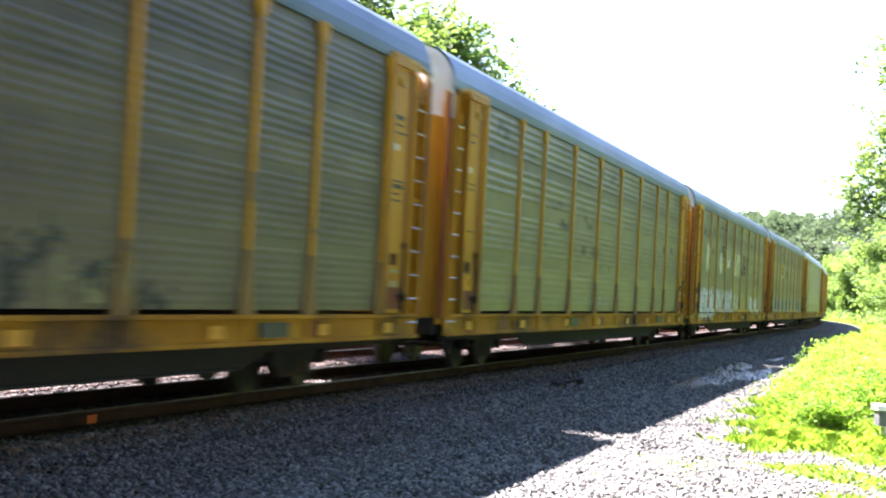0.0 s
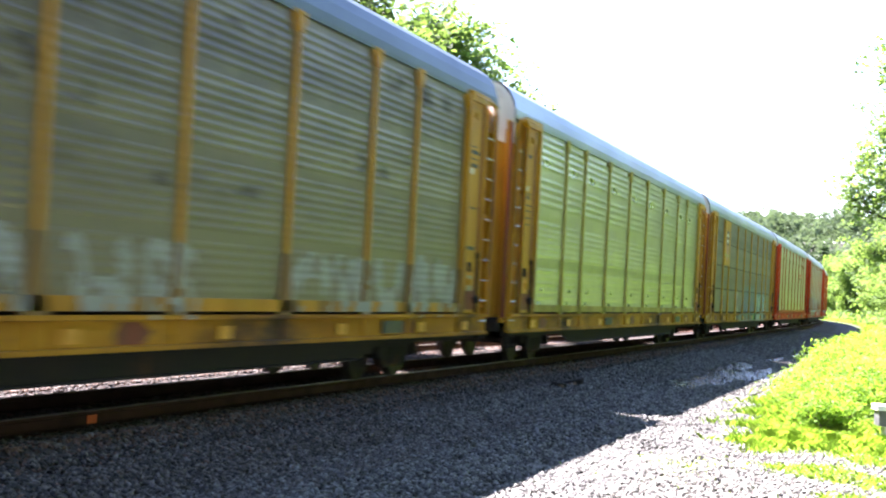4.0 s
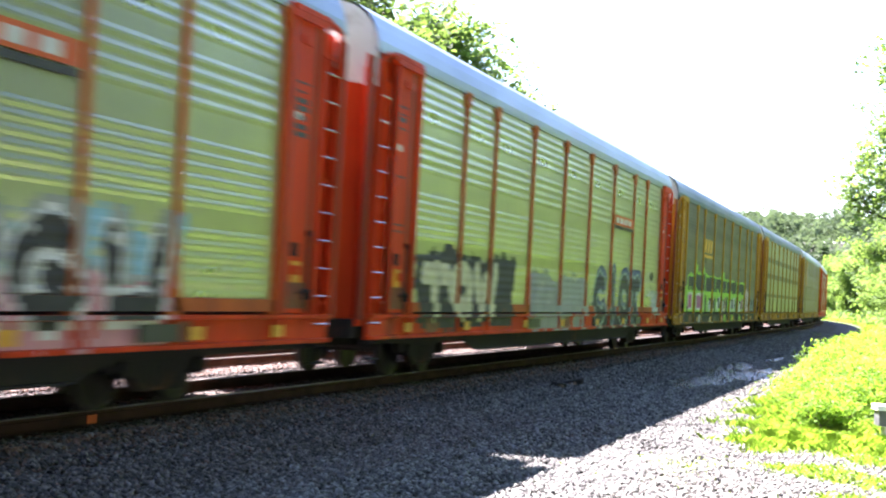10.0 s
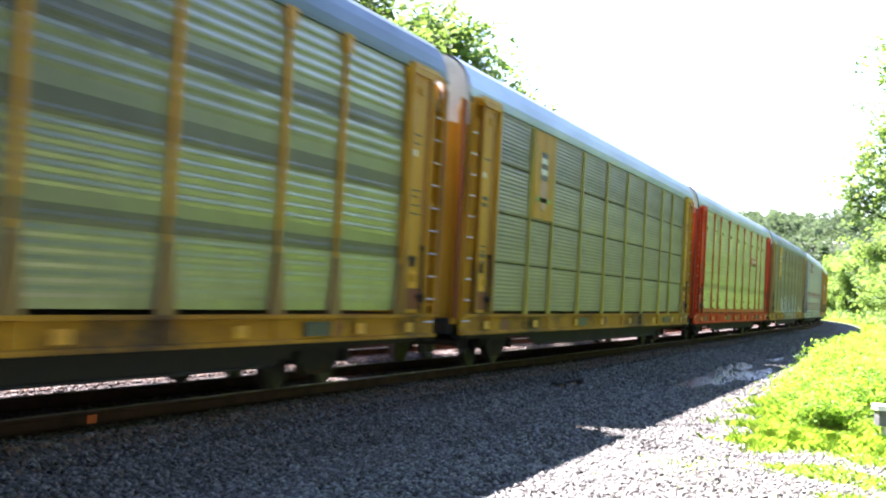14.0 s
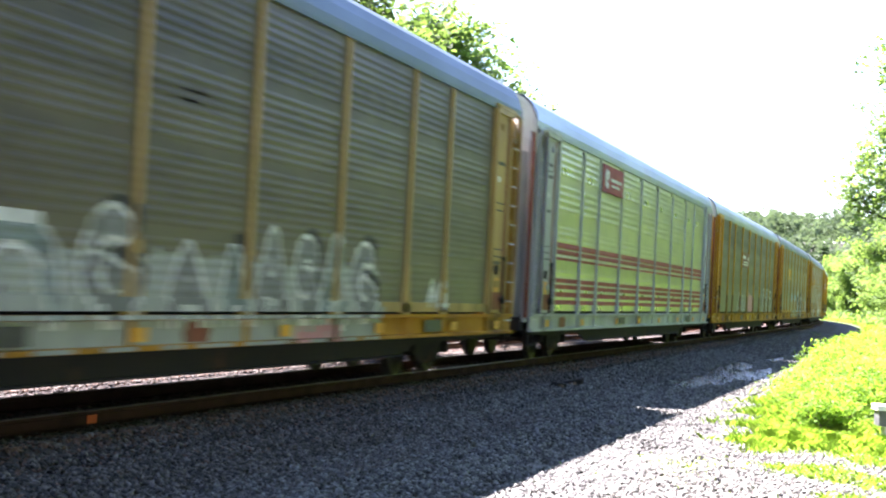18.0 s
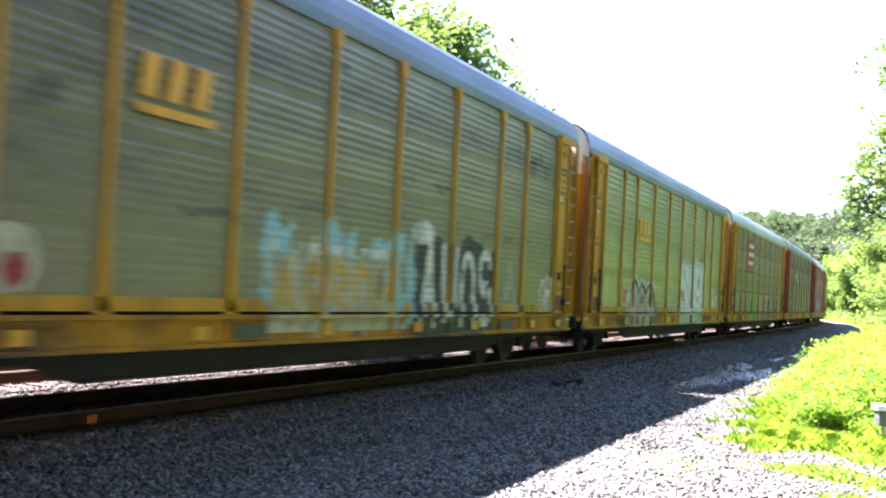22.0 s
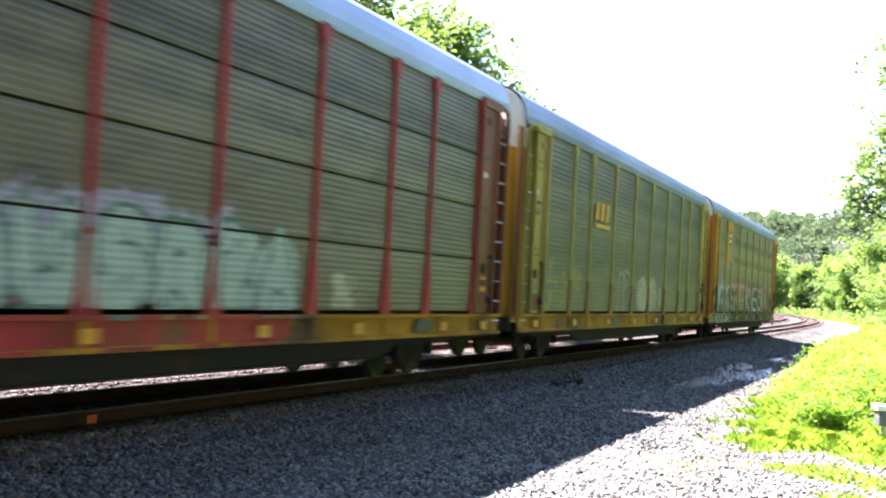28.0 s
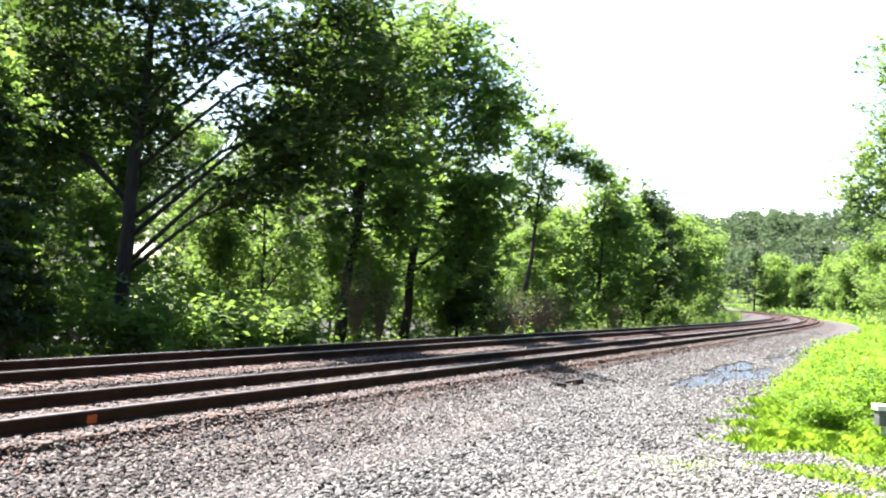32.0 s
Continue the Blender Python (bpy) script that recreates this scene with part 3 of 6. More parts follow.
def plant_tree(name, meshes, x, y, z, turn, scale, label, group=""):
    t = tagged(new(name), label, "tree", group)
    t.matrix_basis = pose(x, y, z, 0, 0, turn) @ Matrix.Diagonal((scale, scale, scale, 1))
    put("trunk", meshes[0], t)
    put("crown", meshes[1], t, None, "leafy green crown")
    return t


def at_line(u, y):
    return float(line_x(y)) + u, y, float(ground_z(u, y))


def pine_meshes():
    if "pine" in TREE_BANK:
        return TREE_BANK["pine"]
    nr = np.random.default_rng(44)
    wood = Shape().tube([(0, 0, -0.4), (0.05, 0, 6), (0, 0.05, 13)], [0.22, 0.14, 0.03], 7)
    tips = []
    for k in range(46):
        z = 2.0 + 10.6 * k / 46
        r = 2.9 * (1 - k / 46) ** 0.8 + 0.3
        a = k * 2.4
        wood.tube([(0, 0, z), (math.cos(a) * r, math.sin(a) * r, z - 0.25)], [0.04, 0.012], 4)
        for f in (0.4, 0.65, 0.85, 1.0):
            tips.append((math.cos(a) * r * f, math.sin(a) * r * f, z - 0.25 * f))
    TREE_BANK["pine"] = (wood.mesh("trunk", BARK, True), quads_mesh("crown", leaf_cloud(tips, 0.5, 5000, 0.22, nr, 0.4), PINE))
    return TREE_BANK["pine"]


def build_trees():
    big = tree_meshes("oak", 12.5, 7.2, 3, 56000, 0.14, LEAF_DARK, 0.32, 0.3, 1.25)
    tall = tree_meshes("ash", 14.5, 4.8, 8, 28000, 0.125, LEAF, 0.26, 0.2, 0.9)
    slim = tree_meshes("locust", 12.0, 3.6, 14, 13000, 0.125, LEAF, 0.17, 0.18, 0.75)
    low = tree_meshes("maple", 9.5, 3.4, 21, 13000, 0.15, LEAF, 0.15, 0.10, 1.0)
    tree_meshes("wood_far", 11.0, 4.2, 33, 4200, 0.36, LEAF_HAZY, 0.2, 0.08, 1.4)
    tree_meshes("wood_far_b", 12.5, 4.0, 34, 5000, 0.32, LEAF, 0.2, 0.08, 1.3)
    shady = tree_meshes("shady", 9.5, 2.6, 25, 9000, 0.18, LEAF_MID, 0.15, 0.08, 0.9)
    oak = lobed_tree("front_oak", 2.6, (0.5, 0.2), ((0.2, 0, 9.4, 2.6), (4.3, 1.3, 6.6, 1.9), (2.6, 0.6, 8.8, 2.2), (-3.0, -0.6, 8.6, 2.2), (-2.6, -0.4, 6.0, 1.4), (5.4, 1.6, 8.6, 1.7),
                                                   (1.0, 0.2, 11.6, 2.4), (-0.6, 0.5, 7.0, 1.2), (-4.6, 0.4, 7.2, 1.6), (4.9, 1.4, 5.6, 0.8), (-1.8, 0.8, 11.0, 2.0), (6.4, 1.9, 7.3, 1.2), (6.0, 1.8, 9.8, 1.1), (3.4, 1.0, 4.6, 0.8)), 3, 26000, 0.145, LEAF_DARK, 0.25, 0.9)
    ivy = lobed_tree("front_ivy", 4.6, (0.9, 0.3), ((0.6, 0, 10.6, 1.5), (-0.7, 0.2, 8.6, 1.2), (1.6, 0.4, 9.2, 1.2), (0.9, 0.2, 6.9, 1.1), (-0.9, -0.2, 6.4, 0.9), (2.0, 0.5, 7.2, 1.0), (0.2, 0, 11.6, 0.9), (-1.6, -0.4, 10.2, 1.0), (1.6, 0.4, 11.0, 1.0), (1.9, 0.4, 5.4, 0.8), (-0.9, -0.2, 4.6, 0.7), (0.7, 0.1, 3.3, 0.6), (2.3, 0.5, 4.0, 0.7)),
                     8, 13500, 0.15, LEAF_MID, 0.21, 0.8)
    broad = lobed_tree("front_broad", 3.2, (0.8, 0.3), ((0.4, 0.1, 12.0, 1.7), (2.1, 0.6, 11.0, 1.5), (-1.0, -0.3, 10.2, 1.5), (3.2, 1.0, 8.9, 1.3), (1.6, 0.5, 9.2, 1.9), (3.0, 0.9, 6.8, 1.2), (0.3, 0.1, 7.4, 1.5), (2.2, 0.7, 6.0, 1.3), (1.6, 0.5, 12.7, 1.2),
                                                     (-1.2, -0.3, 7.6, 1.1), (3.4, 1.0, 10.2, 0.8), (-0.4, 0.0, 12.4, 1.2), (-2.0, -0.5, 11.2, 1.0), (3.1, 0.9, 4.8, 1.0), (0.5, 0.1, 5.3, 1.0), (-0.9, -0.2, 4.4, 0.8), (2.4, 0.7, 3.6, 0.9), (1.0, 0.3, 2.6, 0.7)), 14, 25000, 0.155, LEAF, 0.2, 0.8)
    arm = lobed_tree("front_locust", 5.5, (1.2, 0.3), ((0.9, 0.2, 11.0, 1.1), (1.7, 0.5, 9.8, 1.0), (0.2, 0.0, 9.2, 1.0), (3.4, 1.0, 9.2, 0.55), (2.7, 0.8, 9.7, 0.6), (1.2, 0.3, 8.0, 0.9), (-0.6, -0.2, 7.8, 0.8), (4.1, 1.2, 8.7, 0.35), (0.4, 0.1, 6.4, 0.9), (-0.8, -0.2, 11.6, 0.5)),
                     21, 8500, 0.13, LEAF, 0.14, 0.55)
    clear = lobed_tree("front_maple", 2.4, (0.2, 0.1), ((0, 0, 8.6, 1.3), (1.5, 0.4, 7.2, 1.3), (-1.5, -0.4, 7.4, 1.2), (0.2, 0, 6.4, 1.5), (2.0, 0.6, 5.0, 1.2), (-1.9, -0.5, 5.2, 1.3), (0, 0.1, 4.2, 1.3), (-0.8, -0.2, 2.8, 1.0), (1.2, 0.3, 2.9, 1.0), (0.8, 0.2, 9.6, 0.7)),
                       22, 9500, 0.19, LEAF, 0.15, 0.75)
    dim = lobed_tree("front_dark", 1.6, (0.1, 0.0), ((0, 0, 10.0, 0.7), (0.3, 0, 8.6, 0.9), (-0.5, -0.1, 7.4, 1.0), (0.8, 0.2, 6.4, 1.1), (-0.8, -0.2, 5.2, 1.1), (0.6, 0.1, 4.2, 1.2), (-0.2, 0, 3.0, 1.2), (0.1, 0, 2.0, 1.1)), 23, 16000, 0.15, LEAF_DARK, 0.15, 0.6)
    edge = lobed_tree("edge_tree", 4.0, (0.0, 0.0), ((0, 0, 15.5, 2.6), (-2.0, -0.6, 13.6, 1.8), (-3.9, -1.2, 9.6, 1.2), (-4.3, -1.3, 7.4, 0.9), (-3.4, -1.0, 5.0, 0.8), (-2.4, -0.7, 8.4, 1.6), (-2.6, -0.8, 11.2, 1.4), (0, 0, 11.0, 2.8), (0, 0, 7.5, 2.6),
                                                    (-2.9, -0.9, 14.9, 0.9), (-4.6, -1.4, 8.3, 0.6)), 52, 16000, 0.14, LEAF, 0.24, 0.75)
    row = [
        ("oak_tree", oak, -11.2, 35.8, 0, 1.0, "large dark oak with a spreading crown by the track"),
        ("tree", low, -12.0, 28.5, 100, 0.85, "dark leafy tree beside the far track"),
        ("oak_tree", big, -18.0, 43.0, 140, 0.72, "large dark oak behind the trackside row"),
        ("maple_tree", low, -18.0, 33.0, 250, 1.05, "bright green tree behind the trackside row"),
        ("ash_tree", ivy, -10.6, 50.6, 0, 1.0, "tall leafy tree with ivy on its trunk"),
        ("ash_tree", broad, -10.6, 57.6, 0, 1.0, "tall broad green tree beside the far track"),
        ("ash_tree", broad, -14.6, 63.0, 165, 1.02, "tall broad green tree behind the trackside row"),
        ("locust_tree", slim, -14.0, 54.0, 120, 0.78, "slender tree behind the trackside row"),
        ("tree", slim, -11.8, 46.5, 40, 0.62, "slim young tree beside the far track"),
        ("dark_tree", dim, -9.9, 62.6, 20, 0.52, "dense dark tree beside the far track"),
        ("dark_tree", dim, -9.8, 64.8, 130, 0.58, "dense dark tree beside the far track"),
        ("dark_tree", dim, -10.6, 67.4, 230, 0.5, "dense dark tree beside the far track"),
        ("locust_tree", arm, -10.6, 76.0, 0, 1.0, "slender tree with feathery bright leaves"),
        ("locust_tree", slim, -12.4, 69.5, 10, 0.72, "slender tree with feathery bright leaves"),
        ("maple_tree", low, -10.6, 79.0, 130, 0.66, "rounded bright green tree beside the track"),
        ("maple_tree", clear, -10.8, 86.0, 90, 0.72, "rounded bright green tree beside the track"),
        ("maple_tree", clear, -10.8, 97.0, 0, 1.0, "rounded bright green tree beside the track"),
        ("maple_tree", clear, -10.8, 106.0, 200, 0.94, "rounded bright green tree beside the track"),
        ("dark_tree", dim, -10.6, 114.0, 0, 1.02, "dark dense tree beside the track"),
        ("dark_tree", dim, -10.6, 121.0, 120, 1.0, "dark dense tree beside the track"),
        ("maple_tree", shady, -11.0, 128.0, 60, 1.0, "dark dense tree beside the track"),
        ("maple_tree", clear, -11.6, 141.0, 190, 1.02, "rounded green tree beside the track"),
        ("maple_tree", low, -12.0, 155.0, 320, 1.05, "rounded green tree beside the track"),
    ]
    for name, me, u, y, turn, sc, label in row:
        x, yy, z = at_line(u, y)
        plant_tree(name, me, x, yy, z, turn, sc, label, "trees along the far track")
    r = random.Random(9)
    for k in range(26):
        y = 22 + k * 6.2 + r.uniform(-2, 2)
        x, yy, z = at_line(-18 - r.uniform(0, 9), y)
        plant_tree("tree", (slim, low, low)[k % 3], x, yy, z, r.uniform(0, 360), r.uniform(0.65, 0.85), "green woodland tree behind the trackside row", "woodland behind the far track")
    for k in range(30):
        y = 24 + k * 4.6 + r.uniform(-1.5, 1.5)
        x, yy, z = at_line(-12.8 - r.uniform(0, 3.5), y)
        plant_tree("sapling", low, x, yy, z, r.uniform(0, 360), r.uniform(0.36, 0.55), "low leafy sapling under the trackside trees", "saplings under the trees")
    for u, y, sc in ((-10.3, 27.2, 0.5), (-10.9, 29.0, 0.55), (-11.6, 25.6, 0.6), (-10.4, 25.0, 0.45)):
        x, yy, z = at_line(u, y)
        plant_tree("cedar_tree", pine_meshes(), x, yy, z, r.uniform(0, 360), sc, "small dark cedar beside the far track", "cedars")
    for k in range(34):
        x, yy, z = at_line(-28 - r.uniform(0, 22), 30 + k * 6.0)
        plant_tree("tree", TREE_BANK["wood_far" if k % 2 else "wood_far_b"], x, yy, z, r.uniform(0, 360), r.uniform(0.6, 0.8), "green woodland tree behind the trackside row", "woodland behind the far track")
    # the right-hand side: tall trees behind the verge, seen at the edge and mirrored in the panels
    for u, y, sc, me in ((10.2, 82.0, 1.0, edge), (10.6, 123.0, 1.2, slim), (11.5, 128.0, 1.5, low), (9.0, 109.0, 0.8, low), (11.0, 140.0, 1.6, slim), (9.3, 122.0, 0.9, low)):
        x, yy, z = at_line(u, y)
        plant_tree("tree", me, x, yy, z, 0 if me is edge else r.uniform(0, 360), sc, "tall green tree at the edge of the grass verge", "trees behind the verge")
    # unseen oaks, added to darken panel reflections and skylight on the gravel
    for k in range(9):
        x, yy, z = at_line(20 + r.uniform(0, 3), -12 + k * 6.5)
        plant_tree("oak_tree", big, x, yy, z, r.uniform(0, 360), r.uniform(1.2, 1.45), "unseen oak added behind the verge to darken panel reflections", "trees behind the verge")
    for k in range(7, 26):
        x, yy, z = at_line(21 + r.uniform(0, 8), -6 + k * 8.0)
        plant_tree("tree", (low, slim, tall)[k % 3], x, yy, z, r.uniform(0, 360), r.uniform(1.25, 1.55), "sunlit green tree behind the verge", "trees behind the verge")
    for k in range(52):
        x, yy, z = at_line(14 + r.uniform(0, 4.5), -10 + k * 2.7)
        plant_tree("sapling", low, x, yy, z, r.uniform(0, 360), r.uniform(0.45, 0.75), "sunlit leafy sapling on the verge", "saplings on the verge")
    # beyond the bend
    for k in range(34):
        y = 205 + k * 4.6 + r.uniform(-2, 2)
        x, yy, z = at_line(9 + r.uniform(0, 16) + 0.02 * (k % 5), y)
        plant_tree("tree", TREE_BANK["wood_far_b"], x, yy, z, r.uniform(0, 360), r.uniform(0.75, 1.1), "green tree beside the bend of the track", "trees at the bend")
    for k in range(16):
        y = 170 + k * 9 + r.uniform(-3, 3)
        x, yy, z = at_line(-13 - r.uniform(0, 10), y)
        plant_tree("tree", TREE_BANK["wood_far" if k % 2 else "wood_far_b"], x, yy, z, r.uniform(0, 360), r.uniform(0.8, 1.0), "green tree inside the bend", "trees at the bend")
    pm = pine_meshes()
    for u, y, sc in ((14, 310, 1.15), (5, 330, 1.1), (26, 318, 1.2)):
        x, yy, z = at_line(u, y)
        plant_tree("pine_tree", pm, x, yy, z, r.uniform(0, 360), sc, "dark pine at the foot of the hill", "pines at the bend")


def build_forest():
    """The wooded hill behind the bend."""
    nr = np.random.default_rng(12)
    clouds = []
    for k in range(1500):
        y = nr.uniform(380, 640)
        x = nr.uniform(-170, 110)
        u = x - float(line_x(min(y, PY[-1])))
        z = float(ground_z(u, y))
        h = nr.uniform(6, 11)
        tips = [(x + nr.normal(0, 1.6), y + nr.normal(0, 1.6), z + h * f) for f in nr.uniform(0.3, 1.0, 9)]
        clouds.append(leaf_cloud(tips, 2.0, 120, 0.75, nr, 0.8))
    tagged(put("wooded_hill", quads_mesh("wooded_hill", np.concatenate(clouds), LEAF_HAZY)), "green wooded hill in the distance", "forest", kind="stuff")


def blades(points, height, width, rng, bend=0.5):
    """Grass blades as narrow bent triangles in two pieces."""
    n = len(points)
    a = rng.uniform(0, 6.283, n)
    d = np.stack([np.cos(a), np.sin(a), np.zeros(n)], 1)
    side = np.stack([-np.sin(a), np.cos(a), np.zeros(n)], 1)
    h = height * rng.uniform(0.5, 1.3, (n, 1))
    up = np.array([0, 0, 1.0])
    mid = points + up * h * 0.6 + d * h * bend * 0.25
    tip = points + up * h + d * h * bend * rng.uniform(0.4, 1.4, (n, 1))
    return np.stack([points - side * width, points + side * width, mid + side * width * 0.7, tip, mid - side * width * 0.7], 1)


def verge_edge(y):
    return np.interp(y, [-60, 10, 16.8, 20.7, 24, 32, 47, 69, 109, 200], [9.9, 9.9, 8.35, 7.3, 6.85, 6.35, 5.95, 5.3, 5.7, 5.2])


def build_verge():
    rng = np.random.default_rng(3)

    def spots(n, y0, y1, w, inset=0.0):
        y = rng.uniform(y0, y1, n)
        u = verge_edge(y) + inset + rng.uniform(0, 1, n) ** 1.1 * w
        u += 0.25 * np.sin(y * 1.9) + 0.2 * np.sin(y * 4.3 + 1) - np.abs(rng.normal(0, 0.35, n)) * (rng.uniform(0, 1, n) < 0.12)
        on = ~((u > 8.5) & (u < 9.5) & (y > 22.8) & (y < 25.7))
        u, y = u[on], y[on]
        return np.stack([line_x(y) + u, y, ground_z(u, y) - 0.01], 1)

    def lumps(p):
        return np.sin(p[:, 0] * 3.1 + 1.3 * np.sin(p[:, 1] * 1.7)) + np.sin(p[:, 1] * 2.3 + p[:, 0])

    def clumpy(p, cut=-0.1):
        return p[lumps(p) + rng.normal(0, 0.4, len(p)) > cut]

    def leafy(p, height, size):
        """Small leaves held up at all heights over lumpy ground."""
        h = height * (0.55 + 0.35 * lumps(p) / 2)
        p = p + np.stack([0 * h, 0 * h, rng.uniform(0, 1, len(p)) ** 0.7 * np.maximum(h, 0.03)], 1)
        return leaf_cloud(p, 0.05, len(p), size, rng, 0.6)

    near = clumpy(spots(24000, 14.5, 23.5, 3.4), 0.35)
    thin = np.array([(line_x(y) + u, y, ground_z(u, y)) for u, y in zip(rng.normal(6.55, 0.4, 700), rng.normal(18.9, 0.8, 700))]).astype(float)
    g = np.concatenate([blades(near, 0.085, 0.0025, rng, 0.8), blades(spots(34000, 22, 34, 4.5), 0.15, 0.003, rng, 0.7), blades(clumpy(thin), 0.05, 0.003, rng, 0.8),
                        blades(spots(9000, 34, 75, 6), 0.3, 0.009, rng), blades(spots(9000, 75, 150, 8), 0.4, 0.02, rng), blades(spots(6000, 150, 300, 12, 0.6), 0.5, 0.05, rng), blades(spots(16000, -14, 16, 7), 0.16, 0.006, rng, 0.8)])
    tagged(put("grass", quads_mesh("grass", g, GRASS, 5)), "bright sunlit grass along the gravel", "grass", kind="stuff")
    w = np.concatenate([leafy(clumpy(spots(9000, 15, 23.5, 3.0), 0.2), 0.1, 0.02), leafy(spots(48000, 22.5, 32, 4.5, 0.3), 0.24, 0.018), leafy(spots(46000, 31, 48, 5, 0.2), 0.42, 0.026),
                        leafy(spots(26000, 47, 90, 5, 0.3), 0.6, 0.045), leafy(spots(6000, 88, 170, 7, 0.3), 0.7, 0.14), leafy(spots(9000, -14, 16, 7, 0.4), 0.25, 0.05)])
    tagged(put("low_weeds", quads_mesh("low_weeds", w, WEED)), "low leafy weeds covering the grass verge", "weeds", kind="stuff")
    for u, y, r in ((8.3, 22.9, 0.2), (8.6, 23.2, 0.24), (8.95, 23.3, 0.2), (7.4, 23.0, 0.17), (7.75, 22.8, 0.17)):
        n = 1500
        a, d = rng.uniform(0, 6.283, n), np.sqrt(rng.uniform(0, 1, n)) * r
        p = np.stack([line_x(y) + u + d * np.cos(a), y + d * np.sin(a), float(ground_z(u, y)) - 0.02 + 0.1 * (1 - (d / r) ** 2)], 1)
        tagged(put("grass_tuft", quads_mesh("grass_tuft", blades(p, 0.14, 0.0022, rng, 0.9), GRASS, 5)), "soft rounded tuft of long fine grass", "grass", "grass tufts", kind="stuff")
    n = 16000
    y = rng.uniform(175, 420, n)
    u = 6.5 + rng.uniform(0, 1, n) ** 1.3 * 40
    p = np.stack([line_x(y) + u, y, ground_z(u, y)], 1)
    p[:, 2] += rng.uniform(0, 1, n) * (1.1 + 0.7 * np.sin(y * 0.23 + u * 0.4))
    tagged(put("brush", quads_mesh("brush", leaf_cloud(p, 0.4, n, 0.45, rng, 0.7), LEAF)), "bright green brush outside the bend of the track", "brush", kind="stuff")
    # the floor of the wood along the far track
    n = 26000
    y = 20 + rng.uniform(0, 1, n) ** 1.4 * 300
    u = -9.2 - rng.uniform(0, 1, n) ** 1.4 * 7
    p = np.stack([line_x(y) + u, y, ground_z(u, y)], 1)
    h = 0.5 + 0.35 * np.sin(y * 0.9) + 0.3 * np.sin(y * 2.3 + u) + 0.12 * (-9.2 - u)
    p[:, 2] += rng.uniform(0, 1, n) * np.maximum(h, 0.12)
    tagged(put("undergrowth", quads_mesh("undergrowth", leaf_cloud(p, 0.1, n, 0.12, rng, 0.7), LEAF_MID)), "dense leafy undergrowth beneath the trackside trees", "undergrowth", kind="stuff")


def shrub(u, y, r, h, n, size, material, label, name="shrub", twigs=10, seed=1):
    rng = random.Random(seed)
    nr = np.random.default_rng(seed)
    x, yy, z = at_line(u, y)
    s = tagged(new(name), label, "shrub", "shrubs")
    s.matrix_basis = pose(x, yy, z)
    wood = Shape()
    tips = []
    for k in range(twigs):
        a = k * 2.4
        e = Vector((math.cos(a) * r * rng.uniform(0.3, 0.95), math.sin(a) * r * rng.uniform(0.3, 0.95), h * rng.uniform(0.45, 1.0)))
        m = e * 0.5 + Vector((0, 0, h * 0.12))
        wood.tube([(0, 0, -0.05), tuple(m), tuple(e)], [0.018, 0.012, 0.005], 5)
        tips += [e, m, (e + m) / 2]
    tagged(part("woody_base", wood, TWIG, s), kind="stuff")
    if n:
        put("leaves", quads_mesh("leaves", leaf_cloud(tips, min(r, h) * 0.45, n, size, nr, 0.8, 5), material), s)
    return s


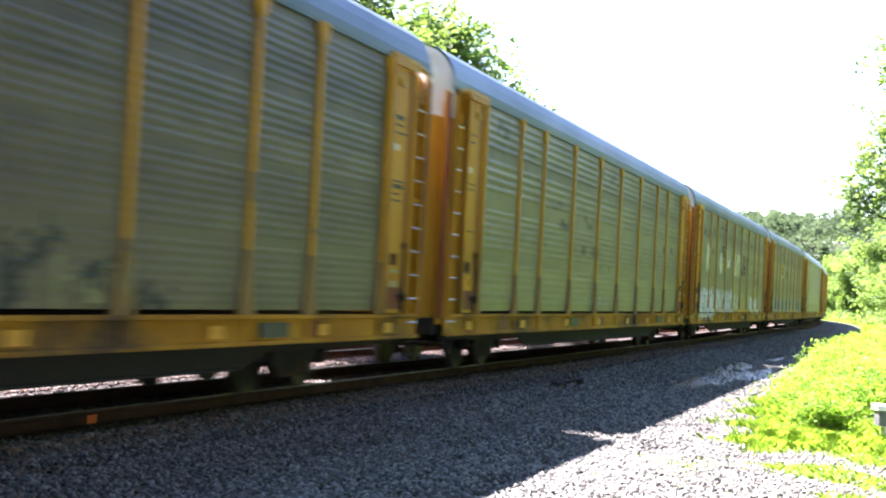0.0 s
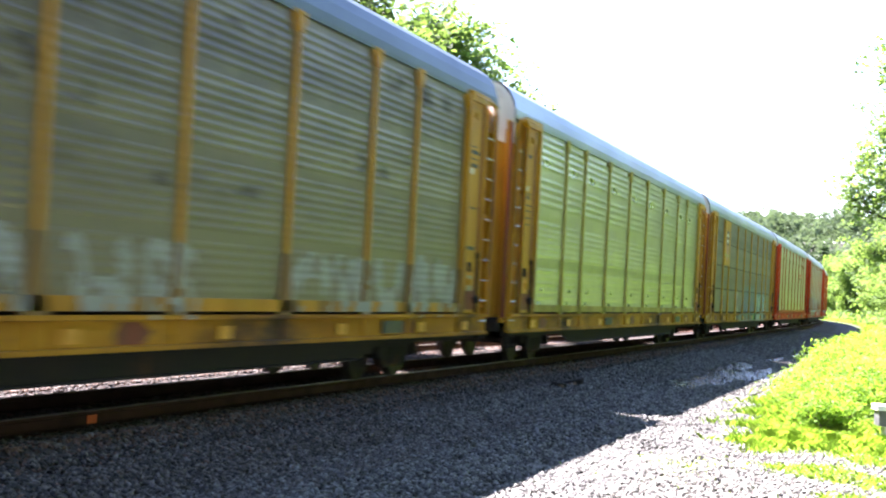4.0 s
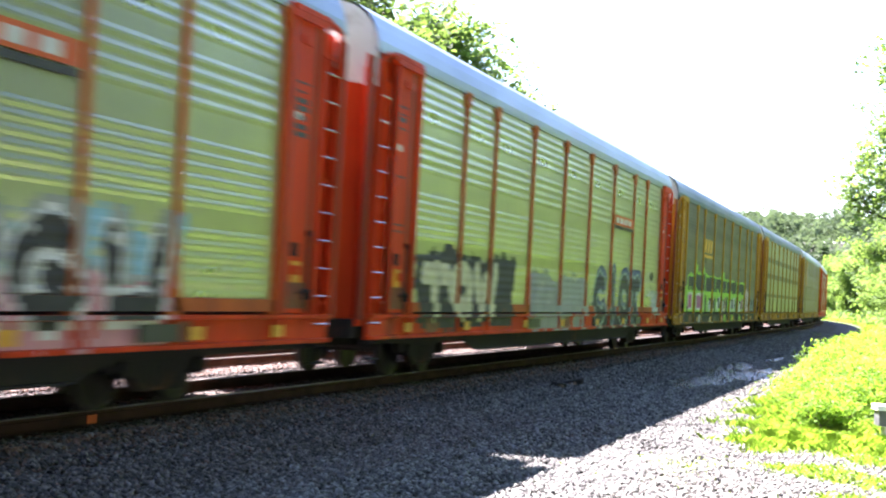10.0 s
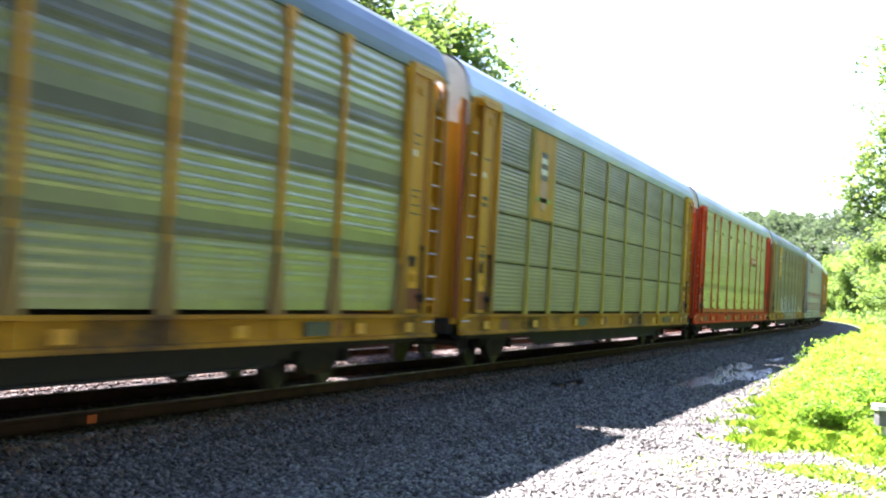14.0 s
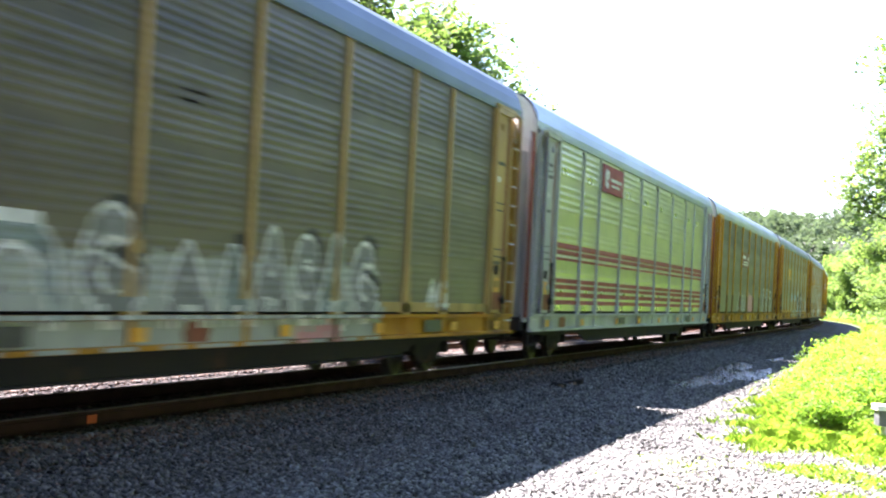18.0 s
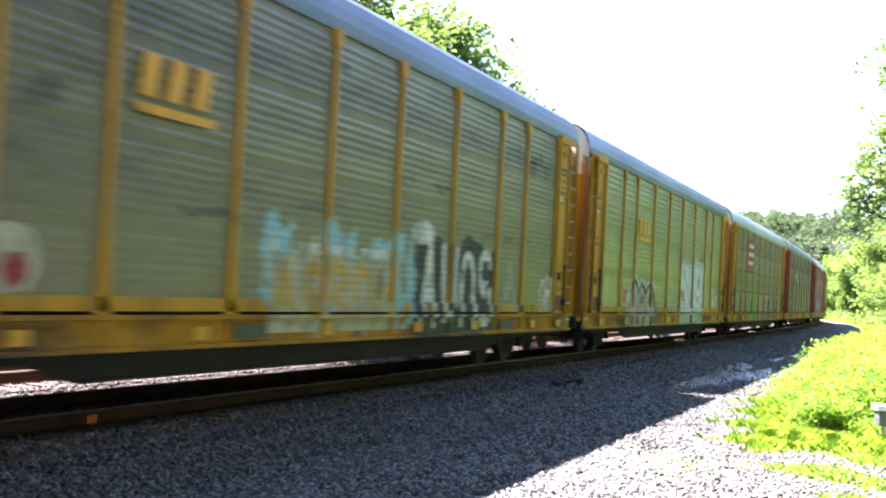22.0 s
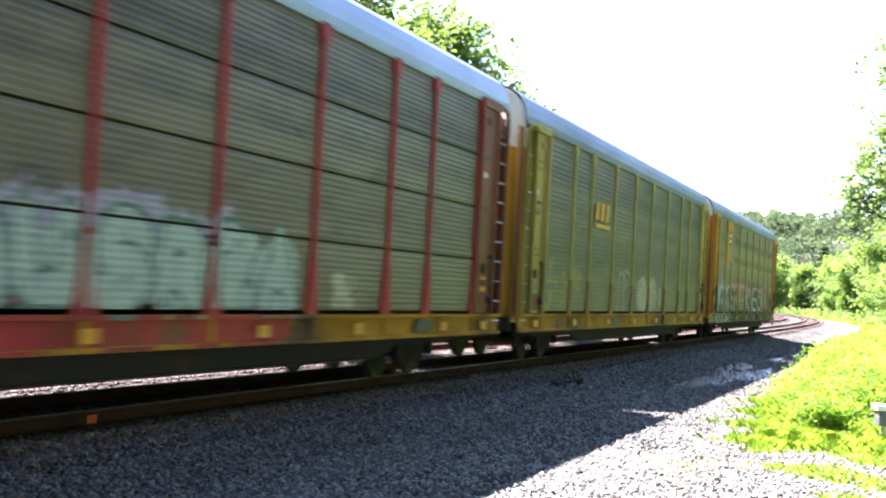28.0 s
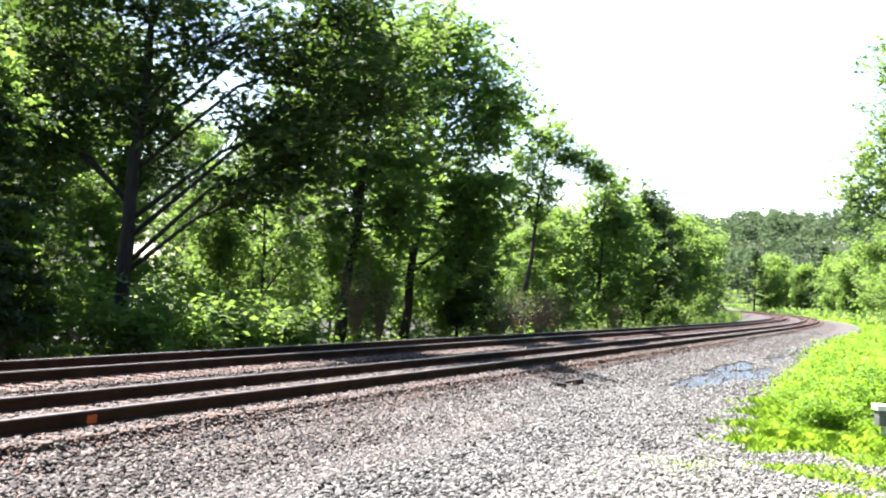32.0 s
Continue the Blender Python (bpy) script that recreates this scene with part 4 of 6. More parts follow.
def build_shrubs():
    r = random.Random(77)
    weeds = [(u, y) for u, y in ((7.4, 28.5), (7.5, 31.5), (7.0, 34.5), (7.0, 38.5), (8.0, 35.0), (6.9, 43.0), (7.6, 47.0), (6.7, 51.0), (7.4, 56.0), (6.5, 61.0), (7.2, 67.0),
                                 (6.4, 73.0), (7.0, 80.0), (6.9, 88.0), (8.0, 41.0), (8.6, 38.0), (8.5, 31.5), (8.2, 50.0))]
    for k, (u, y) in enumerate(weeds):
        shrub(u + 0.4, y, r.uniform(0.8, 1.2), r.uniform(0.5, 0.85) * (1 + 0.006 * y), 4600, 0.024 + 0.0006 * y, WEED, "bright leafy weeds on the grass verge", "weeds", 14, 100 + k)
    shrub(7.95, 25.3, 0.5, 0.62, 3600, 0.036, WEED, "leafy green bush on the grass verge", "bush", 14, 41)
    shrub(7.5, 26.3, 0.45, 0.5, 2600, 0.036, WEED, "leafy green bush on the grass verge", "bush", 12, 42)
    for k, (u, y, rr, h) in enumerate(((-9.3, 33.5, 1.6, 1.6), (-9.6, 36.5, 1.7, 1.9), (-9.8, 40.0, 1.5, 1.7), (-9.7, 43.5, 1.3, 1.5), (-11.0, 30.0, 2.0, 3.2), (-12.0, 32.0, 2.0, 4.0),
                                       (-10.5, 63.0, 1.6, 2.2), (-10.5, 87.0, 1.8, 2.4), (-11, 96.0, 2.0, 2.6), (-11, 106.0, 2.0, 2.6), (-11, 118.0, 2.2, 2.8), (-11.4, 131.0, 2.2, 3.0),
                                       (-11.6, 145.0, 2.4, 3.2), (-12.5, 33.0, 2.0, 2.6), (-13.5, 35.0, 2.0, 2.6), (-12.6, 30.5, 1.8, 2.4), (-15.0, 36.5, 2.4, 3.0), (-14, 47, 2.2, 3.6), (-14, 53, 2.2, 3.6), (-14, 60, 2.2, 3.8), (-14, 70, 2.2, 3.6), (-15, 40, 2.4, 3.8))):
        dark = 3 < k < 6
        shrub(u, y, rr, h, 1700, 0.13, LEAF_DARK if dark else LEAF, "%s bushes beside the far track" % ("dark" if dark else "bright green"), "bush", 16, 200 + k)
    for k, (u, y, rr, h) in enumerate(((-9.6, 49.5, 0.8, 3.4), (-9.4, 51.5, 0.7, 2.6), (-9.6, 72.0, 1.6, 2.6), (-9.6, 76.0, 1.8, 2.9), (-9.7, 80.0, 1.5, 2.4), (-9.8, 68.0, 1.2, 1.8), (-9.9, 70.0, 1.4, 2.6), (-9.8, 78.0, 1.6, 3.2), (-10.0, 99.0, 1.2, 3.4))):
        shrub(u, y, rr, h, 350, 0.08, LEAF_DARK, "brown leafless brush beside the far track", "brush", 60, 300 + k)


def build_cabinet():
    x, y, z = at_line(8.98, 25.3)
    c = tagged(new("equipment_box"), "grey equipment box with a white lid on a white post", "box")
    c.matrix_basis = pose(x, y, z, 0, 0, 12)
    part("post", Shape().box(-0.16, 0.16, -0.16, 0.16, -0.1, 0.22, 0.02), PALE, c)
    part("case", Shape().box(-0.27, 0.27, -0.22, 0.22, 0.22, 0.47, 0.02), mat("dark_grey_enamel", (0.12, 0.125, 0.13), 0.5), c)
    part("lid", Shape().box(-0.31, 0.31, -0.26, 0.26, 0.47, 0.55, 0.02), WHITE, c)


def build_debris():
    for u, y, turn, tilt, w, l, h, label in ((2.32, 31.5, -62, 12, 0.08, 0.24, 0.11, "dark broken end of a tie lying on the ballast"), (2.28, 30.4, -40, -5, 0.1, 0.15, 0.09, "small dark block of wood on the ballast")):
        x, yy, z = at_line(u, y)
        scrap = tagged(new("wood_scrap"), label, "debris", "scraps of wood")
        scrap.matrix_basis = pose(x, yy, z + 0.03, tilt, 6, turn)
        part("block", Shape().prism([(-w, -l), (w * 0.7, -l * 0.9), (w, l * 0.7), (w * 0.3, l), (-w * 0.8, l * 0.85)], 0.0, h), BARK, scrap)
        part("splinter", Shape().prism([(w * 0.6, -l * 0.5), (w * 1.5, -l * 0.2), (w * 0.7, l * 0.4)], 0.01, h * 0.6), TWIG, scrap)


def build_puddles():
    """Water lying in the hollows of the gravel road."""
    water = mat("silty_water", (0.07, 0.068, 0.062), 0.12, 0, (0.045, 0.043, 0.04), 2, 9, 0.8, depth=0.03)
    for k, (pu, py, w, l) in enumerate(PUDDLES):
        x, yy, z = at_line(pu, py)
        ring = []
        for j in range(40):
            a = j * 2 * math.pi / 40
            f = 1 + 0.2 * math.sin(3 * a + k) + 0.14 * math.sin(5 * a + 2 * k) + 0.1 * math.sin(9 * a + k)
            ring.append((math.cos(a) * w * f * 1.05, math.sin(a) * l * f * 1.05))
        ob = part("puddle", Shape().prism(ring, -0.1, 0.0), water, None)
        ob.matrix_basis = pose(x, yy, z - 0.012)
        tagged(ob, "shallow silty puddle on the gravel road", "puddle", "puddles")


build_puddles()
build_trees()
build_forest()
build_verge()
build_shrubs()
build_cabinet()
build_debris()


# ---- covered car carriers ----
PITCH, HALF, FIRST = 29.2944, 14.1, 9.3655
SIDE, EAVE, PANEL_Z, SILL_Z = 1.47, 5.05, 1.12, 0.70
BAYS = (2.72, 2.0, 2.95, 2.95, 2.8, 2.95, 2.95, 2.0, 2.72)
EDGES = [-12.02]
for b in BAYS:
    EDGES.append(EDGES[-1] + b)
WHEEL_R, TRUCK_Y, AXLE_Y = 0.457, 9.9, 0.89
MESHES = {}


def shared(key, material, build, smooth=False):
    k = (key, material.name)
    if k not in MESHES:
        MESHES[k] = build().mesh(key, material, smooth)
    return MESHES[k]


def rib_profile(z0, z1, pitch, depth, zones=None):
    """(z, x) down a pressed steel sheet: trapezoid ribs between the heights in zones, flat elsewhere."""
    out = [(z0, 0.0)]
    for a, b in zones or [(z0 + 0.02, z1 - 0.02)]:
        n = max(1, int((b - a) / pitch))
        p = (b - a) / n
        for i in range(n):
            z = a + i * p
            out += [(z, 0.0), (z + p * 0.28, depth), (z + p * 0.5, depth), (z + p * 0.78, 0.0)]
    out.append((z1, 0.0))
    return out


WIDE_ZONES = [(1.25, 2.1), (2.3, 3.1), (3.4, 4.05), (4.2, 4.95)]
PROFILES = {
    "wide": [rib_profile(1.14, 5.0, 0.13, 0.0072, WIDE_ZONES)],
    "fine": [rib_profile(1.14, 5.0, 0.105, 0.005, [(1.2, 1.95), (2.05, 2.9), (3.0, 3.9), (4.0, 4.9)])],
    "rows": [rib_profile(a, b, 0.075, 0.0058) for a, b in ((1.14, 2.07), (2.105, 3.03), (3.065, 3.99), (4.025, 5.0))],
}


def panel_shape(profile, length):
    sh = Shape()
    v = [(x, y, z) for y in (0, length) for z, x in profile]
    k = len(profile)
    f = [(i, k + i, k + i + 1, i + 1) for i in range(k - 1)]
    back = [(-0.03, 0, profile[0][0]), (-0.03, length, profile[0][0]), (-0.03, length, profile[-1][0]), (-0.03, 0, profile[-1][0])]
    sh.add(v, f)
    o = 2 * k
    sh.add(back, [(3, 2, 1, 0)])
    sh.f += [(0, o, o + 1, k), (k - 1, 2 * k - 1, o + 2, o + 3)]
    return sh


def roof_ring(inset=0.0):
    """The roof's outline from one eave over the ridge to the other."""
    pts = [(-1.49, 5.03), (-1.48, 5.18), (-1.42, 5.38), (-1.31, 5.57), (-1.13, 5.71), (-0.75, 5.79), (0, 5.83)]
    ring = pts + [(-x, z) for x, z in pts[-2::-1]]
    return [(x * (1 - inset / 1.5), z - inset) for x, z in ring]


def roof_shape():
    sh = Shape()
    ring = roof_ring()
    ys = np.linspace(-HALF + 0.12, HALF - 0.12, 45)
    v = []
    for i, y in enumerate(ys):
        for x, z in ring:
            v.append((x, y, z))
    k = len(ring)
    f = [(i * k + j, (i + 1) * k + j, (i + 1) * k + j + 1, i * k + j + 1) for i in range(len(ys) - 1) for j in range(k - 1)]
    sh.add(v, f)
    # standing seams and the drip edge
    for y in ys[4:-4:6]:
        sv = [(x * 1.002, y + d, z + 0.005) for d in (-0.02, 0.02) for x, z in ring[1:-1]]
        kk = k - 2
        sh.add(sv, [(j, kk + j, kk + j + 1, j + 1) for j in range(kk - 1)])
    for s in (-1, 1):
        sh.box(s * 1.49 - 0.02, s * 1.49 + 0.02, -HALF + 0.12, HALF - 0.12, 4.99, 5.05)
    return sh


def end_wall(z0, z1, y0, y1):
    """A slice of the end door, bowed outwards in plan and cut to the roof's outline."""
    sh = Shape()
    ring = roof_ring(0.03)
    xs = np.linspace(-1.44, 1.44, 29)
    tops = np.interp(xs, [p[0] for p in ring[1:-1]], [p[1] for p in ring[1:-1]])
    v = []
    for x, t in zip(xs, tops):
        y = y1 - (y1 - y0) * (abs(x) / 1.44) ** 2.2 + (0.018 if int(round((x + 1.44) * 10)) % 4 < 2 else 0)
        v += [(x, y, z0), (x, y, min(z1, t))]
    n = len(xs)
    return sh.add(v, [(2 * i, 2 * i + 1, 2 * i + 3, 2 * i + 2) for i in range(n - 1)])


def post_shape(cap):
    sh = Shape()
    h0 = PANEL_Z - 0.05
    w = 0.066
    sh.box(0.0, 0.034, -w, w, h0, EAVE - 0.03, 0.01)
    sh.box(0.034, 0.044, -0.045, 0.045, h0 + 0.1, EAVE - 0.15)
    if cap:
        sh.along_x([(-0.09, EAVE - 0.3), (0.09, EAVE - 0.3), (0.17, EAVE - 0.12), (0.17, EAVE - 0.02), (-0.17, EAVE - 0.02), (-0.17, EAVE - 0.12)], 0.0, 0.055)
    return sh


def foot_shape(half):
    """The lower end of a post, widening towards the sill."""
    h0 = PANEL_Z - 0.05
    sh = Shape().along_x([(-half, h0), (half, h0), (half, h0 + 0.06), (half * 0.62, h0 + 0.38), (0.075, h0 + 0.8), (-0.075, h0 + 0.8), (-half * 0.62, h0 + 0.38), (-half, h0 + 0.06)], 0.0, 0.05)
    return sh.box(0.05, 0.056, -0.02, 0.02, h0 + 0.1, h0 + 0.7)


def ladder_shape(rungs):
    sh = Shape()
    for y in (-0.2, 0.2):
        sh.box(0.04, 0.075, y - 0.02, y + 0.02, 0.75, 4.6)
    for i in range(10 if rungs else 0):
        z = 0.95 + i * 0.38
        sh.tube([(0.07, -0.21, z), (0.07, 0.21, z)], [0.014, 0.014], 6)
    return sh


def latch_shape():
    """The locking gear low on the end plate: a lever, its rod and two brackets."""
    sh = Shape()
    sh.tube([(0.09, 0.3, 1.1), (0.09, 0.3, 2.2)], [0.018, 0.018], 6)
    sh.box(0.05, 0.13, 0.22, 0.38, 1.28, 1.42, 0.02)
    sh.box(0.05, 0.11, 0.25, 0.35, 2.12, 2.2, 0.01)
    sh.tube([(0.12, 0.3, 1.35), (0.15, 0.1, 1.42), (0.14, -0.12, 1.36)], [0.022, 0.02, 0.014], 6)
    sh.box(0.05, 0.08, -0.24, -0.04, 1.84, 2.02, 0.01)
    return sh


def step_shape():
    sh = Shape()
    for y in (-0.22, 0.22):
        sh.tube([(0.04, y, 0.95), (0.05, y, 0.42)], [0.018, 0.018], 6)
    sh.box(0.0, 0.1, -0.24, 0.24, 0.40, 0.43)
    sh.box(0.0, 0.1, -0.22, 0.22, 0.64, 0.66)
    return sh


def truck_shape():
    sh = Shape()
    for s in (-1, 1):
        x = s * 0.99
        ring = [(-1.18, 0.42), (-1.18, 0.60), (-0.75, 0.66), (-0.45, 0.74), (0.45, 0.74), (0.75, 0.66), (1.18, 0.60), (1.18, 0.42), (0.72, 0.42), (0.5, 0.2),
                (-0.5, 0.2), (-0.72, 0.42)]
        sh.along_x(ring, x - 0.08, x + 0.08)
        for i in (-0.28, -0.1, 0.1, 0.28):
            sh.tube([(x + s * 0.03, i, 0.24), (x + s * 0.03, i, 0.52)], [0.07, 0.07], 8)
        for y in (-AXLE_Y, AXLE_Y):
            sh.tube([(x - s * 0.05, y, 0.457), (x + s * 0.16, y, 0.457)], [0.11, 0.1], 10)
    sh.box(-0.95, 0.95, -0.2, 0.2, 0.5, 0.72, 0.03)
    return sh


def wheelset_shape():
    sh = Shape()
    sh.tube([(-0.95, 0, 0), (0.95, 0, 0)], [0.08, 0.08], 12)
    for s in (-1, 1):
        xs = [0.655, 0.69, 0.695, 0.79, 0.79, 0.775, 0.77, 0.785]
        rs = [0.48, 0.485, 0.457, 0.455, 0.40, 0.37, 0.18, 0.12]
        sh.tube([(s * x, 0, 0) for x in xs], rs, 28)
        for k in range(4):
            a = k * math.pi / 2
            c, d = math.cos(a) * 0.27, math.sin(a) * 0.27
            sh.tube([(s * 0.765, c, d), (s * 0.778, c, d)], [0.045, 0.045], 8)
    return sh


def underframe_shape():
    sh = Shape()
    sh.box(-0.25, 0.25, -HALF + 0.3, HALF - 0.3, 0.50, 0.98)
    sh.box(-1.4, 1.4, -HALF + 0.15, HALF - 0.15, 0.98, 1.06)
    for y in np.linspace(-7.2, 7.2, 9):
        sh.box(-1.38, 1.38, y - 0.08, y + 0.08, 0.72, 0.98)
    for y in (-TRUCK_Y, TRUCK_Y):
        sh.box(-1.3, 1.3, y - 0.3, y + 0.3, 0.74, 0.98)
    sh.tube([(0.75, -2.6, 0.62), (0.75, -1.2, 0.62)], [0.2, 0.2], 12)
    sh.box(0.55, 1.05, 1.0, 1.6, 0.45, 0.8, 0.03)
    sh.tube([(0.9, -6.5, 0.66), (0.9, 6.5, 0.66)], [0.025, 0.025], 6)
    return sh


def lower_sill_shape():
    """The black fishbelly beam below the painted sill, deep between the trucks and shallow over them."""
    ring = [(-13.7, 0.73), (-13.7, 0.62), (-11.6, 0.6), (-8.4, 0.6), (-7.6, 0.4), (7.6, 0.4), (8.4, 0.6), (11.6, 0.6), (13.7, 0.62), (13.7, 0.73)]
    sh = Shape().along_x(ring, -0.05, 0.0)
    return sh.box(-0.05, 0.07, -7.5, 7.5, 0.39, 0.42)


def sill_shape():
    sh = Shape()
    ring = [(0.0, SILL_Z), (0.10, SILL_Z), (0.10, SILL_Z + 0.05), (0.04, SILL_Z + 0.06), (0.04, 1.02), (0.10, 1.03), (0.10, 1.08), (0.0, 1.08)]
    sh.along_y(ring[::-1], -HALF + 0.25, HALF - 0.25)
    for y in EDGES:
        sh.box(0.04, 0.075, y - 0.05, y + 0.05, SILL_Z + 0.06, 1.02)
    return sh


def end_panel_shape():
    """The plain plate with a rolled edge between the last side panel and the car's corner."""
    sh = Shape()
    sh.box(0.0, 0.05, -0.55, 0.45, 1.1, 4.98, 0.015)
    sh.box(-0.05, -0.02, 0.45, 0.52, 1.05, 4.98)
    sh.box(0.05, 0.11, -0.66, -0.53, 1.08, 5.0, 0.02)
    sh.box(0.05, 0.09, 0.40, 0.47, 1.08, 4.98)
    for z in (1.6, 4.62):
        sh.box(0.05, 0.09, -0.2, 0.02, z, z + 0.12)
    return sh


def corner_shape():
    sh = Shape()
    sh.box(-0.1, 0.02, -0.07, 0.07, 0.9, 4.75, 0.02)
    for z in (1.2, 2.9, 4.6):
        sh.box(-0.08, 0.0, 0.05, 0.55, z, z + 0.06)
    return sh


def hood_shape():
    """The beam under the eave from the first post to the corner, rounded at its outer end."""
    return Shape().along_x([(-0.62, 4.92), (0.5, 4.92), (0.62, 4.96), (0.68, 5.03), (0.62, 5.09), (-0.62, 5.09)], 0.0, 0.11)


def handrail_shape():
    return Shape().tube([(0.1, -0.5, 5.02), (0.1, 0.82, 5.03), (0.09, 1.05, 4.98), (0.07, 1.16, 4.85), (0.07, 1.18, 4.6), (0.07, 1.18, 1.1)], [0.036] * 6, 8)


def coupler_shape():
    sh = Shape()
    sh.box(-0.11, 0.11, 0, 0.55, 0.72, 0.96, 0.02)
    sh.prism([(-0.16, 0.42), (0.16, 0.42), (0.2, 0.62), (0.05, 0.7), (-0.02, 0.58), (-0.18, 0.68)], 0.68, 1.0)
    sh.box(-0.75, -0.2, 0.05, 0.12, 0.8, 0.86)
    sh.tube([(0.35, 0.0, 0.9), (0.38, 0.25, 0.7), (0.36, 0.55, 0.62)], [0.03, 0.03, 0.03], 6)
    return sh


def skin(inside, profiles, y0, y1, dy=0.05, lift=0.004):
    """Spray paint that follows the ribs of the side panels, wherever inside(y, z) holds."""
    quads = []
    ys = np.arange(y0, y1 + dy, dy)
    for prof in profiles:
        fine = []
        for (za, xa), (zb, xb) in zip(prof, prof[1:]):
            n = max(1, int(abs(zb - za) / 0.07))
            fine += [(za + (zb - za) * i / n, xa + (xb - xa) * i / n) for i in range(n)]
        fine = np.array(fine + [prof[-1]])
        zm = (fine[1:, 0] + fine[:-1, 0]) / 2
        on = inside(ys[None, :] + 0 * zm[:, None], zm[:, None] + 0 * ys[None, :])
        on = np.pad(on & (np.diff(fine[:, 0]) > 1e-4)[:, None], ((0, 0), (1, 1)))
        edge = np.diff(on.astype(int), axis=1)
        for r in np.nonzero(on.any(axis=1))[0]:
            (za, xa), (zb, xb) = fine[r], fine[r + 1]
            for i, j in zip(np.nonzero(edge[r] == 1)[0], np.nonzero(edge[r] == -1)[0]):
                ya, yb = y0 + i * dy, y0 + j * dy
                quads.append([(xa + lift, ya, za), (xa + lift, yb, za), (xb + lift, yb, zb), (xb + lift, ya, zb)])
    return quads


def seg(y, z, a, b):
    ax, az, bx, bz = *a, *b
    dx, dz = bx - ax, bz - az
    t = np.clip(((y - ax) * dx + (z - az) * dz) / (dx * dx + dz * dz + 1e-9), 0, 1)
    return np.hypot(y - ax - t * dx, z - az - t * dz)


def ripple(y, z, seed):
    """A cheap wavering value about 0 for ragged edges."""
    r = np.random.default_rng(seed)
    out = 0 * y
    for k in range(6):
        f, g, p, q = r.uniform(0.6, 1.6) * 1.7 ** (k * 0.7), r.uniform(0.6, 1.6) * 1.7 ** (k * 0.7), r.uniform(0, 6.28), r.uniform(0, 6.28)
        out = out + np.sin(2.2 * f * y + p + 1.5 * np.sin(1.3 * g * z)) * np.sin(2.6 * g * z + q) / (1 + 0.5 * k)
    return out * 0.4


def arc(cx, cz, rx, rz, a0, a1, n=8):
    return [(cx + rx * math.cos(math.radians(a0 + (a1 - a0) * k / n)), cz + rz * math.sin(math.radians(a0 + (a1 - a0) * k / n))) for k in range(n + 1)]


# brush paths in a box one wide and one high: four readable letters, and forms that spell nothing
LETTERS = {
    "C": [arc(0.55, 0.5, 0.45, 0.5, 50, 310, 12)], "I": [[(0.5, 0), (0.5, 1)]], "O": [arc(0.5, 0.5, 0.42, 0.5, 0, 360, 14)],
    "T": [[(0, 0.95), (1, 0.95)], [(0.5, 0.95), (0.45, 0)]], "W": [[(0, 1), (0.22, 0), (0.5, 0.75), (0.75, 0), (1, 1)]],
    "N": [[(0.1, 0), (0.12, 1), (0.85, 0.1), (0.9, 1)]], "S": [arc(0.5, 0.73, 0.4, 0.27, 30, 250, 8) + arc(0.5, 0.26, 0.4, 0.27, 100, -150, 8)],
    "K": [[(0.1, 0), (0.15, 1)], [(0.15, 0.5), (0.55, 0.72), (0.7, 1)], arc(0.3, 0.05, 0.55, 0.55, 90, 0, 6)],
    "i": [[(0.5, 0), (0.5, 0.68)], [(0.42, 0.95), (0.62, 0.95)]], "M": [[(0, 0), (0.1, 0.95), (0.5, 0.35), (0.85, 0.95), (1, 0)]],
}
FORMS = [
    [arc(0.5, 0.55, 0.4, 0.45, 200, -20, 9), [(0.12, 0.4), (0.1, 0)], [(0.88, 0.4), (0.92, 0)]],
    [arc(0.5, 0.5, 0.42, 0.48, 60, 330, 11), [(0.9, 0.28), (0.5, 0.42)]],
    [[(0.15, 0), (0.1, 1)], arc(0.2, 0.72, 0.65, 0.28, 90, -90, 7), [(0.3, 0.44), (0.9, 0)]],
    [[(0.1, 1), (0.2, 0.05), (0.85, 0.1), (0.9, 1)]],
    [[(0.1, 0.95), (0.9, 0.85), (0.2, 0.1), (0.95, 0.05)], [(0.3, 0.5), (0.75, 0.5)]],
    [[(0.12, 0), (0.14, 1)], [(0.14, 0.55), (0.85, 0.5)], [(0.88, 0.95), (0.86, 0)]],
    [[(0.1, 0), (0.5, 1), (0.9, 0)], [(0.28, 0.38), (0.75, 0.36)]],
    [arc(0.5, 0.72, 0.4, 0.28, 20, 260, 8) + arc(0.5, 0.27, 0.42, 0.27, 95, -140, 8)],
]


def strokes(seed, y0, y1, z0, z1, n, text=""):
    """Sprayed block lettering: brush paths side by side, leaning and uneven."""
    r = random.Random(seed)
    out = []
    n = len(text) or n
    w = (y1 - y0) / n
    pick = list(range(len(FORMS)))
    r.shuffle(pick)
    for i in range(n):
        form = LETTERS[text[i]] if text else FORMS[pick[i % len(pick)]]
        wide, lean = w * r.uniform(0.74, 0.86), r.uniform(-0.06, 0.1) * w
        a = y0 + i * w + (w - wide) / 2
        lo, hi = z0 + r.uniform(0, 0.06) * (z1 - z0), z1 - r.uniform(0, 0.14) * (z1 - z0)
        for path in form:
            pts = [(a + x * wide + lean * z + 0.02 * math.sin(9 * z + i), lo + z * (hi - lo)) for x, z in path]
            out += list(zip(pts, pts[1:]))
    return out


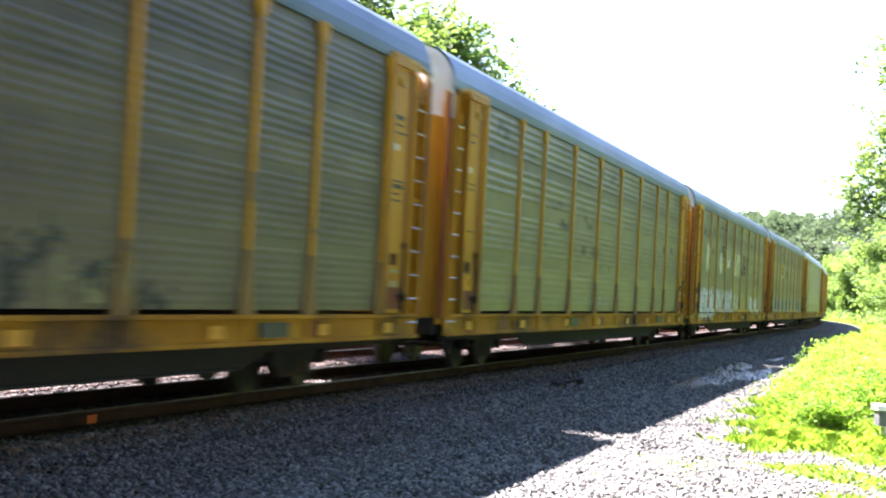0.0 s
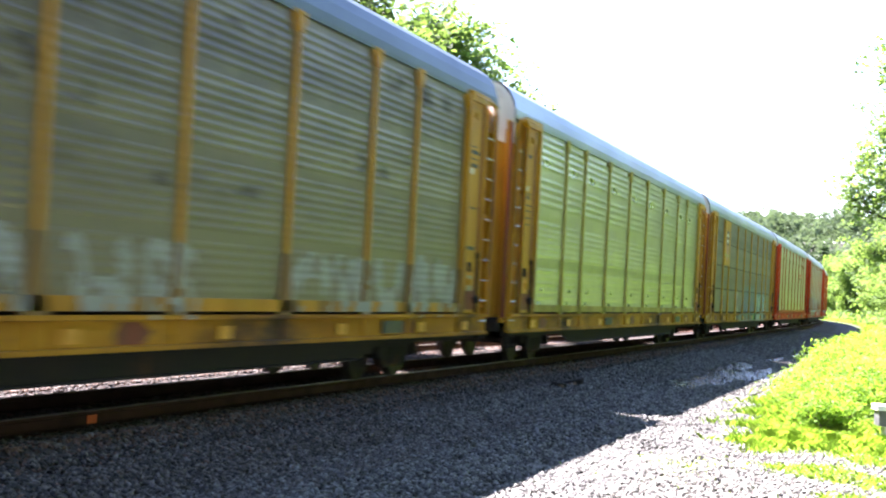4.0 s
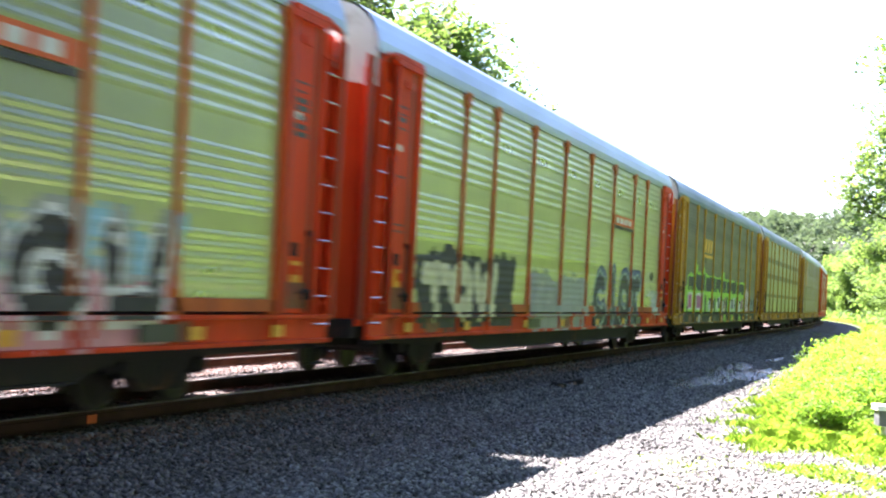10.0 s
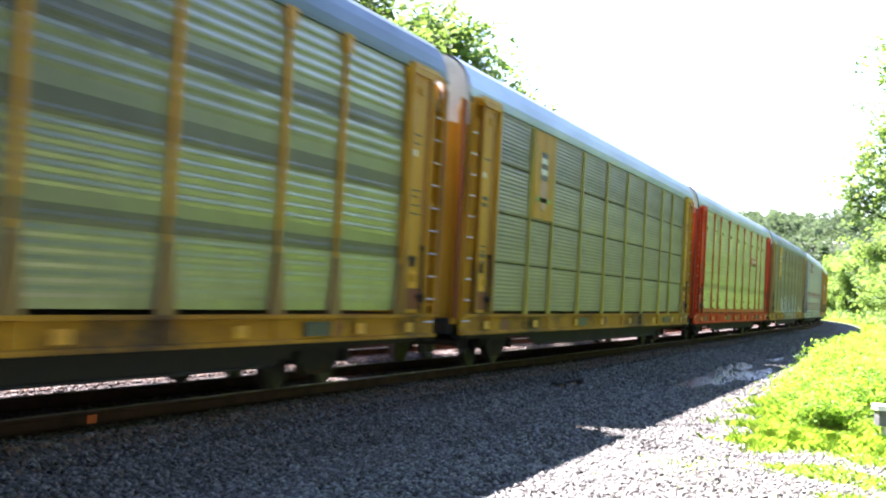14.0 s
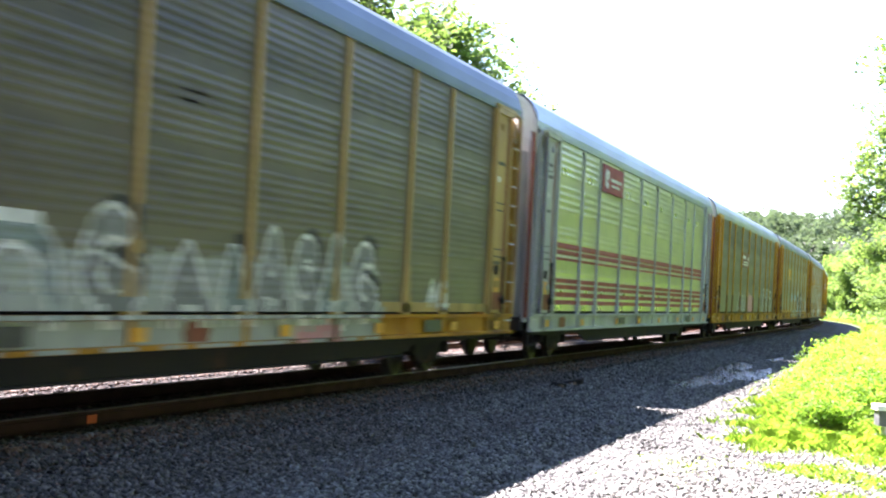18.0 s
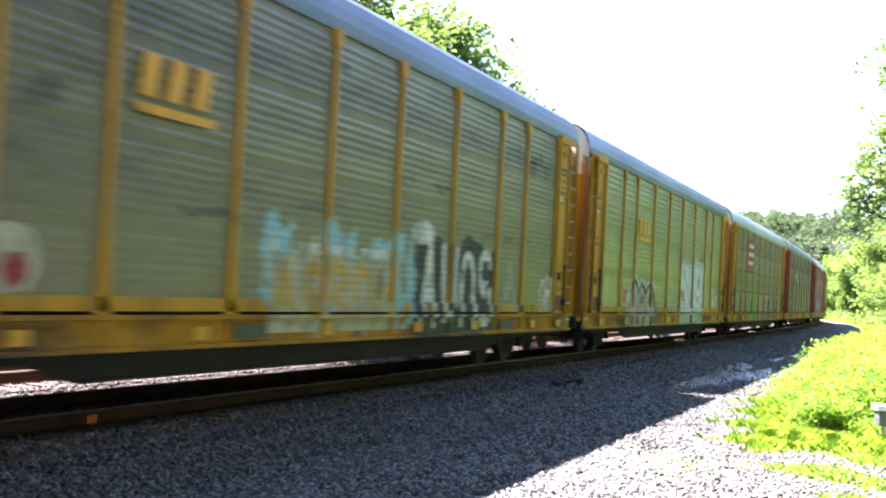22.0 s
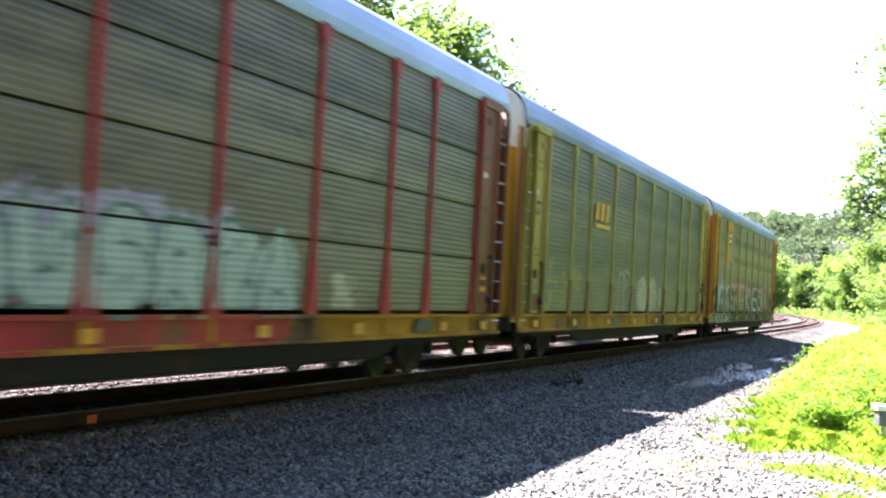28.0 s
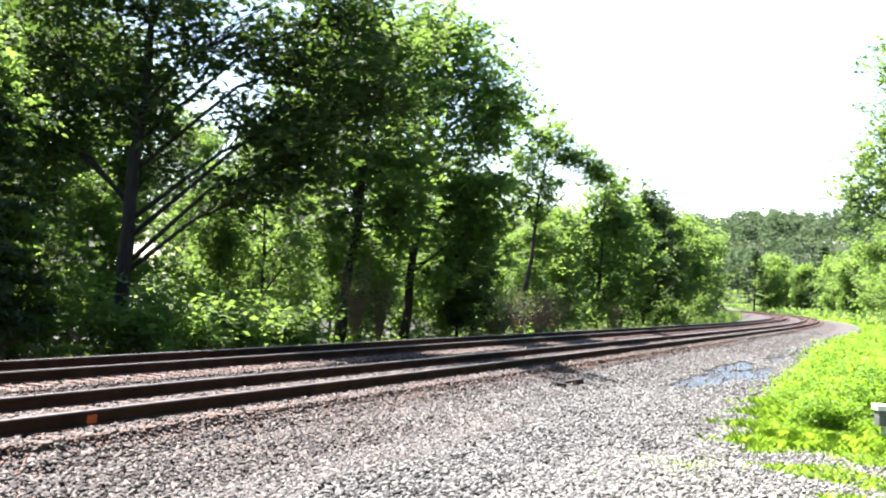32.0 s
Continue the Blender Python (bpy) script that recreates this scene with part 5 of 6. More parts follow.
def spray(car, inside, kind, y0, y1, dy, lift):
    """Paint over panels, posts, trim and sill alike."""
    i = CARS.index(car)
    q = skin(inside, PROFILES[kind], y0, y1, dy, lift)
    q += skin(inside, [[(0.755, 0.012), (1.02, 0.012)], [(1.03, 0.071), (1.08, 0.071)], [(0.705, 0.071), (0.75, 0.071)]], y0, y1, dy, lift)
    if i in TRIM:
        q += skin(inside, [[(1.12, 0.051), (1.27, 0.051)]], y0, y1, dy, lift)
    x = 0.054
    for e in EDGES:
        if y0 < e < y1:
            q += skin(lambda y, z: inside(y, z) & (np.abs(y - e) < 0.068), [[(1.08, x), (1.95, x)], [(1.95, 0.046), (2.9, 0.046)]], e - 0.09, e + 0.09, 0.02, lift)
    return q


def graffiti(car, kind, seed, y0, y1, z0, z1, n, fill, line, width=0.16, back=None, label="sprayed lettering that cannot be read", text="", shade=None, worn_cut=-0.42):
    bars = strokes(seed, y0, y1, z0 + width * 0.7, z1 - width * 0.7, n, text)
    r = random.Random(seed + 1)
    ph = [r.uniform(0, 6) for _ in range(3)]

    def near(y, z):
        return np.min([seg(y, z, *b) for b in bars], axis=0)

    def wob(y, z):
        return 0.15 * width * (np.sin(7 * y + ph[0]) + np.sin(9 * z + ph[1]))

    def worn(y, z):
        return ripple(y * 2.6, z * 2.6, seed + 3) > worn_cut

    if back:
        q = spray(car, lambda y, z: near(y, z) < width * 1.55 + wob(y, z), kind, y0 - 0.5, y1 + 0.5, 0.07, 0.003)
        put_skin(car, "graffiti_backing", q, back, "")
    if shade:
        q = spray(car, lambda y, z: near(y - 0.12, z - 0.1) < width * 1.25, kind, y0 - 0.4, y1 + 0.5, 0.05, 0.0045)
        put_skin(car, "graffiti_shade", q, shade, "")
    if line:
        q = spray(car, lambda y, z: near(y, z) < width * 0.8 + max(0.07, 0.35 * width) + 0.5 * wob(y, z), kind, y0 - 0.4, y1 + 0.4, 0.05, 0.006)
        put_skin(car, "graffiti_outline", q, line, "")
    q = spray(car, lambda y, z: (near(y, z) < width * 0.8 + 0.5 * wob(y, z)) & worn(y, z), kind, y0 - 0.3, y1 + 0.3, 0.04, 0.009)
    put_skin(car, "graffiti", q, fill, label)


def rings(car, kind, seed, y0, y1, z0, z1, n, material, width=0.05, label="thin sprayed outline of bubble letters"):
    """Bubble letters drawn as outlines alone."""
    bars = strokes(seed, y0, y1, z0 + 0.15, z1 - 0.15, n)
    edge = 0.17 * min(1.0, (y1 - y0) / n / 1.2)
    q = spray(car, lambda y, z: np.abs(np.min([seg(y, z, *b) for b in bars], axis=0) - edge) < width * 0.55, kind, y0 - 0.4, y1 + 0.4, 0.03, 0.008)
    put_skin(car, "graffiti", q, material, label)


def blob(car, kind, cy, cz, ry, rz, material, seed=1, lift=0.006, hollow=0.0, label="rounded spot of spray paint"):
    def inside(y, z):
        d = np.hypot((y - cy) / ry, (z - cz) / rz) + 0.12 * ripple(y * 3, z * 3, seed)
        return (d < 1) & (d > hollow)
    put_skin(car, "graffiti", spray(car, inside, kind, cy - 1.3 * ry, cy + 1.3 * ry, 0.04, lift), material, label)


def smear(car, kind, seed, y0, y1, z0, z1, material, gaps=0.0, label="", lift=0.004, ragged=1.0):
    """A broad patch of sprayed colour with a ragged edge."""
    def inside(y, z):
        e = ragged * (0.25 * ripple(y, z, seed) + 0.1 * ripple(y * 3, z * 3, seed + 5))
        return (y > y0 + e) & (y < y1 + e) & (z > z0 + 0.4 * e) & (z < z1 + e) & (ripple(y * 1.5, z * 1.5, seed + 9) > gaps - 0.6)
    put_skin(car, "graffiti", spray(car, inside, kind, y0 - 0.3, y1 + 0.3, 0.06, lift), material, label or "ragged patch of spray paint")


def put_skin(car, name, quads, material, label):
    if not quads:
        return
    tagged(put(name, quads_mesh(name, np.array(quads), material), car, pose(SIDE, 0, 0), label), kind="stuff")


def board(car, y0, y1, z0, z1, material, label, lift=0.06):
    """A flat sign plate fixed over the panels."""
    return part("sign_board", Shape().box(lift - 0.03, lift, y0, y1, z0, z1), material, car, label, pose(SIDE, 0, 0))


def bar(parent, y0, y1, z0, z1, material, lift=0.1, name="sign_bar", label=""):
    return part(name, Shape().box(lift, lift + 0.006, y0, y1, z0, z1), material, parent, label)


def car_carrier(i, steel, kind, paint_end, paint_post, paint_sill, door, flare, cap, label):
    """One covered car carrier, its middle over the origin, wheels on z = 0; +x faces the gravel road."""
    car = tagged(new("autorack_car"), label, "rail car", "train of car carriers")
    put("roof", shared("roof", ROOF_LIGHT if i in (4, 5, 6, 7, 8, 11, 12, 14, 15, 18, 20) else ROOF, roof_shape), car, None, "arched galvanised steel roof")
    put("underframe", shared("underframe", IRON, underframe_shape), car, None, "black underframe")
    turn = pose(0, 0, 0, 0, 0, 180)
    rnd = random.Random(i)
    for face in (pose(0, 0, 0), turn):
        near = face is not turn
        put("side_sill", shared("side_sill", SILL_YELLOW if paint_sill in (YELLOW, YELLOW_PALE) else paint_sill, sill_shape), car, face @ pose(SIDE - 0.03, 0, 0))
        put("lower_sill", shared("lower_sill", IRON, lower_sill_shape), car, face @ pose(SIDE - 0.12, 0, 0), "black lower sill beam")
        if i in TRIM:
            put("lower_trim", shared("lower_trim", paint_post, lambda: Shape().box(0.0, 0.05, -12.0, 12.0, 1.12, 1.27)), car, face @ pose(SIDE, 0, 0))
        # added dark sheet that stands for the shade in the gaps between rows
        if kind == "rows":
            put("gap_shade_sheet", shared("gap_shade_sheet", IRON, lambda: Shape().box(-0.09, -0.06, -12.0, 12.0, 1.14, 5.0)), car, face @ pose(SIDE, 0, 0), "added dark sheet standing for shade in the gaps between panel rows")
        for j, e in enumerate(EDGES):
            shape = shared("post_%d" % cap, paint_post, lambda: post_shape(cap))
            p = put("post", shape, car, face @ pose(SIDE, e, 0))
            if near:
                half = 0.21 if flare else 0.15
                put("post_foot", shared("post_foot_%d" % flare, (FOOT.get(paint_post.name) or paint_post) if flare else paint_post, lambda: foot_shape(half)), p, None, "dirty flared foot")
        for j, b in enumerate(BAYS):
            profs = PROFILES[kind] if near else [rib_profile(1.14, 5.0, 0.25, 0.03)]
            for r, prof in enumerate(profs):
                key = "side_panel_%s%d_%d" % (kind if near else "plain", r, round(b * 100))
                me = shared(key, GALV[steel], lambda: panel_shape(prof, b - 0.02))
                put("side_panel", me, car, face @ pose(SIDE, EDGES[j] + 0.01, 0))
        for end in (-1, 1):
            flip = pose(0, 0, 0) if end > 0 else Matrix.Diagonal((1, -1, 1, 1))
            key = "" if end > 0 else "_b"
            put("end_wall", shared("end_wall_plate", paint_end, lambda: Shape().box(-0.03, 0.0, -0.45, 0.45, 1.05, 4.95)), car, face @ pose(SIDE - 0.1, end * 13.6, 0), "recessed plate behind the ladder")
            put("end_panel", shared("end_panel" + key, paint_end, lambda: mirrored(end_panel_shape(), end)), car, face @ pose(SIDE - 0.02, end * 12.65, 0))
            put("rust_strip", shared("rust_strip", BROWN, lambda: Shape().box(0.052, 0.058, -0.06, 0.06, 1.12, 4.9)), car, face @ pose(SIDE - 0.02, end * 12.65 + 0.33, 0))
            put("rust_strip", MESHES[("rust_strip", BROWN.name)], car, face @ pose(SIDE - 0.02, end * 12.65 - 0.43, 0))
            put("corner_post", shared("corner_post" + key, paint_end, lambda: mirrored(corner_shape(), -end)), car, face @ pose(SIDE - 0.06, end * 13.98, 0))
            put("hood_beam", shared("hood_beam" + key, paint_end, lambda: mirrored(hood_shape(), end)), car, face @ pose(SIDE - 0.02, end * 12.65, 0))
            put("handrail", shared("handrail" + key, paint_end, lambda: mirrored(handrail_shape(), end)), car, face @ pose(SIDE - 0.04, end * 12.65, 0), "bent pipe handrail")
            put("corner_edge", shared("corner_edge", BROWN, lambda: Shape().box(-0.03, 0.03, -0.035, 0.035, 1.0, 4.9)), car, face @ pose(SIDE - 0.03, end * 14.08, 0), "rust-stained corner edge")
            ladder = put("ladder", shared("ladder" if near else "far_ladder", paint_end, lambda: ladder_shape(not near)), car, face @ pose(SIDE - 0.06, end * 13.6, 0))
            if near:
                for k in range(10):
                    put("rung", shared("rung", RUNG, lambda: Shape().tube([(0.085, -0.22, 0), (0.085, 0.22, 0)], [0.013, 0.013], 6)), ladder, pose(0, 0, 0.95 + k * 0.38), "bare steel rung")
                latch = put("door_latch", shared("door_latch", IRON, latch_shape), car, pose(SIDE - 0.02, end * 12.65, 0), "dark iron latch")
                put("latch_plate", shared("latch_plate", BROWN, lambda: Shape().box(0.05, 0.06, -0.3, 0.36, 1.16, 1.5, 0.004)), latch, None, "rusty latch plate")
                put("step", shared("step", IRON, step_shape), car, pose(SIDE - 0.06, end * 13.6, 0), "black stirrup step")
            if near:
                z = rnd.choice((4.3, 3.95, 4.1))
                for k in range(7):
                    bar(car, end * 12.65 - 0.3, end * 12.65 + rnd.uniform(0.0, 0.2), z, z + rnd.choice((0.025, 0.03, 0.07)), INK if k % 3 else BLACK, SIDE + 0.032, "stencil_line")
                    z -= rnd.choice((0.1, 0.12, 0.14, 0.75))
                bar(car, end * 12.65 - 0.3, end * 12.65 - 0.12, 3.62, 3.72, WHITE, SIDE + 0.032, "small_tag")
                bar(car, end * 12.65 - 0.2, end * 12.65 + 0.1, 1.5, 1.78, LAMPGOLD if i % 3 else CREAM, SIDE + 0.034, "placard")
    for end in (-1, 1):
        face = pose(0, 0, 0) if end > 0 else turn
        d = put("end_door", shared("end_door", AMBER if door is YELLOW else door, lambda: end_wall(1.0, 4.52, HALF - 0.35, HALF + 0.42)), car, face)
        put("upper_door", shared("upper_door", WHITE, lambda: end_wall(4.5, 5.9, HALF - 0.3, HALF + 0.3)), d, None, "white upper part")
        put("door_lock", shared("door_lock", IRON, lambda: Shape().box(0.55, 0.95, HALF - 0.12, HALF - 0.02, 3.2, 3.42, 0.02)), d)
        put("coupler", shared("coupler", IRON, coupler_shape), car, face @ pose(0, HALF - 0.2, 0))
        put("end_platform", shared("end_platform", IRON, lambda: Shape().box(-1.35, 1.35, HALF - 0.3, HALF + 0.05, 0.72, 1.0, 0.03)), car, face)
        put("truck", shared("truck", IRON, truck_shape), car, pose(0, end * TRUCK_Y, 0), "cast iron truck frame")
        for k in (-1, 1):
            WHEELS.append((i, put("wheelset", shared("wheelset", WHEEL, wheelset_shape, False), car, pose(0, end * TRUCK_Y + k * AXLE_Y, WHEEL_R)), end * TRUCK_Y + k * AXLE_Y))
    for y in (-12.3, -8.6, -4.9, -1.2, 2.6, 6.2, 10.0, 12.3):
        yy = y + rnd.uniform(-0.4, 0.4)
        put("reflector", shared("reflector", LAMPGOLD, lambda: Shape().box(0, 0.008, -0.17, 0.17, 0.8, 0.95)), car, pose(SIDE + 0.075, yy, 0))
    put("data_plate", shared("data_plate", BLACK, lambda: Shape().box(0, 0.012, -0.45, 0.45, 0.79, 0.98)), car, pose(SIDE + 0.06, -3.8, 0))
    put("data_plate", MESHES[("data_plate", BLACK.name)], car, pose(SIDE + 0.062, 8.6 + rnd.uniform(-0.6, 0.6), 0))
    for yy in (-10.2, 9.5, -0.2):
        d = rnd.uniform(-0.8, 0.8)
        put("rust_patch", shared("rust_patch%d" % rnd.randrange(3), BROWN, lambda: Shape().along_x([(-0.3, 0.77), (0.28, 0.77), (0.36 + rnd.uniform(-0.1, 0.1), 0.9), (0.2, 1.01), (-0.22, 1.0), (-0.35, 0.88)], 0, 0.006)), car, pose(SIDE + 0.012, yy + d, 0))
    CARS.append(car)
    return car


def mirrored(sh, sign):
    if sign < 0:
        sh.v = [(x, -y, z) for x, y, z in sh.v]
        sh.f = [f[::-1] for f in sh.f]
    return sh


CARS, WHEELS = [], []
Y, YP, O, C, B, S, TN, OP = YELLOW, YELLOW_PALE, ORANGE, CRIMSON, BROWN, SILVER, TAN_POST, ORANGE_POST
#        steel    panels  ends posts sill door flare cap
SPECS = [
    ("dark", "fine", Y, Y, Y, Y, True, True), ("dull", "wide", Y, Y, Y, Y, True, True), ("dull", "fine", Y, Y, Y, Y, False, True),
    ("dull", "fine", Y, Y, Y, Y, True, True), ("clean", "wide", Y, YP, Y, Y, False, True), ("dark", "rows", Y, Y, Y, Y, False, False),
    ("clean", "wide", O, OP, O, O, False, True), ("clean", "wide", O, OP, O, O, False, True), ("clean", "wide", O, OP, O, O, False, True),
    ("dark", "fine", Y, Y, Y, Y, False, True), ("grey", "wide", Y, Y, Y, Y, True, True), ("dull", "rows", Y, YP, Y, Y, False, False),
    ("clean", "wide", O, OP, O, O, False, True), ("dark", "fine", TN, TN, Y, Y, True, False), ("clean", "wide", S, S, S, S, False, False),
    ("dark", "fine", Y, Y, Y, Y, True, True), ("dull", "fine", Y, Y, Y, Y, False, True), ("grey", "wide", Y, Y, Y, Y, False, True),
    ("dark", "rows", Y, Y, Y, Y, True, False), ("brown", "rows", C, B, Y, C, True, False), ("brown", "rows", B, C, Y, B, True, True),
    ("dark", "fine", YP, YP, YP, Y, True, True), ("dull", "fine", Y, Y, Y, Y, False, False)]
NAMES = {id(Y): "yellow", id(YP): "faded yellow", id(O): "orange-red", id(C): "crimson", id(B): "brown-red", id(S): "silver-grey", id(TN): "tan"}
LOOK = {"clean": "bright galvanised panels", "grey": "weathered steel panels", "dull": "grimy ribbed panels", "dark": "sooty ribbed panels", "brown": "brown-stained ribbed panels"}


def build_train():
    for i, sp in enumerate(SPECS):
        extra = EXTRA.get(i, "")
        car_carrier(i, *sp, "%s rail car with %s%s" % (NAMES[id(sp[2])], LOOK[sp[0]], extra))


TRIM = (2, 3, 4, 6, 7, 8, 12, 13, 16, 17)
EXTRA = {2: " and pale graffiti", 5: " and yellow shield sign", 7: " and light blue graffiti", 8: " and dark graffiti", 9: " and lime green graffiti",
         11: " and yellow shield sign", 13: " and yellow shield sign", 14: " and dark red stripes", 15: " and maroon sign", 16: " and blue and black graffiti",
         17: " and mint graffiti", 18: " and red sign", 20: " and green graffiti", 22: " and dense graffiti", 19: " and maroon sign"}
build_train()


# ---- signs, lettering and spray paint on the cars ----
def shield(car, y0, y1, z0, z1, material=YELLOW, top=PLUM):
    b = board(car, y0, y1, z0, z1, material, "yellow sign board with a small striped shield")
    c, w = (y0 + y1) / 2 - 0.05, (y1 - y0) * 0.14
    h = z1 - 0.42
    for k in range(5):
        bar(b, c - w, c + w, h - 0.12 - k * 0.12, h - k * 0.12, (top, PALE)[k % 2], 0.06, "shield_bar")
    ring = [(c - w * 1.15, h - 0.62), (c - w * 1.15, h - 1.05), (c - w * 0.7, h - 1.2), (c, h - 1.26), (c + w * 0.7, h - 1.2), (c + w * 1.15, h - 1.05), (c + w * 1.15, h - 0.62)]
    part("shield_field", Shape().along_x(ring, 0.06, 0.066), ROSE, b)
    bar(b, y0 + 0.15, y1 - 0.25, z0 + 0.36, z0 + 0.46, OLIVE, 0.06, "sign_line")


def block_mark(car, y0, y1, z0, z1, material, lift=0.04):
    """A maker's mark, as three slanted blocks over a bar."""
    m = part("painted_mark", Shape().box(lift, lift + 0.01, y0, y1, z0, z0 + (z1 - z0) * 0.16), material, car, "painted company mark", pose(SIDE, 0, 0))
    w = (y1 - y0) / 3
    zb, lean = z0 + (z1 - z0) * 0.28, 0.12
    for k in range(3):
        a = y0 + k * w
        part("mark_block", Shape().along_x([(a, zb), (a + w * 0.62, zb), (a + w * 0.62 + lean, z1), (a + lean, z1)], lift, lift + 0.01), material, m)


def slogan_plate(car, y0, y1, z0, z1):
    """A narrow plate with slanted blocks above a dark stroke."""
    p = part("name_plate", Shape().box(0.038, 0.05, y0, y1, z0 + 0.1, z1), MARK, car, "orange name plate", pose(SIDE, 0, 0))
    for k in range(4):
        a = y0 + 0.15 + k * (y1 - y0 - 0.3) / 4
        part("plate_block", Shape().box(0.05, 0.056, a, a + (y1 - y0) * 0.14, z0 + 0.15, z1 - 0.06), PALE, p)
    part("plate_stroke", Shape().box(0.038, 0.05, y0 + 0.2, y1, z0, z0 + 0.08), BLACK, p)


def stripes(car, kind, z_list, material):
    q = skin(lambda y, z: np.any([(z > a) & (z < b) for a, b in z_list], axis=0), PROFILES[kind], -11.95, -0.05, 11.9, 0.004)
    put_skin(car, "painted_stripes", q, material, "dark red painted stripes")


def lime_piece(car):
    """A long piece: charcoal letters edged in lime, their lower halves filled with lime, magenta and white."""
    k = "fine"
    smear(car, k, 59, -12.7, 12.2, 0.72, 1.75, CHARCOAL, -0.4, "charcoal sprayed background")
    tops = ((-11.75, -10.9, 2.05), (-10.9, -9.35, 2.5), (-9.3, -6.45, 2.62), (-6.3, -3.45, 2.56), (-3.35, -1.6, 2.54), (-1.5, 0.2, 2.52), (0.3, 3.85, 2.5), (4.05, 7.0, 2.48))
    for n, (a, b, top) in enumerate(tops):
        w = b - a
        smear(car, k, 200 + n, a - 0.06, b + 0.06, 1.12, top, LIME, -0.9, "lime green sprayed outline", 0.006, 0.3)
        smear(car, k, 220 + n, a + 0.06, b - 0.06, 1.98, top - 0.08, CHARCOAL, -0.9, "charcoal sprayed letter", 0.009, 0.3)
        smear(car, k, 240 + n, a - 0.1, a + 0.12 * w, 0.85, 1.75, CHARCOAL, -0.5, "charcoal sprayed letter", 0.009, 0.3)
        if n > 2:
            smear(car, k, 260 + n, a + 0.35 * w, b - 0.12, 1.28, 1.68, CHARCOAL, -0.2, "charcoal sprayed letter", 0.009, 0.3)
            smear(car, k, 280 + n, a + 0.3 * w, a + 0.55 * w, 1.1, 1.6, PALE, 0.25, "pale sprayed highlight", 0.012, 0.3)
            smear(car, k, 300 + n, b - 0.3 * w, b - 0.1 * w, 1.15, 1.75, PINK if n % 2 else PALE, 0.45, "sprayed spot of colour", 0.012, 0.3)
    for a, b in ((-10.75, -9.9), (-8.65, -7.3)):
        smear(car, k, int(320 + a), a - 0.1, b + 0.1, 1.22, 1.82, PALE, -0.6, "white sprayed frame", 0.012, 0.3)
        smear(car, k, int(340 + a), a, b, 1.27, 1.74, MAGENTA, -0.9, "magenta sprayed block", 0.015, 0.3)
    for a, b, top in ((-9.35, -8.5, 2.95), (-7.2, -6.7, 2.7), (-1.5, -0.6, 2.75)):
        smear(car, k, int(360 + a), a, b, top - 0.35, top, LIME, 0.0, "lime green overspray", 0.005)
    for n, a in enumerate((-12.5, -8.0, -4.9, -1.4, -0.4, 2.2, 5.2, 8.1)):
        smear(car, k, 380 + n, a, a + 0.7, 0.74, 1.0, (PINK, PALE, PALE, MAGENTA, LIME, LIME, LIME, PALE)[n], 0.1, "sprayed spot of colour", 0.012, 0.3)
    graffiti(car, k, 58, 7.6, 9.0, 1.1, 2.2, 2, PALE, PINK, 0.1)
    graffiti(car, k, 57, 9.3, 11.4, 1.15, 1.9, 3, MINT, None, 0.06)


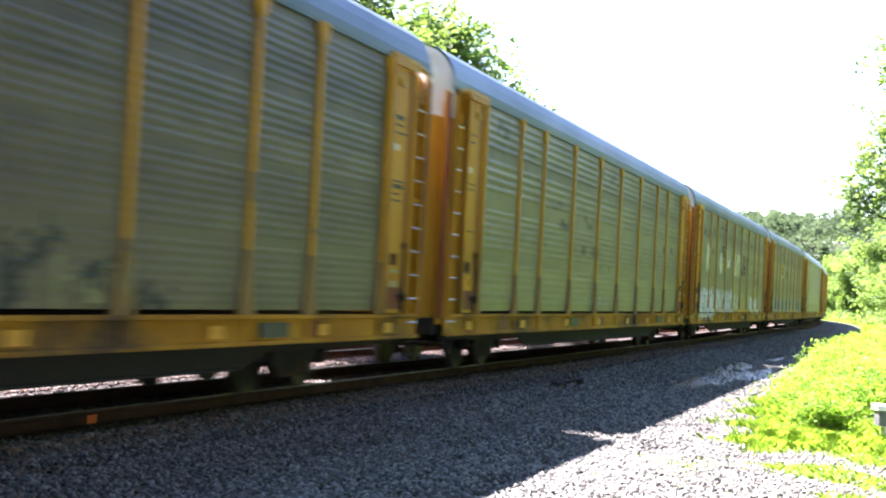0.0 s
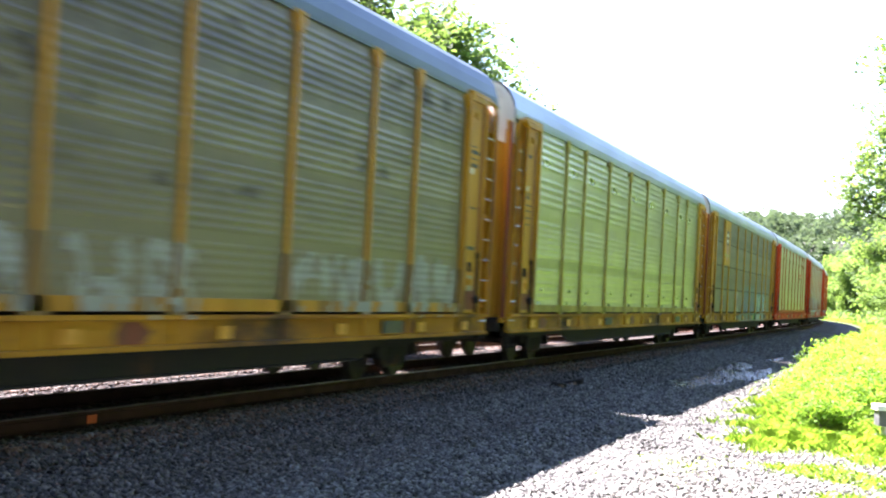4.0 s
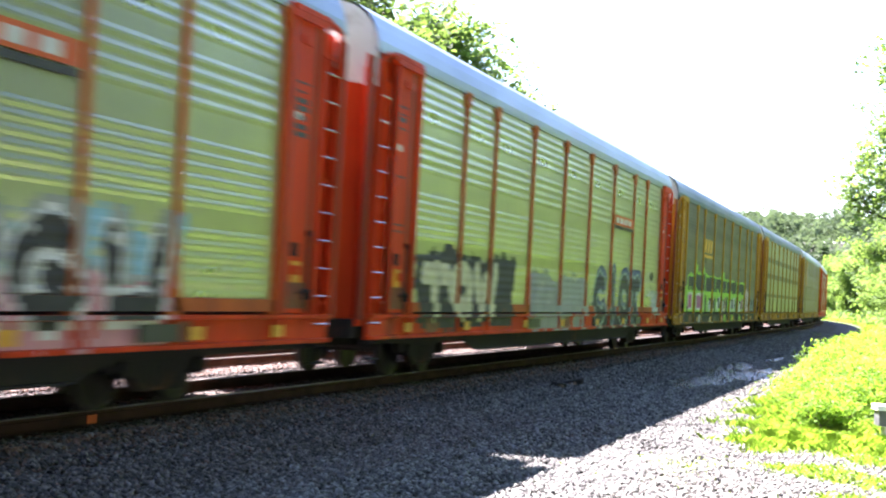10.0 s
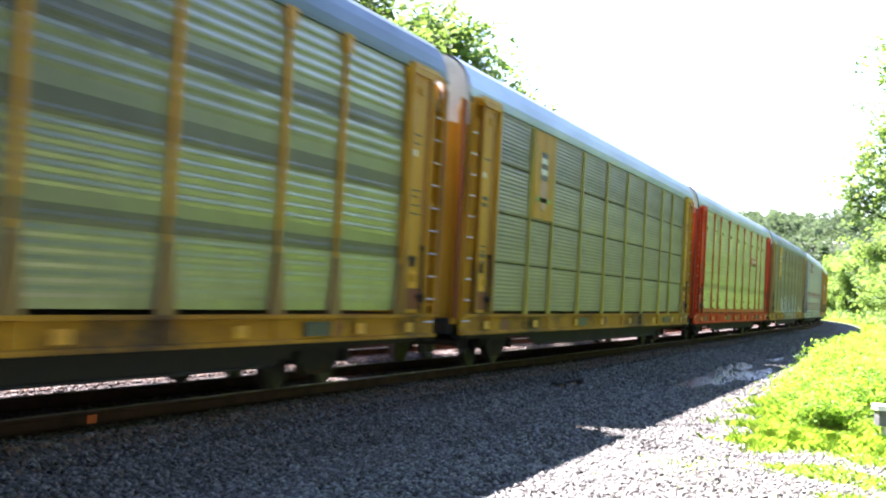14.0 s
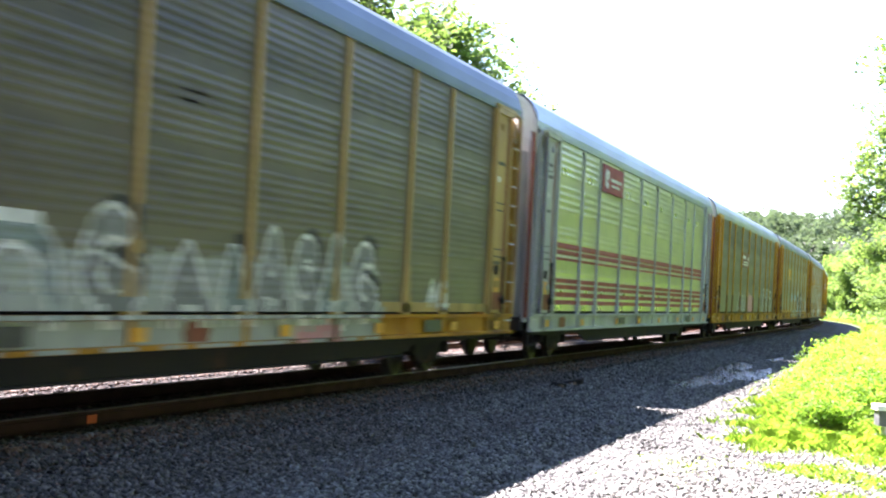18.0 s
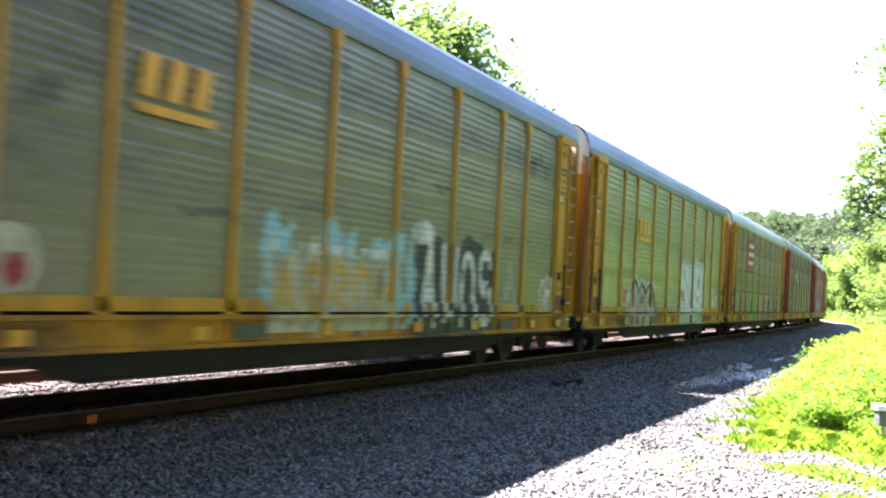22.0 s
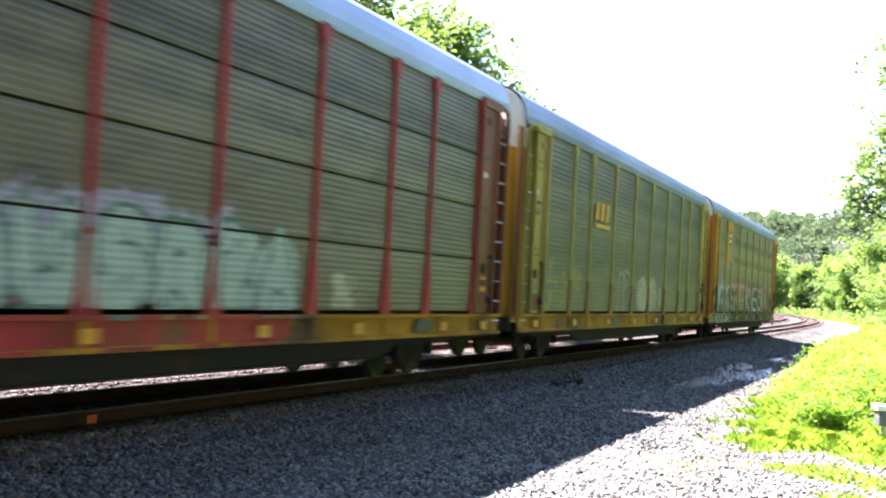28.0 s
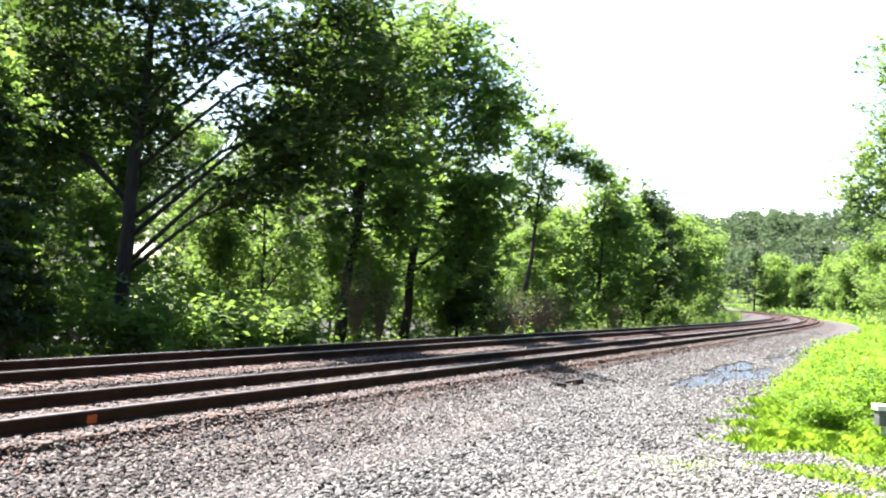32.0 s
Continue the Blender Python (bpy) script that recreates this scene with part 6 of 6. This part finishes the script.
def decorate():
    c = CARS
    smear(c[0], "fine", 1, 2.2, 3.1, 1.14, 2.0, DEEP, 0.6)
    graffiti(c[0], "fine", 2, 3.0, 4.6, 1.15, 1.72, 3, GALV["grey"], None, 0.08, worn_cut=0.0)
    smear(c[0], "fine", 3, 3.6, 5.6, 1.14, 1.7, DEEP, 0.8)
    graffiti(c[1], "wide", 3, -3.0, 0.5, 1.2, 1.5, 4, STEELGREY, None, 0.03)
    for k, (a, b, z0, z1, n) in enumerate(((-10.3, -9.35, 2.68, 3.75, 1), (-6.35, -5.2, 2.68, 3.7, 1), (-4.0, -2.5, 3.0, 3.78, 1), (-1.15, 1.1, 2.7, 3.72, 2))):
        graffiti(c[2], "fine", 10 + k, a, b, z0, z1, n, IVORY, None, 0.2, worn_cut=-0.75)
    graffiti(c[2], "fine", 12, 1.7, 4.4, 2.75, 3.85, 3, CHARCOAL, None, 0.12)
    graffiti(c[2], "fine", 15, -5.9, -4.7, 3.4, 3.9, 2, CHARCOAL, None, 0.06)
    smear(c[2], "fine", 116, -11.9, -7.8, 1.0, 1.55, PALE, 0.05)
    graffiti(c[2], "fine", 14, -11.95, -7.7, 0.9, 2.05, 4, PALE, None, 0.34, worn_cut=-0.7)
    graffiti(c[2], "fine", 18, -11.2, -8.6, 1.2, 1.85, 4, CHARCOAL, None, 0.03)
    graffiti(c[2], "fine", 19, -8.5, -7.9, 1.6, 2.1, 1, CHARCOAL, PALE, 0.06)
    graffiti(c[2], "fine", 16, -7.0, -4.3, 1.1, 2.12, 3, PALE, None, 0.2, worn_cut=-0.3)
    graffiti(c[2], "fine", 17, -4.0, -1.45, 1.1, 2.1, 3, PALE, None, 0.24)
    graffiti(c[2], "fine", 20, -0.9, 1.0, 1.2, 1.9, 2, PALE, None, 0.16, worn_cut=-0.1)
    graffiti(c[2], "fine", 21, 5.5, 9.7, 1.0, 1.9, 3, PALE, None, 0.3)
    graffiti(c[2], "fine", 22, 10.6, 11.9, 1.15, 2.15, 1, CREAM, None, 0.16)
    b = board(c[3], -7.25, -4.45, 3.2, 3.95, BOARD_TAN, "yellow sign board with a dark mark", 0.06)
    for k in range(2):
        a = -6.45 + k * 0.75
        ring = [(a + 0.3 + 0.3 * math.cos(j * math.pi / 8), 3.57 + 0.23 * math.sin(j * math.pi / 8)) for j in range(16)]
        part("sign_disc", Shape().along_x(ring, 0.06, 0.066), BLACK, b)
        bar(b, a + 0.12, a + 0.5, 3.5, 3.64, BOARD_TAN, 0.066)
    for k, (a, d, n, z) in enumerate(((-11.6, -9.25, 2, 1.98), (-8.9, -7.7, 1, 1.98), (-7.35, -4.65, 2, 1.95), (-4.0, -1.6, 2, 1.95), (-0.9, 1.9, 2, 1.9), (4.5, 12.0, 5, 2.0))):
        graffiti(c[3], "fine", 30 + k, a, d, 1.08, z, n, STEELGREY, None, 0.22, worn_cut=-0.25)
    shield(c[5], EDGES[1] + 0.1, EDGES[2] - 0.1, 3.1, 4.95)
    smear(c[5], "rows", 140, -4.0, -1.2, 1.12, 2.0, STEELGREY, 0.75)
    smear(c[5], "rows", 141, -2.9, 8.8, 0.7, 1.1, FADED, 0.05)
    smear(c[5], "rows", 143, 5.2, 8.8, 0.72, 1.1, MINT, 0.3, "", 0.007)
    smear(c[5], "rows", 142, 3.2, 4.6, 0.72, 1.2, GREENSPRAY, 0.2, "", 0.007)
    graffiti(c[5], "rows", 40, -1.5, 3.9, 0.95, 2.4, 4, FADED, TEAL, 0.25, None, worn_cut=-0.25)
    graffiti(c[5], "rows", 43, -1.2, 3.6, 1.15, 1.95, 4, LILAC, None, 0.1, worn_cut=-0.1)
    graffiti(c[5], "rows", 41, 4.8, 9.3, 1.1, 2.08, 6, MINT, TEAL, 0.17, FADED, worn_cut=-0.15)
    for k in (6, 7, 8, 12):
        slogan_plate(c[k], EDGES[6] + 0.15, EDGES[7] - 0.2, 3.36, 3.72)
    smear(c[7], "wide", 151, -11.0, -8.9, 1.3, 2.0, LILAC, 0.55)
    smear(c[7], "wide", 152, -9.2, -4.5, 1.7, 2.3, LILAC, 0.1)
    graffiti(c[7], "wide", 53, -9.4, -4.4, 0.85, 2.1, 3, CREAM, LILAC, 0.36, worn_cut=-0.7)
    smear(c[7], "wide", 50, -4.2, -1.2, 1.0, 2.32, SKYBLUE, 0.05)
    smear(c[7], "wide", 51, -2.5, -0.5, 0.75, 2.15, STEELGREY, 0.3, "", 0.007)
    graffiti(c[7], "wide", 54, -3.6, -0.4, 1.0, 2.2, 3, LILAC, None, 0.1)
    smear(c[7], "wide", 153, -0.9, 1.6, 1.15, 2.0, MINT, 0.55)
    smear(c[7], "wide", 154, 2.2, 9.4, 1.5, 2.1, SKYBLUE, 0.3)
    smear(c[7], "wide", 155, 2.6, 9.2, 0.75, 1.4, PINK, 0.0, "", 0.005)
    graffiti(c[7], "wide", 52, 2.8, 9.2, 0.95, 2.08, 4, CHARCOAL, PALE, 0.19, shade=STEELGREY)
    smear(c[8], "wide", 156, -11.7, -5.5, 0.85, 2.15, CHARCOAL, -0.1, "charcoal sprayed background")
    graffiti(c[8], "wide", 54, -11.4, -6.8, 1.0, 2.08, 3, IVORY, CHARCOAL, 0.26, None, "pale sprayed letters on charcoal", "TOW", worn_cut=-0.8)
    smear(c[8], "wide", 157, -4.2, 1.6, 0.72, 1.95, STEELGREY, 0.0, "grey paint rolled over older lettering")
    smear(c[8], "wide", 158, 2.3, 9.0, 0.72, 1.1, CHARCOAL, -0.2)
    graffiti(c[8], "wide", 55, 2.2, 8.9, 0.75, 2.25, 4, DEEP, MINT, 0.25, None, "dark sprayed letters edged in mint", "CIOT", BLUE, -0.9)
    for a, d in ((-0.2, 0.05), (0.8, 1.0)):
        smear(c[8], "wide", int(159 + a), a, d, 0.75, 1.2, ORANGE, -0.2, "bare orange paint", 0.009)
    blob(c[8], "wide", 10.35, 1.95, 0.45, 0.4, PALE, 3, 0.006, 0.72)
    blob(c[8], "wide", 10.75, 2.2, 0.35, 0.13, CHARCOAL, 4)
    graffiti(c[8], "wide", 161, 10.9, 12.3, 1.05, 1.75, 2, PALE, MINT, 0.12)
    lime_piece(c[9])
    block_mark(c[9], -7.2, -4.9, 3.2, 3.9, LAMPGOLD)
    shield(c[11], EDGES[1] + 0.1, EDGES[2] - 0.1, 3.1, 4.95)
    shield(c[13], EDGES[1] + 0.05, EDGES[2] - 0.05, 3.22, 4.98)
    graffiti(c[13], "fine", 60, -6.3, -4.7, 1.15, 1.9, 2, LILAC, PALE, 0.12)
    smear(c[13], "fine", 160, -4.4, 6.1, 0.72, 1.75, STEELGREY, 0.0)
    for k, (a, d, top) in enumerate(((-4.45, -2.6, 1.98), (-2.55, -1.15, 2.26), (-0.85, 0.5, 1.92), (0.65, 1.4, 1.95), (1.4, 2.75, 2.16), (2.85, 3.6, 2.12), (3.6, 4.8, 2.16), (4.9, 6.0, 2.16))):
        graffiti(c[13], "fine", 61 + 3 * k, a, d, 0.95, top, 1, ASH if k % 3 else FADED, PALE, 0.15, shade=CHARCOAL if k % 2 else None, worn_cut=-0.6)
    smear(c[13], "fine", 162, 3.0, 4.6, 0.74, 0.98, PINK, 0.2, "", 0.012)
    graffiti(c[13], "fine", 98, 8.3, 9.6, 1.15, 1.72, 2, PALE, None, 0.1)
    b = board(c[14], EDGES[2] + 0.1, EDGES[3] - 0.1, 4.2, 4.9, RED, "dark red sign board with pale lines", 0.06)
    ring = [(-6.9, 4.36), (-6.55, 4.3), (-6.45, 4.42), (-6.7, 4.5), (-6.45, 4.58), (-6.4, 4.74), (-6.75, 4.8), (-6.95, 4.66)]
    part("sign_emblem", Shape().along_x(ring, 0.06, 0.066), PALE, b)
    bar(b, -6.2, -4.75, 4.52, 4.6, PALE, 0.06)
    bar(b, -6.1, -5.0, 4.38, 4.44, PALE, 0.06)
    stripes(c[14], "wide", [(1.30, 1.40), (1.46, 1.58), (1.63, 1.74), (1.79, 1.90), (2.28, 2.38), (2.43, 2.53), (2.58, 2.70)], RED)
    b = board(c[15], EDGES[3] + 0.1, EDGES[4] - 0.1, 3.2, 3.9, BROWN, "maroon sign board with white lines", 0.05)
    for y0, y1, z0, z1 in ((-4.1, -2.0, 3.3, 3.36), (-4.0, -1.9, 3.42, 3.48), (-4.1, -2.9, 3.6, 3.75), (-2.1, -1.9, 3.3, 3.7), (-1.95, -1.65, 3.6, 3.7)):
        bar(b, y0, y1, z0, z1, WHITE, 0.05)
    rings(c[15], "fine", 70, -5.2, -3.9, 1.12, 2.02, 1, PALE, 0.07)
    graffiti(c[15], "fine", 69, -3.7, -1.9, 1.12, 2.0, 2, STEELGREY, None, 0.14, worn_cut=-0.2)
    rings(c[15], "fine", 68, -3.6, -2.0, 1.12, 2.02, 2, PALE, 0.04)
    smear(c[15], "fine", 71, -0.95, 1.2, 1.12, 1.95, PINK, -0.1)
    rings(c[15], "fine", 72, 5.9, 11.2, 1.12, 2.35, 4, PALE, 0.07)
    block_mark(c[16], -6.85, -5.05, 3.2, 3.84, LAMPGOLD)
    blob(c[16], "fine", -8.95, 1.6, 0.5, 0.34, CREAM, 6)
    blob(c[16], "fine", -8.85, 1.5, 0.22, 0.16, RED, 7, 0.009)
    for k, (a, d, top) in enumerate(((-3.5, -2.6, 2.3), (-1.6, -0.2, 2.35), (0.4, 1.8, 2.3), (2.0, 2.5, 2.15))):
        smear(c[16], "fine", 74 + k, a, d, 0.9, top, SKYBLUE, 0.15)
    smear(c[16], "fine", 174, -3.3, 1.5, 0.85, 1.95, CREAM, 0.1, "", 0.007)
    graffiti(c[16], "fine", 75, -3.3, 1.5, 0.95, 1.9, 5, BOARD_TAN, SKYBLUE, 0.12)
    smear(c[16], "fine", 176, -3.3, 1.5, 1.93, 1.99, PALE, -0.6, "white sprayed line", 0.012)
    smear(c[16], "fine", 76, 2.4, 7.3, 0.72, 2.35, CHARCOAL, -0.1, "charcoal sprayed background")
    graffiti(c[16], "fine", 77, 2.6, 7.2, 0.8, 2.3, 4, PALE, None, 0.13, worn_cut=-0.35)
    blob(c[16], "fine", 2.8, 2.42, 0.6, 0.2, PALE, 9)
    graffiti(c[16], "fine", 79, 7.6, 9.0, 1.1, 2.1, 1, STEELGREY, None, 0.2, worn_cut=-0.1)
    graffiti(c[16], "fine", 80, 10.8, 11.9, 1.1, 1.95, 2, PALE, None, 0.09)
    block_mark(c[17], -6.9, -5.1, 3.2, 3.86, LAMPGOLD)
    smear(c[17], "wide", 181, -9.0, -7.9, 1.35, 1.75, BRICK, 0.2)
    smear(c[17], "wide", 182, -3.7, -3.0, 1.3, 1.65, BRICK, 0.45)
    for k, (a, d, top) in enumerate(((-8.4, -7.7, 1.45), (-7.75, -6.3, 2.05), (-6.5, -5.2, 1.95), (-5.3, -3.6, 1.95))):
        blob(c[17], "wide", (a + d) / 2, (0.75 + top) / 2, (d - a) * 0.62, (top - 0.75) * 0.62, PALE, 20 + k, 0.004)
        blob(c[17], "wide", (a + d) / 2, (0.72 + top) / 2, (d - a) * 0.57, (top - 0.75) * 0.56, CHARCOAL, 24 + k, 0.006)
        blob(c[17], "wide", (a + d) / 2 - 0.08, 0.9 + (top - 0.9) * 0.38, (d - a) * 0.46, (top - 0.75) * 0.46, CREAM, 28 + k, 0.009)
        blob(c[17], "wide", (a + d) / 2, 1.5, 0.25, 0.16, (PALE, PINK, RED, CHARCOAL)[k], 32 + k, 0.012)
        blob(c[17], "wide", (a + d) / 2 + 0.1, 1.2, 0.3, 0.12, PINK, 36 + k, 0.012)
    smear(c[17], "wide", 183, -0.9, 0.9, 1.15, 1.9, STEELGREY, 0.6)
    for k, (a, d, top) in enumerate(((1.5, 4.1, 2.95), (4.35, 7.3, 2.98))):
        smear(c[17], "wide", 84 + k, a - 0.1, d + 0.1, 0.72, top + 0.05, BRICK, 0.3)
        smear(c[17], "wide", 80 + k, a, d, 0.72, top, MINT, -0.4, "pale mint sprayed block", 0.007)
        graffiti(c[17], "wide", 86 + k, a + 0.1, d - 0.1, 1.0, top - 0.05, 3, PALE, None, 0.24, worn_cut=-0.5)
    for y, z in ((1.9, 1.75), (2.35, 1.65), (5.8, 2.2), (6.6, 0.95)):
        blob(c[17], "wide", y, z, 0.2, 0.2, BRICK, int(y * 9), 0.012)
    graffiti(c[17], "wide", 82, 9.8, 11.5, 1.3, 2.1, 2, PALE, None, 0.12, worn_cut=-0.2)
    b = board(c[18], EDGES[2] + 0.1, EDGES[3] - 0.1, 3.07, 4.6, RED, "red sign board with worn pale lines", 0.05)
    for k in range(3):
        bar(b, -7.0, -5.0 + 0.2 * (k % 2), 4.2 - 0.4 * k, 4.38 - 0.4 * k, PALE, 0.05)
    for k, (a, d) in enumerate(((-5.3, -4.2), (-4.1, -2.6), (-2.5, -1.1))):
        smear(c[18], "rows", 83 + k, a, d, 0.74, 2.05, GREENSPRAY, 0.1)
    smear(c[18], "rows", 89, -2.5, -1.5, 1.3, 1.75, BRICK, 0.3, "", 0.007)
    smear(c[18], "rows", 84, -0.75, 1.9, 1.12, 2.02, mat("orange_spray_paint", (0.42, 0.2, 0.06), 0.5), 0.1, "", 0.007)
    smear(c[18], "rows", 87, -0.6, 2.2, 0.74, 0.98, TEAL, 0.2, "", 0.007)
    smear(c[18], "rows", 88, 2.8, 5.4, 0.78, 1.7, STEELGREY, 0.2)
    graffiti(c[18], "rows", 85, 2.8, 5.5, 0.76, 1.98, 3, CHARCOAL, PALE, 0.2, worn_cut=-0.6)
    b = board(c[19], EDGES[2] + 0.1, EDGES[3] - 0.1, 3.1, 3.95, BROWN, "maroon sign board with worn pale marks", 0.05)
    bar(b, -6.9, -6.15, 3.36, 3.72, CREAM, 0.05)
    bar(b, -6.0, -5.0, 3.38, 3.62, CREAM, 0.05)
    board(c[20], EDGES[2] + 0.1, EDGES[3] - 0.1, 3.07, 3.98, CRIMSON, "plain crimson panel", 0.05)
    smear(c[20], "rows", 90, -11.7, -9.2, 1.1, 2.0, BRICK, 0.0)
    for k, (y, z) in enumerate(((-11.3, 2.0), (-10.6, 2.15), (-9.6, 2.15), (-8.65, 1.6))):
        blob(c[20], "rows", y, z, 0.16, 0.25, SKYBLUE, 40 + k, 0.009)
    smear(c[20], "rows", 91, -9.7, -8.9, 0.9, 1.7, TEAL, 0.2, "", 0.009)
    graffiti(c[20], "rows", 88, -11.8, -8.5, 1.2, 2.1, 4, LILAC, None, 0.06)
    for a, d in ((-12.0, -8.8), (-4.8, 3.6)):
        smear(c[20], "rows", int(92 + a), a, d, 0.72, 1.14, CRIMSON, -0.4, "red paint sprayed along the sill")
    smear(c[20], "rows", 93, -5.5, 3.9, 1.12, 1.95, MINT, -0.1)
    smear(c[20], "rows", 94, -4.2, 1.7, 1.9, 2.3, LILAC, 0.05)
    graffiti(c[20], "rows", 89, -5.4, 3.9, 1.1, 2.2, 7, MINT, TEAL, 0.2, worn_cut=-0.6)
    graffiti(c[20], "rows", 95, 4.9, 6.0, 1.15, 1.7, 1, CREAM, None, 0.12)
    block_mark(c[21], -6.9, -5.05, 3.25, 3.9, LAMPGOLD)
    for k, (y0, y1, z0, z1) in enumerate(((-12.2, -11.1, 1.75, 2.3), (-10.8, -9.4, 1.14, 1.95), (-9.0, -8.2, 1.65, 2.2), (-11.9, -11.0, 1.14, 1.6))):
        smear(c[21], "fine", 50 + k, y0, y1, z0, z1, mat("dull_olive_spray_paint", (0.3, 0.26, 0.07), 0.6, 0, (0.2, 0.18, 0.06), 3, 40, 0.1, (0.12, 0.11, 0.07), 0.3) if k == 0 else bpy.data.materials["dull_olive_spray_paint"], 0.25, "faded olive sprayed letter")
    rings(c[21], "fine", 91, -3.5, -1.5, 1.12, 2.3, 2, CREAM, 0.06)
    for k, (y, z, ry, rz) in enumerate(((0.4, 1.55, 0.85, 0.52), (2.15, 1.57, 0.75, 0.5), (3.55, 1.6, 0.25, 0.35))):
        if k < 2:
            blob(c[21], "fine", y, z + 0.1, ry, rz, ROSE, 60 + k, 0.004)
        blob(c[21], "fine", y, z, ry, rz, CREAM, 56 + k, 0.007)
    graffiti(c[21], "fine", 97, -0.3, 2.8, 1.15, 1.95, 3, BOARD_TAN, None, 0.03)
    shield(c[22], EDGES[1] + 0.05, EDGES[2] - 0.05, 3.25, 4.98)
    smear(c[22], "fine", 192, -12.9, 12.2, 0.7, 1.35, CHARCOAL, -0.3)
    smear(c[22], "fine", 195, -13.0, -6.9, 0.72, 2.15, SKYBLUE, 0.1)
    smear(c[22], "fine", 197, -10.2, -8.9, 2.1, 2.42, SKYBLUE, 0.2)
    graffiti(c[22], "fine", 93, -12.1, -7.1, 0.78, 2.22, 4, mat("dark_plum_spray_paint", (0.06, 0.04, 0.055), 0.5), PALE, 0.26, worn_cut=-0.7)
    graffiti(c[22], "fine", 193, -12.0, -7.2, 0.8, 1.75, 5, MINT, None, 0.1)
    smear(c[22], "fine", 194, -7.0, -0.6, 0.9, 2.4, PINK, -0.1)
    graffiti(c[22], "fine", 94, -6.9, -0.9, 0.75, 2.3, 5, DEEP, OLIVE, 0.2, worn_cut=-0.7)
    graffiti(c[22], "fine", 99, -6.7, -1.0, 0.8, 1.9, 6, CREAM, OLIVE, 0.09)
    smear(c[22], "fine", 198, -0.4, 7.0, 0.72, 1.9, STEELGREY, -0.2)
    graffiti(c[22], "fine", 95, -0.4, 6.9, 0.72, 2.27, 3, DEEP, PALE, 0.25, RED, "dark sprayed letters edged in white", "NSK", worn_cut=-0.9)
    smear(c[22], "fine", 196, 6.6, 12.3, 0.75, 2.42, PINK, -0.1, "", 0.003)
    graffiti(c[22], "fine", 96, 7.3, 12.2, 0.8, 2.5, 3, DEEP, OLIVE, 0.26, None, "olive sprayed letters on pink", "iOM", worn_cut=-0.8)
    smear(c[22], "fine", 199, -6.5, 12.3, 0.72, 1.05, CHARCOAL, 0.1, "", 0.011)


def weather(i, seed, spots):
    """Soot marks on one side of a car: long low bands and ragged spots; spots is a list of (y0, y1, z0, z1, gaps)."""
    for k, (y0, y1, z0, z1, gaps) in enumerate(spots):
        smear(CARS[i], SPECS[i][1], seed + 7 * k, y0, y1, z0, z1, SOOT, gaps, "soot stain on the panels", 0.0025, 0.5)


def weathering():
    for z in (2.35, 3.25, 4.1):
        smear(CARS[22], "fine", int(400 + 10 * z), -6.0, 12.0, z, z + 0.26, GALV["dark"], 0.0, "darker band across the panels", 0.0025, 0.5)
    for z in (1.96, 2.96, 3.83):
        smear(CARS[10], "wide", int(440 + 10 * z), -12.0, 12.0, z, z + (0.2 if z < 2 else 0.28), BAND, -0.6, "flat darker band across the panels", 0.0025, 0.1)
    r = random.Random(15)
    for i in (0, 1, 2, 3, 9, 13, 15, 16, 18, 19, 20, 21):
        spots = []
        for k in range(9):
            y, z, w = r.uniform(-11.5, 9.5), r.choice((2.2, 2.5, 3.0, 3.15, 3.4, 4.0, 4.2, 4.5)), r.uniform(0.8, 3.2)
            spots.append((y, y + w, z, z + r.uniform(0.08, 0.3), r.uniform(0.45, 0.75)))
        weather(i, 500 + 11 * i, spots)


decorate()
weathering()


# ---- how the train runs ----
def travelled(t):
    return 20.9734 * t - 0.00813 * t * t


def car_pose(i, t):
    """The pose of car i on the curve of the track."""
    mid = FIRST + PITCH * i - travelled(t)
    xa, ya, _ = on_track(mid - TRUCK_Y)
    xb, yb, _ = on_track(mid + TRUCK_Y)
    return pose((xa + xb) / 2, (ya + yb) / 2, 0, 0, 0, -math.degrees(math.atan2(xb - xa, yb - ya)))


def motions():
    for i, car in enumerate(CARS):
        walk(car, [(float(t), car_pose(i, t)) for t in range(0, 33)])
    for i, ws, y in WHEELS:
        seen = [k / 30 for k in range(0, 961) if 4 < FIRST + PITCH * i + y - travelled(k / 30) < 75]
        times = sorted(set([0.0] + seen + [32.0]))
        held = [min(max(t, seen[0]), seen[-1]) if seen else 0.0 for t in times]
        walk(ws, [(t, pose(0, y, WHEEL_R, math.degrees(travelled(h) / WHEEL_R) % 360, 0, 0)) for t, h in zip(times, held)])


motions()
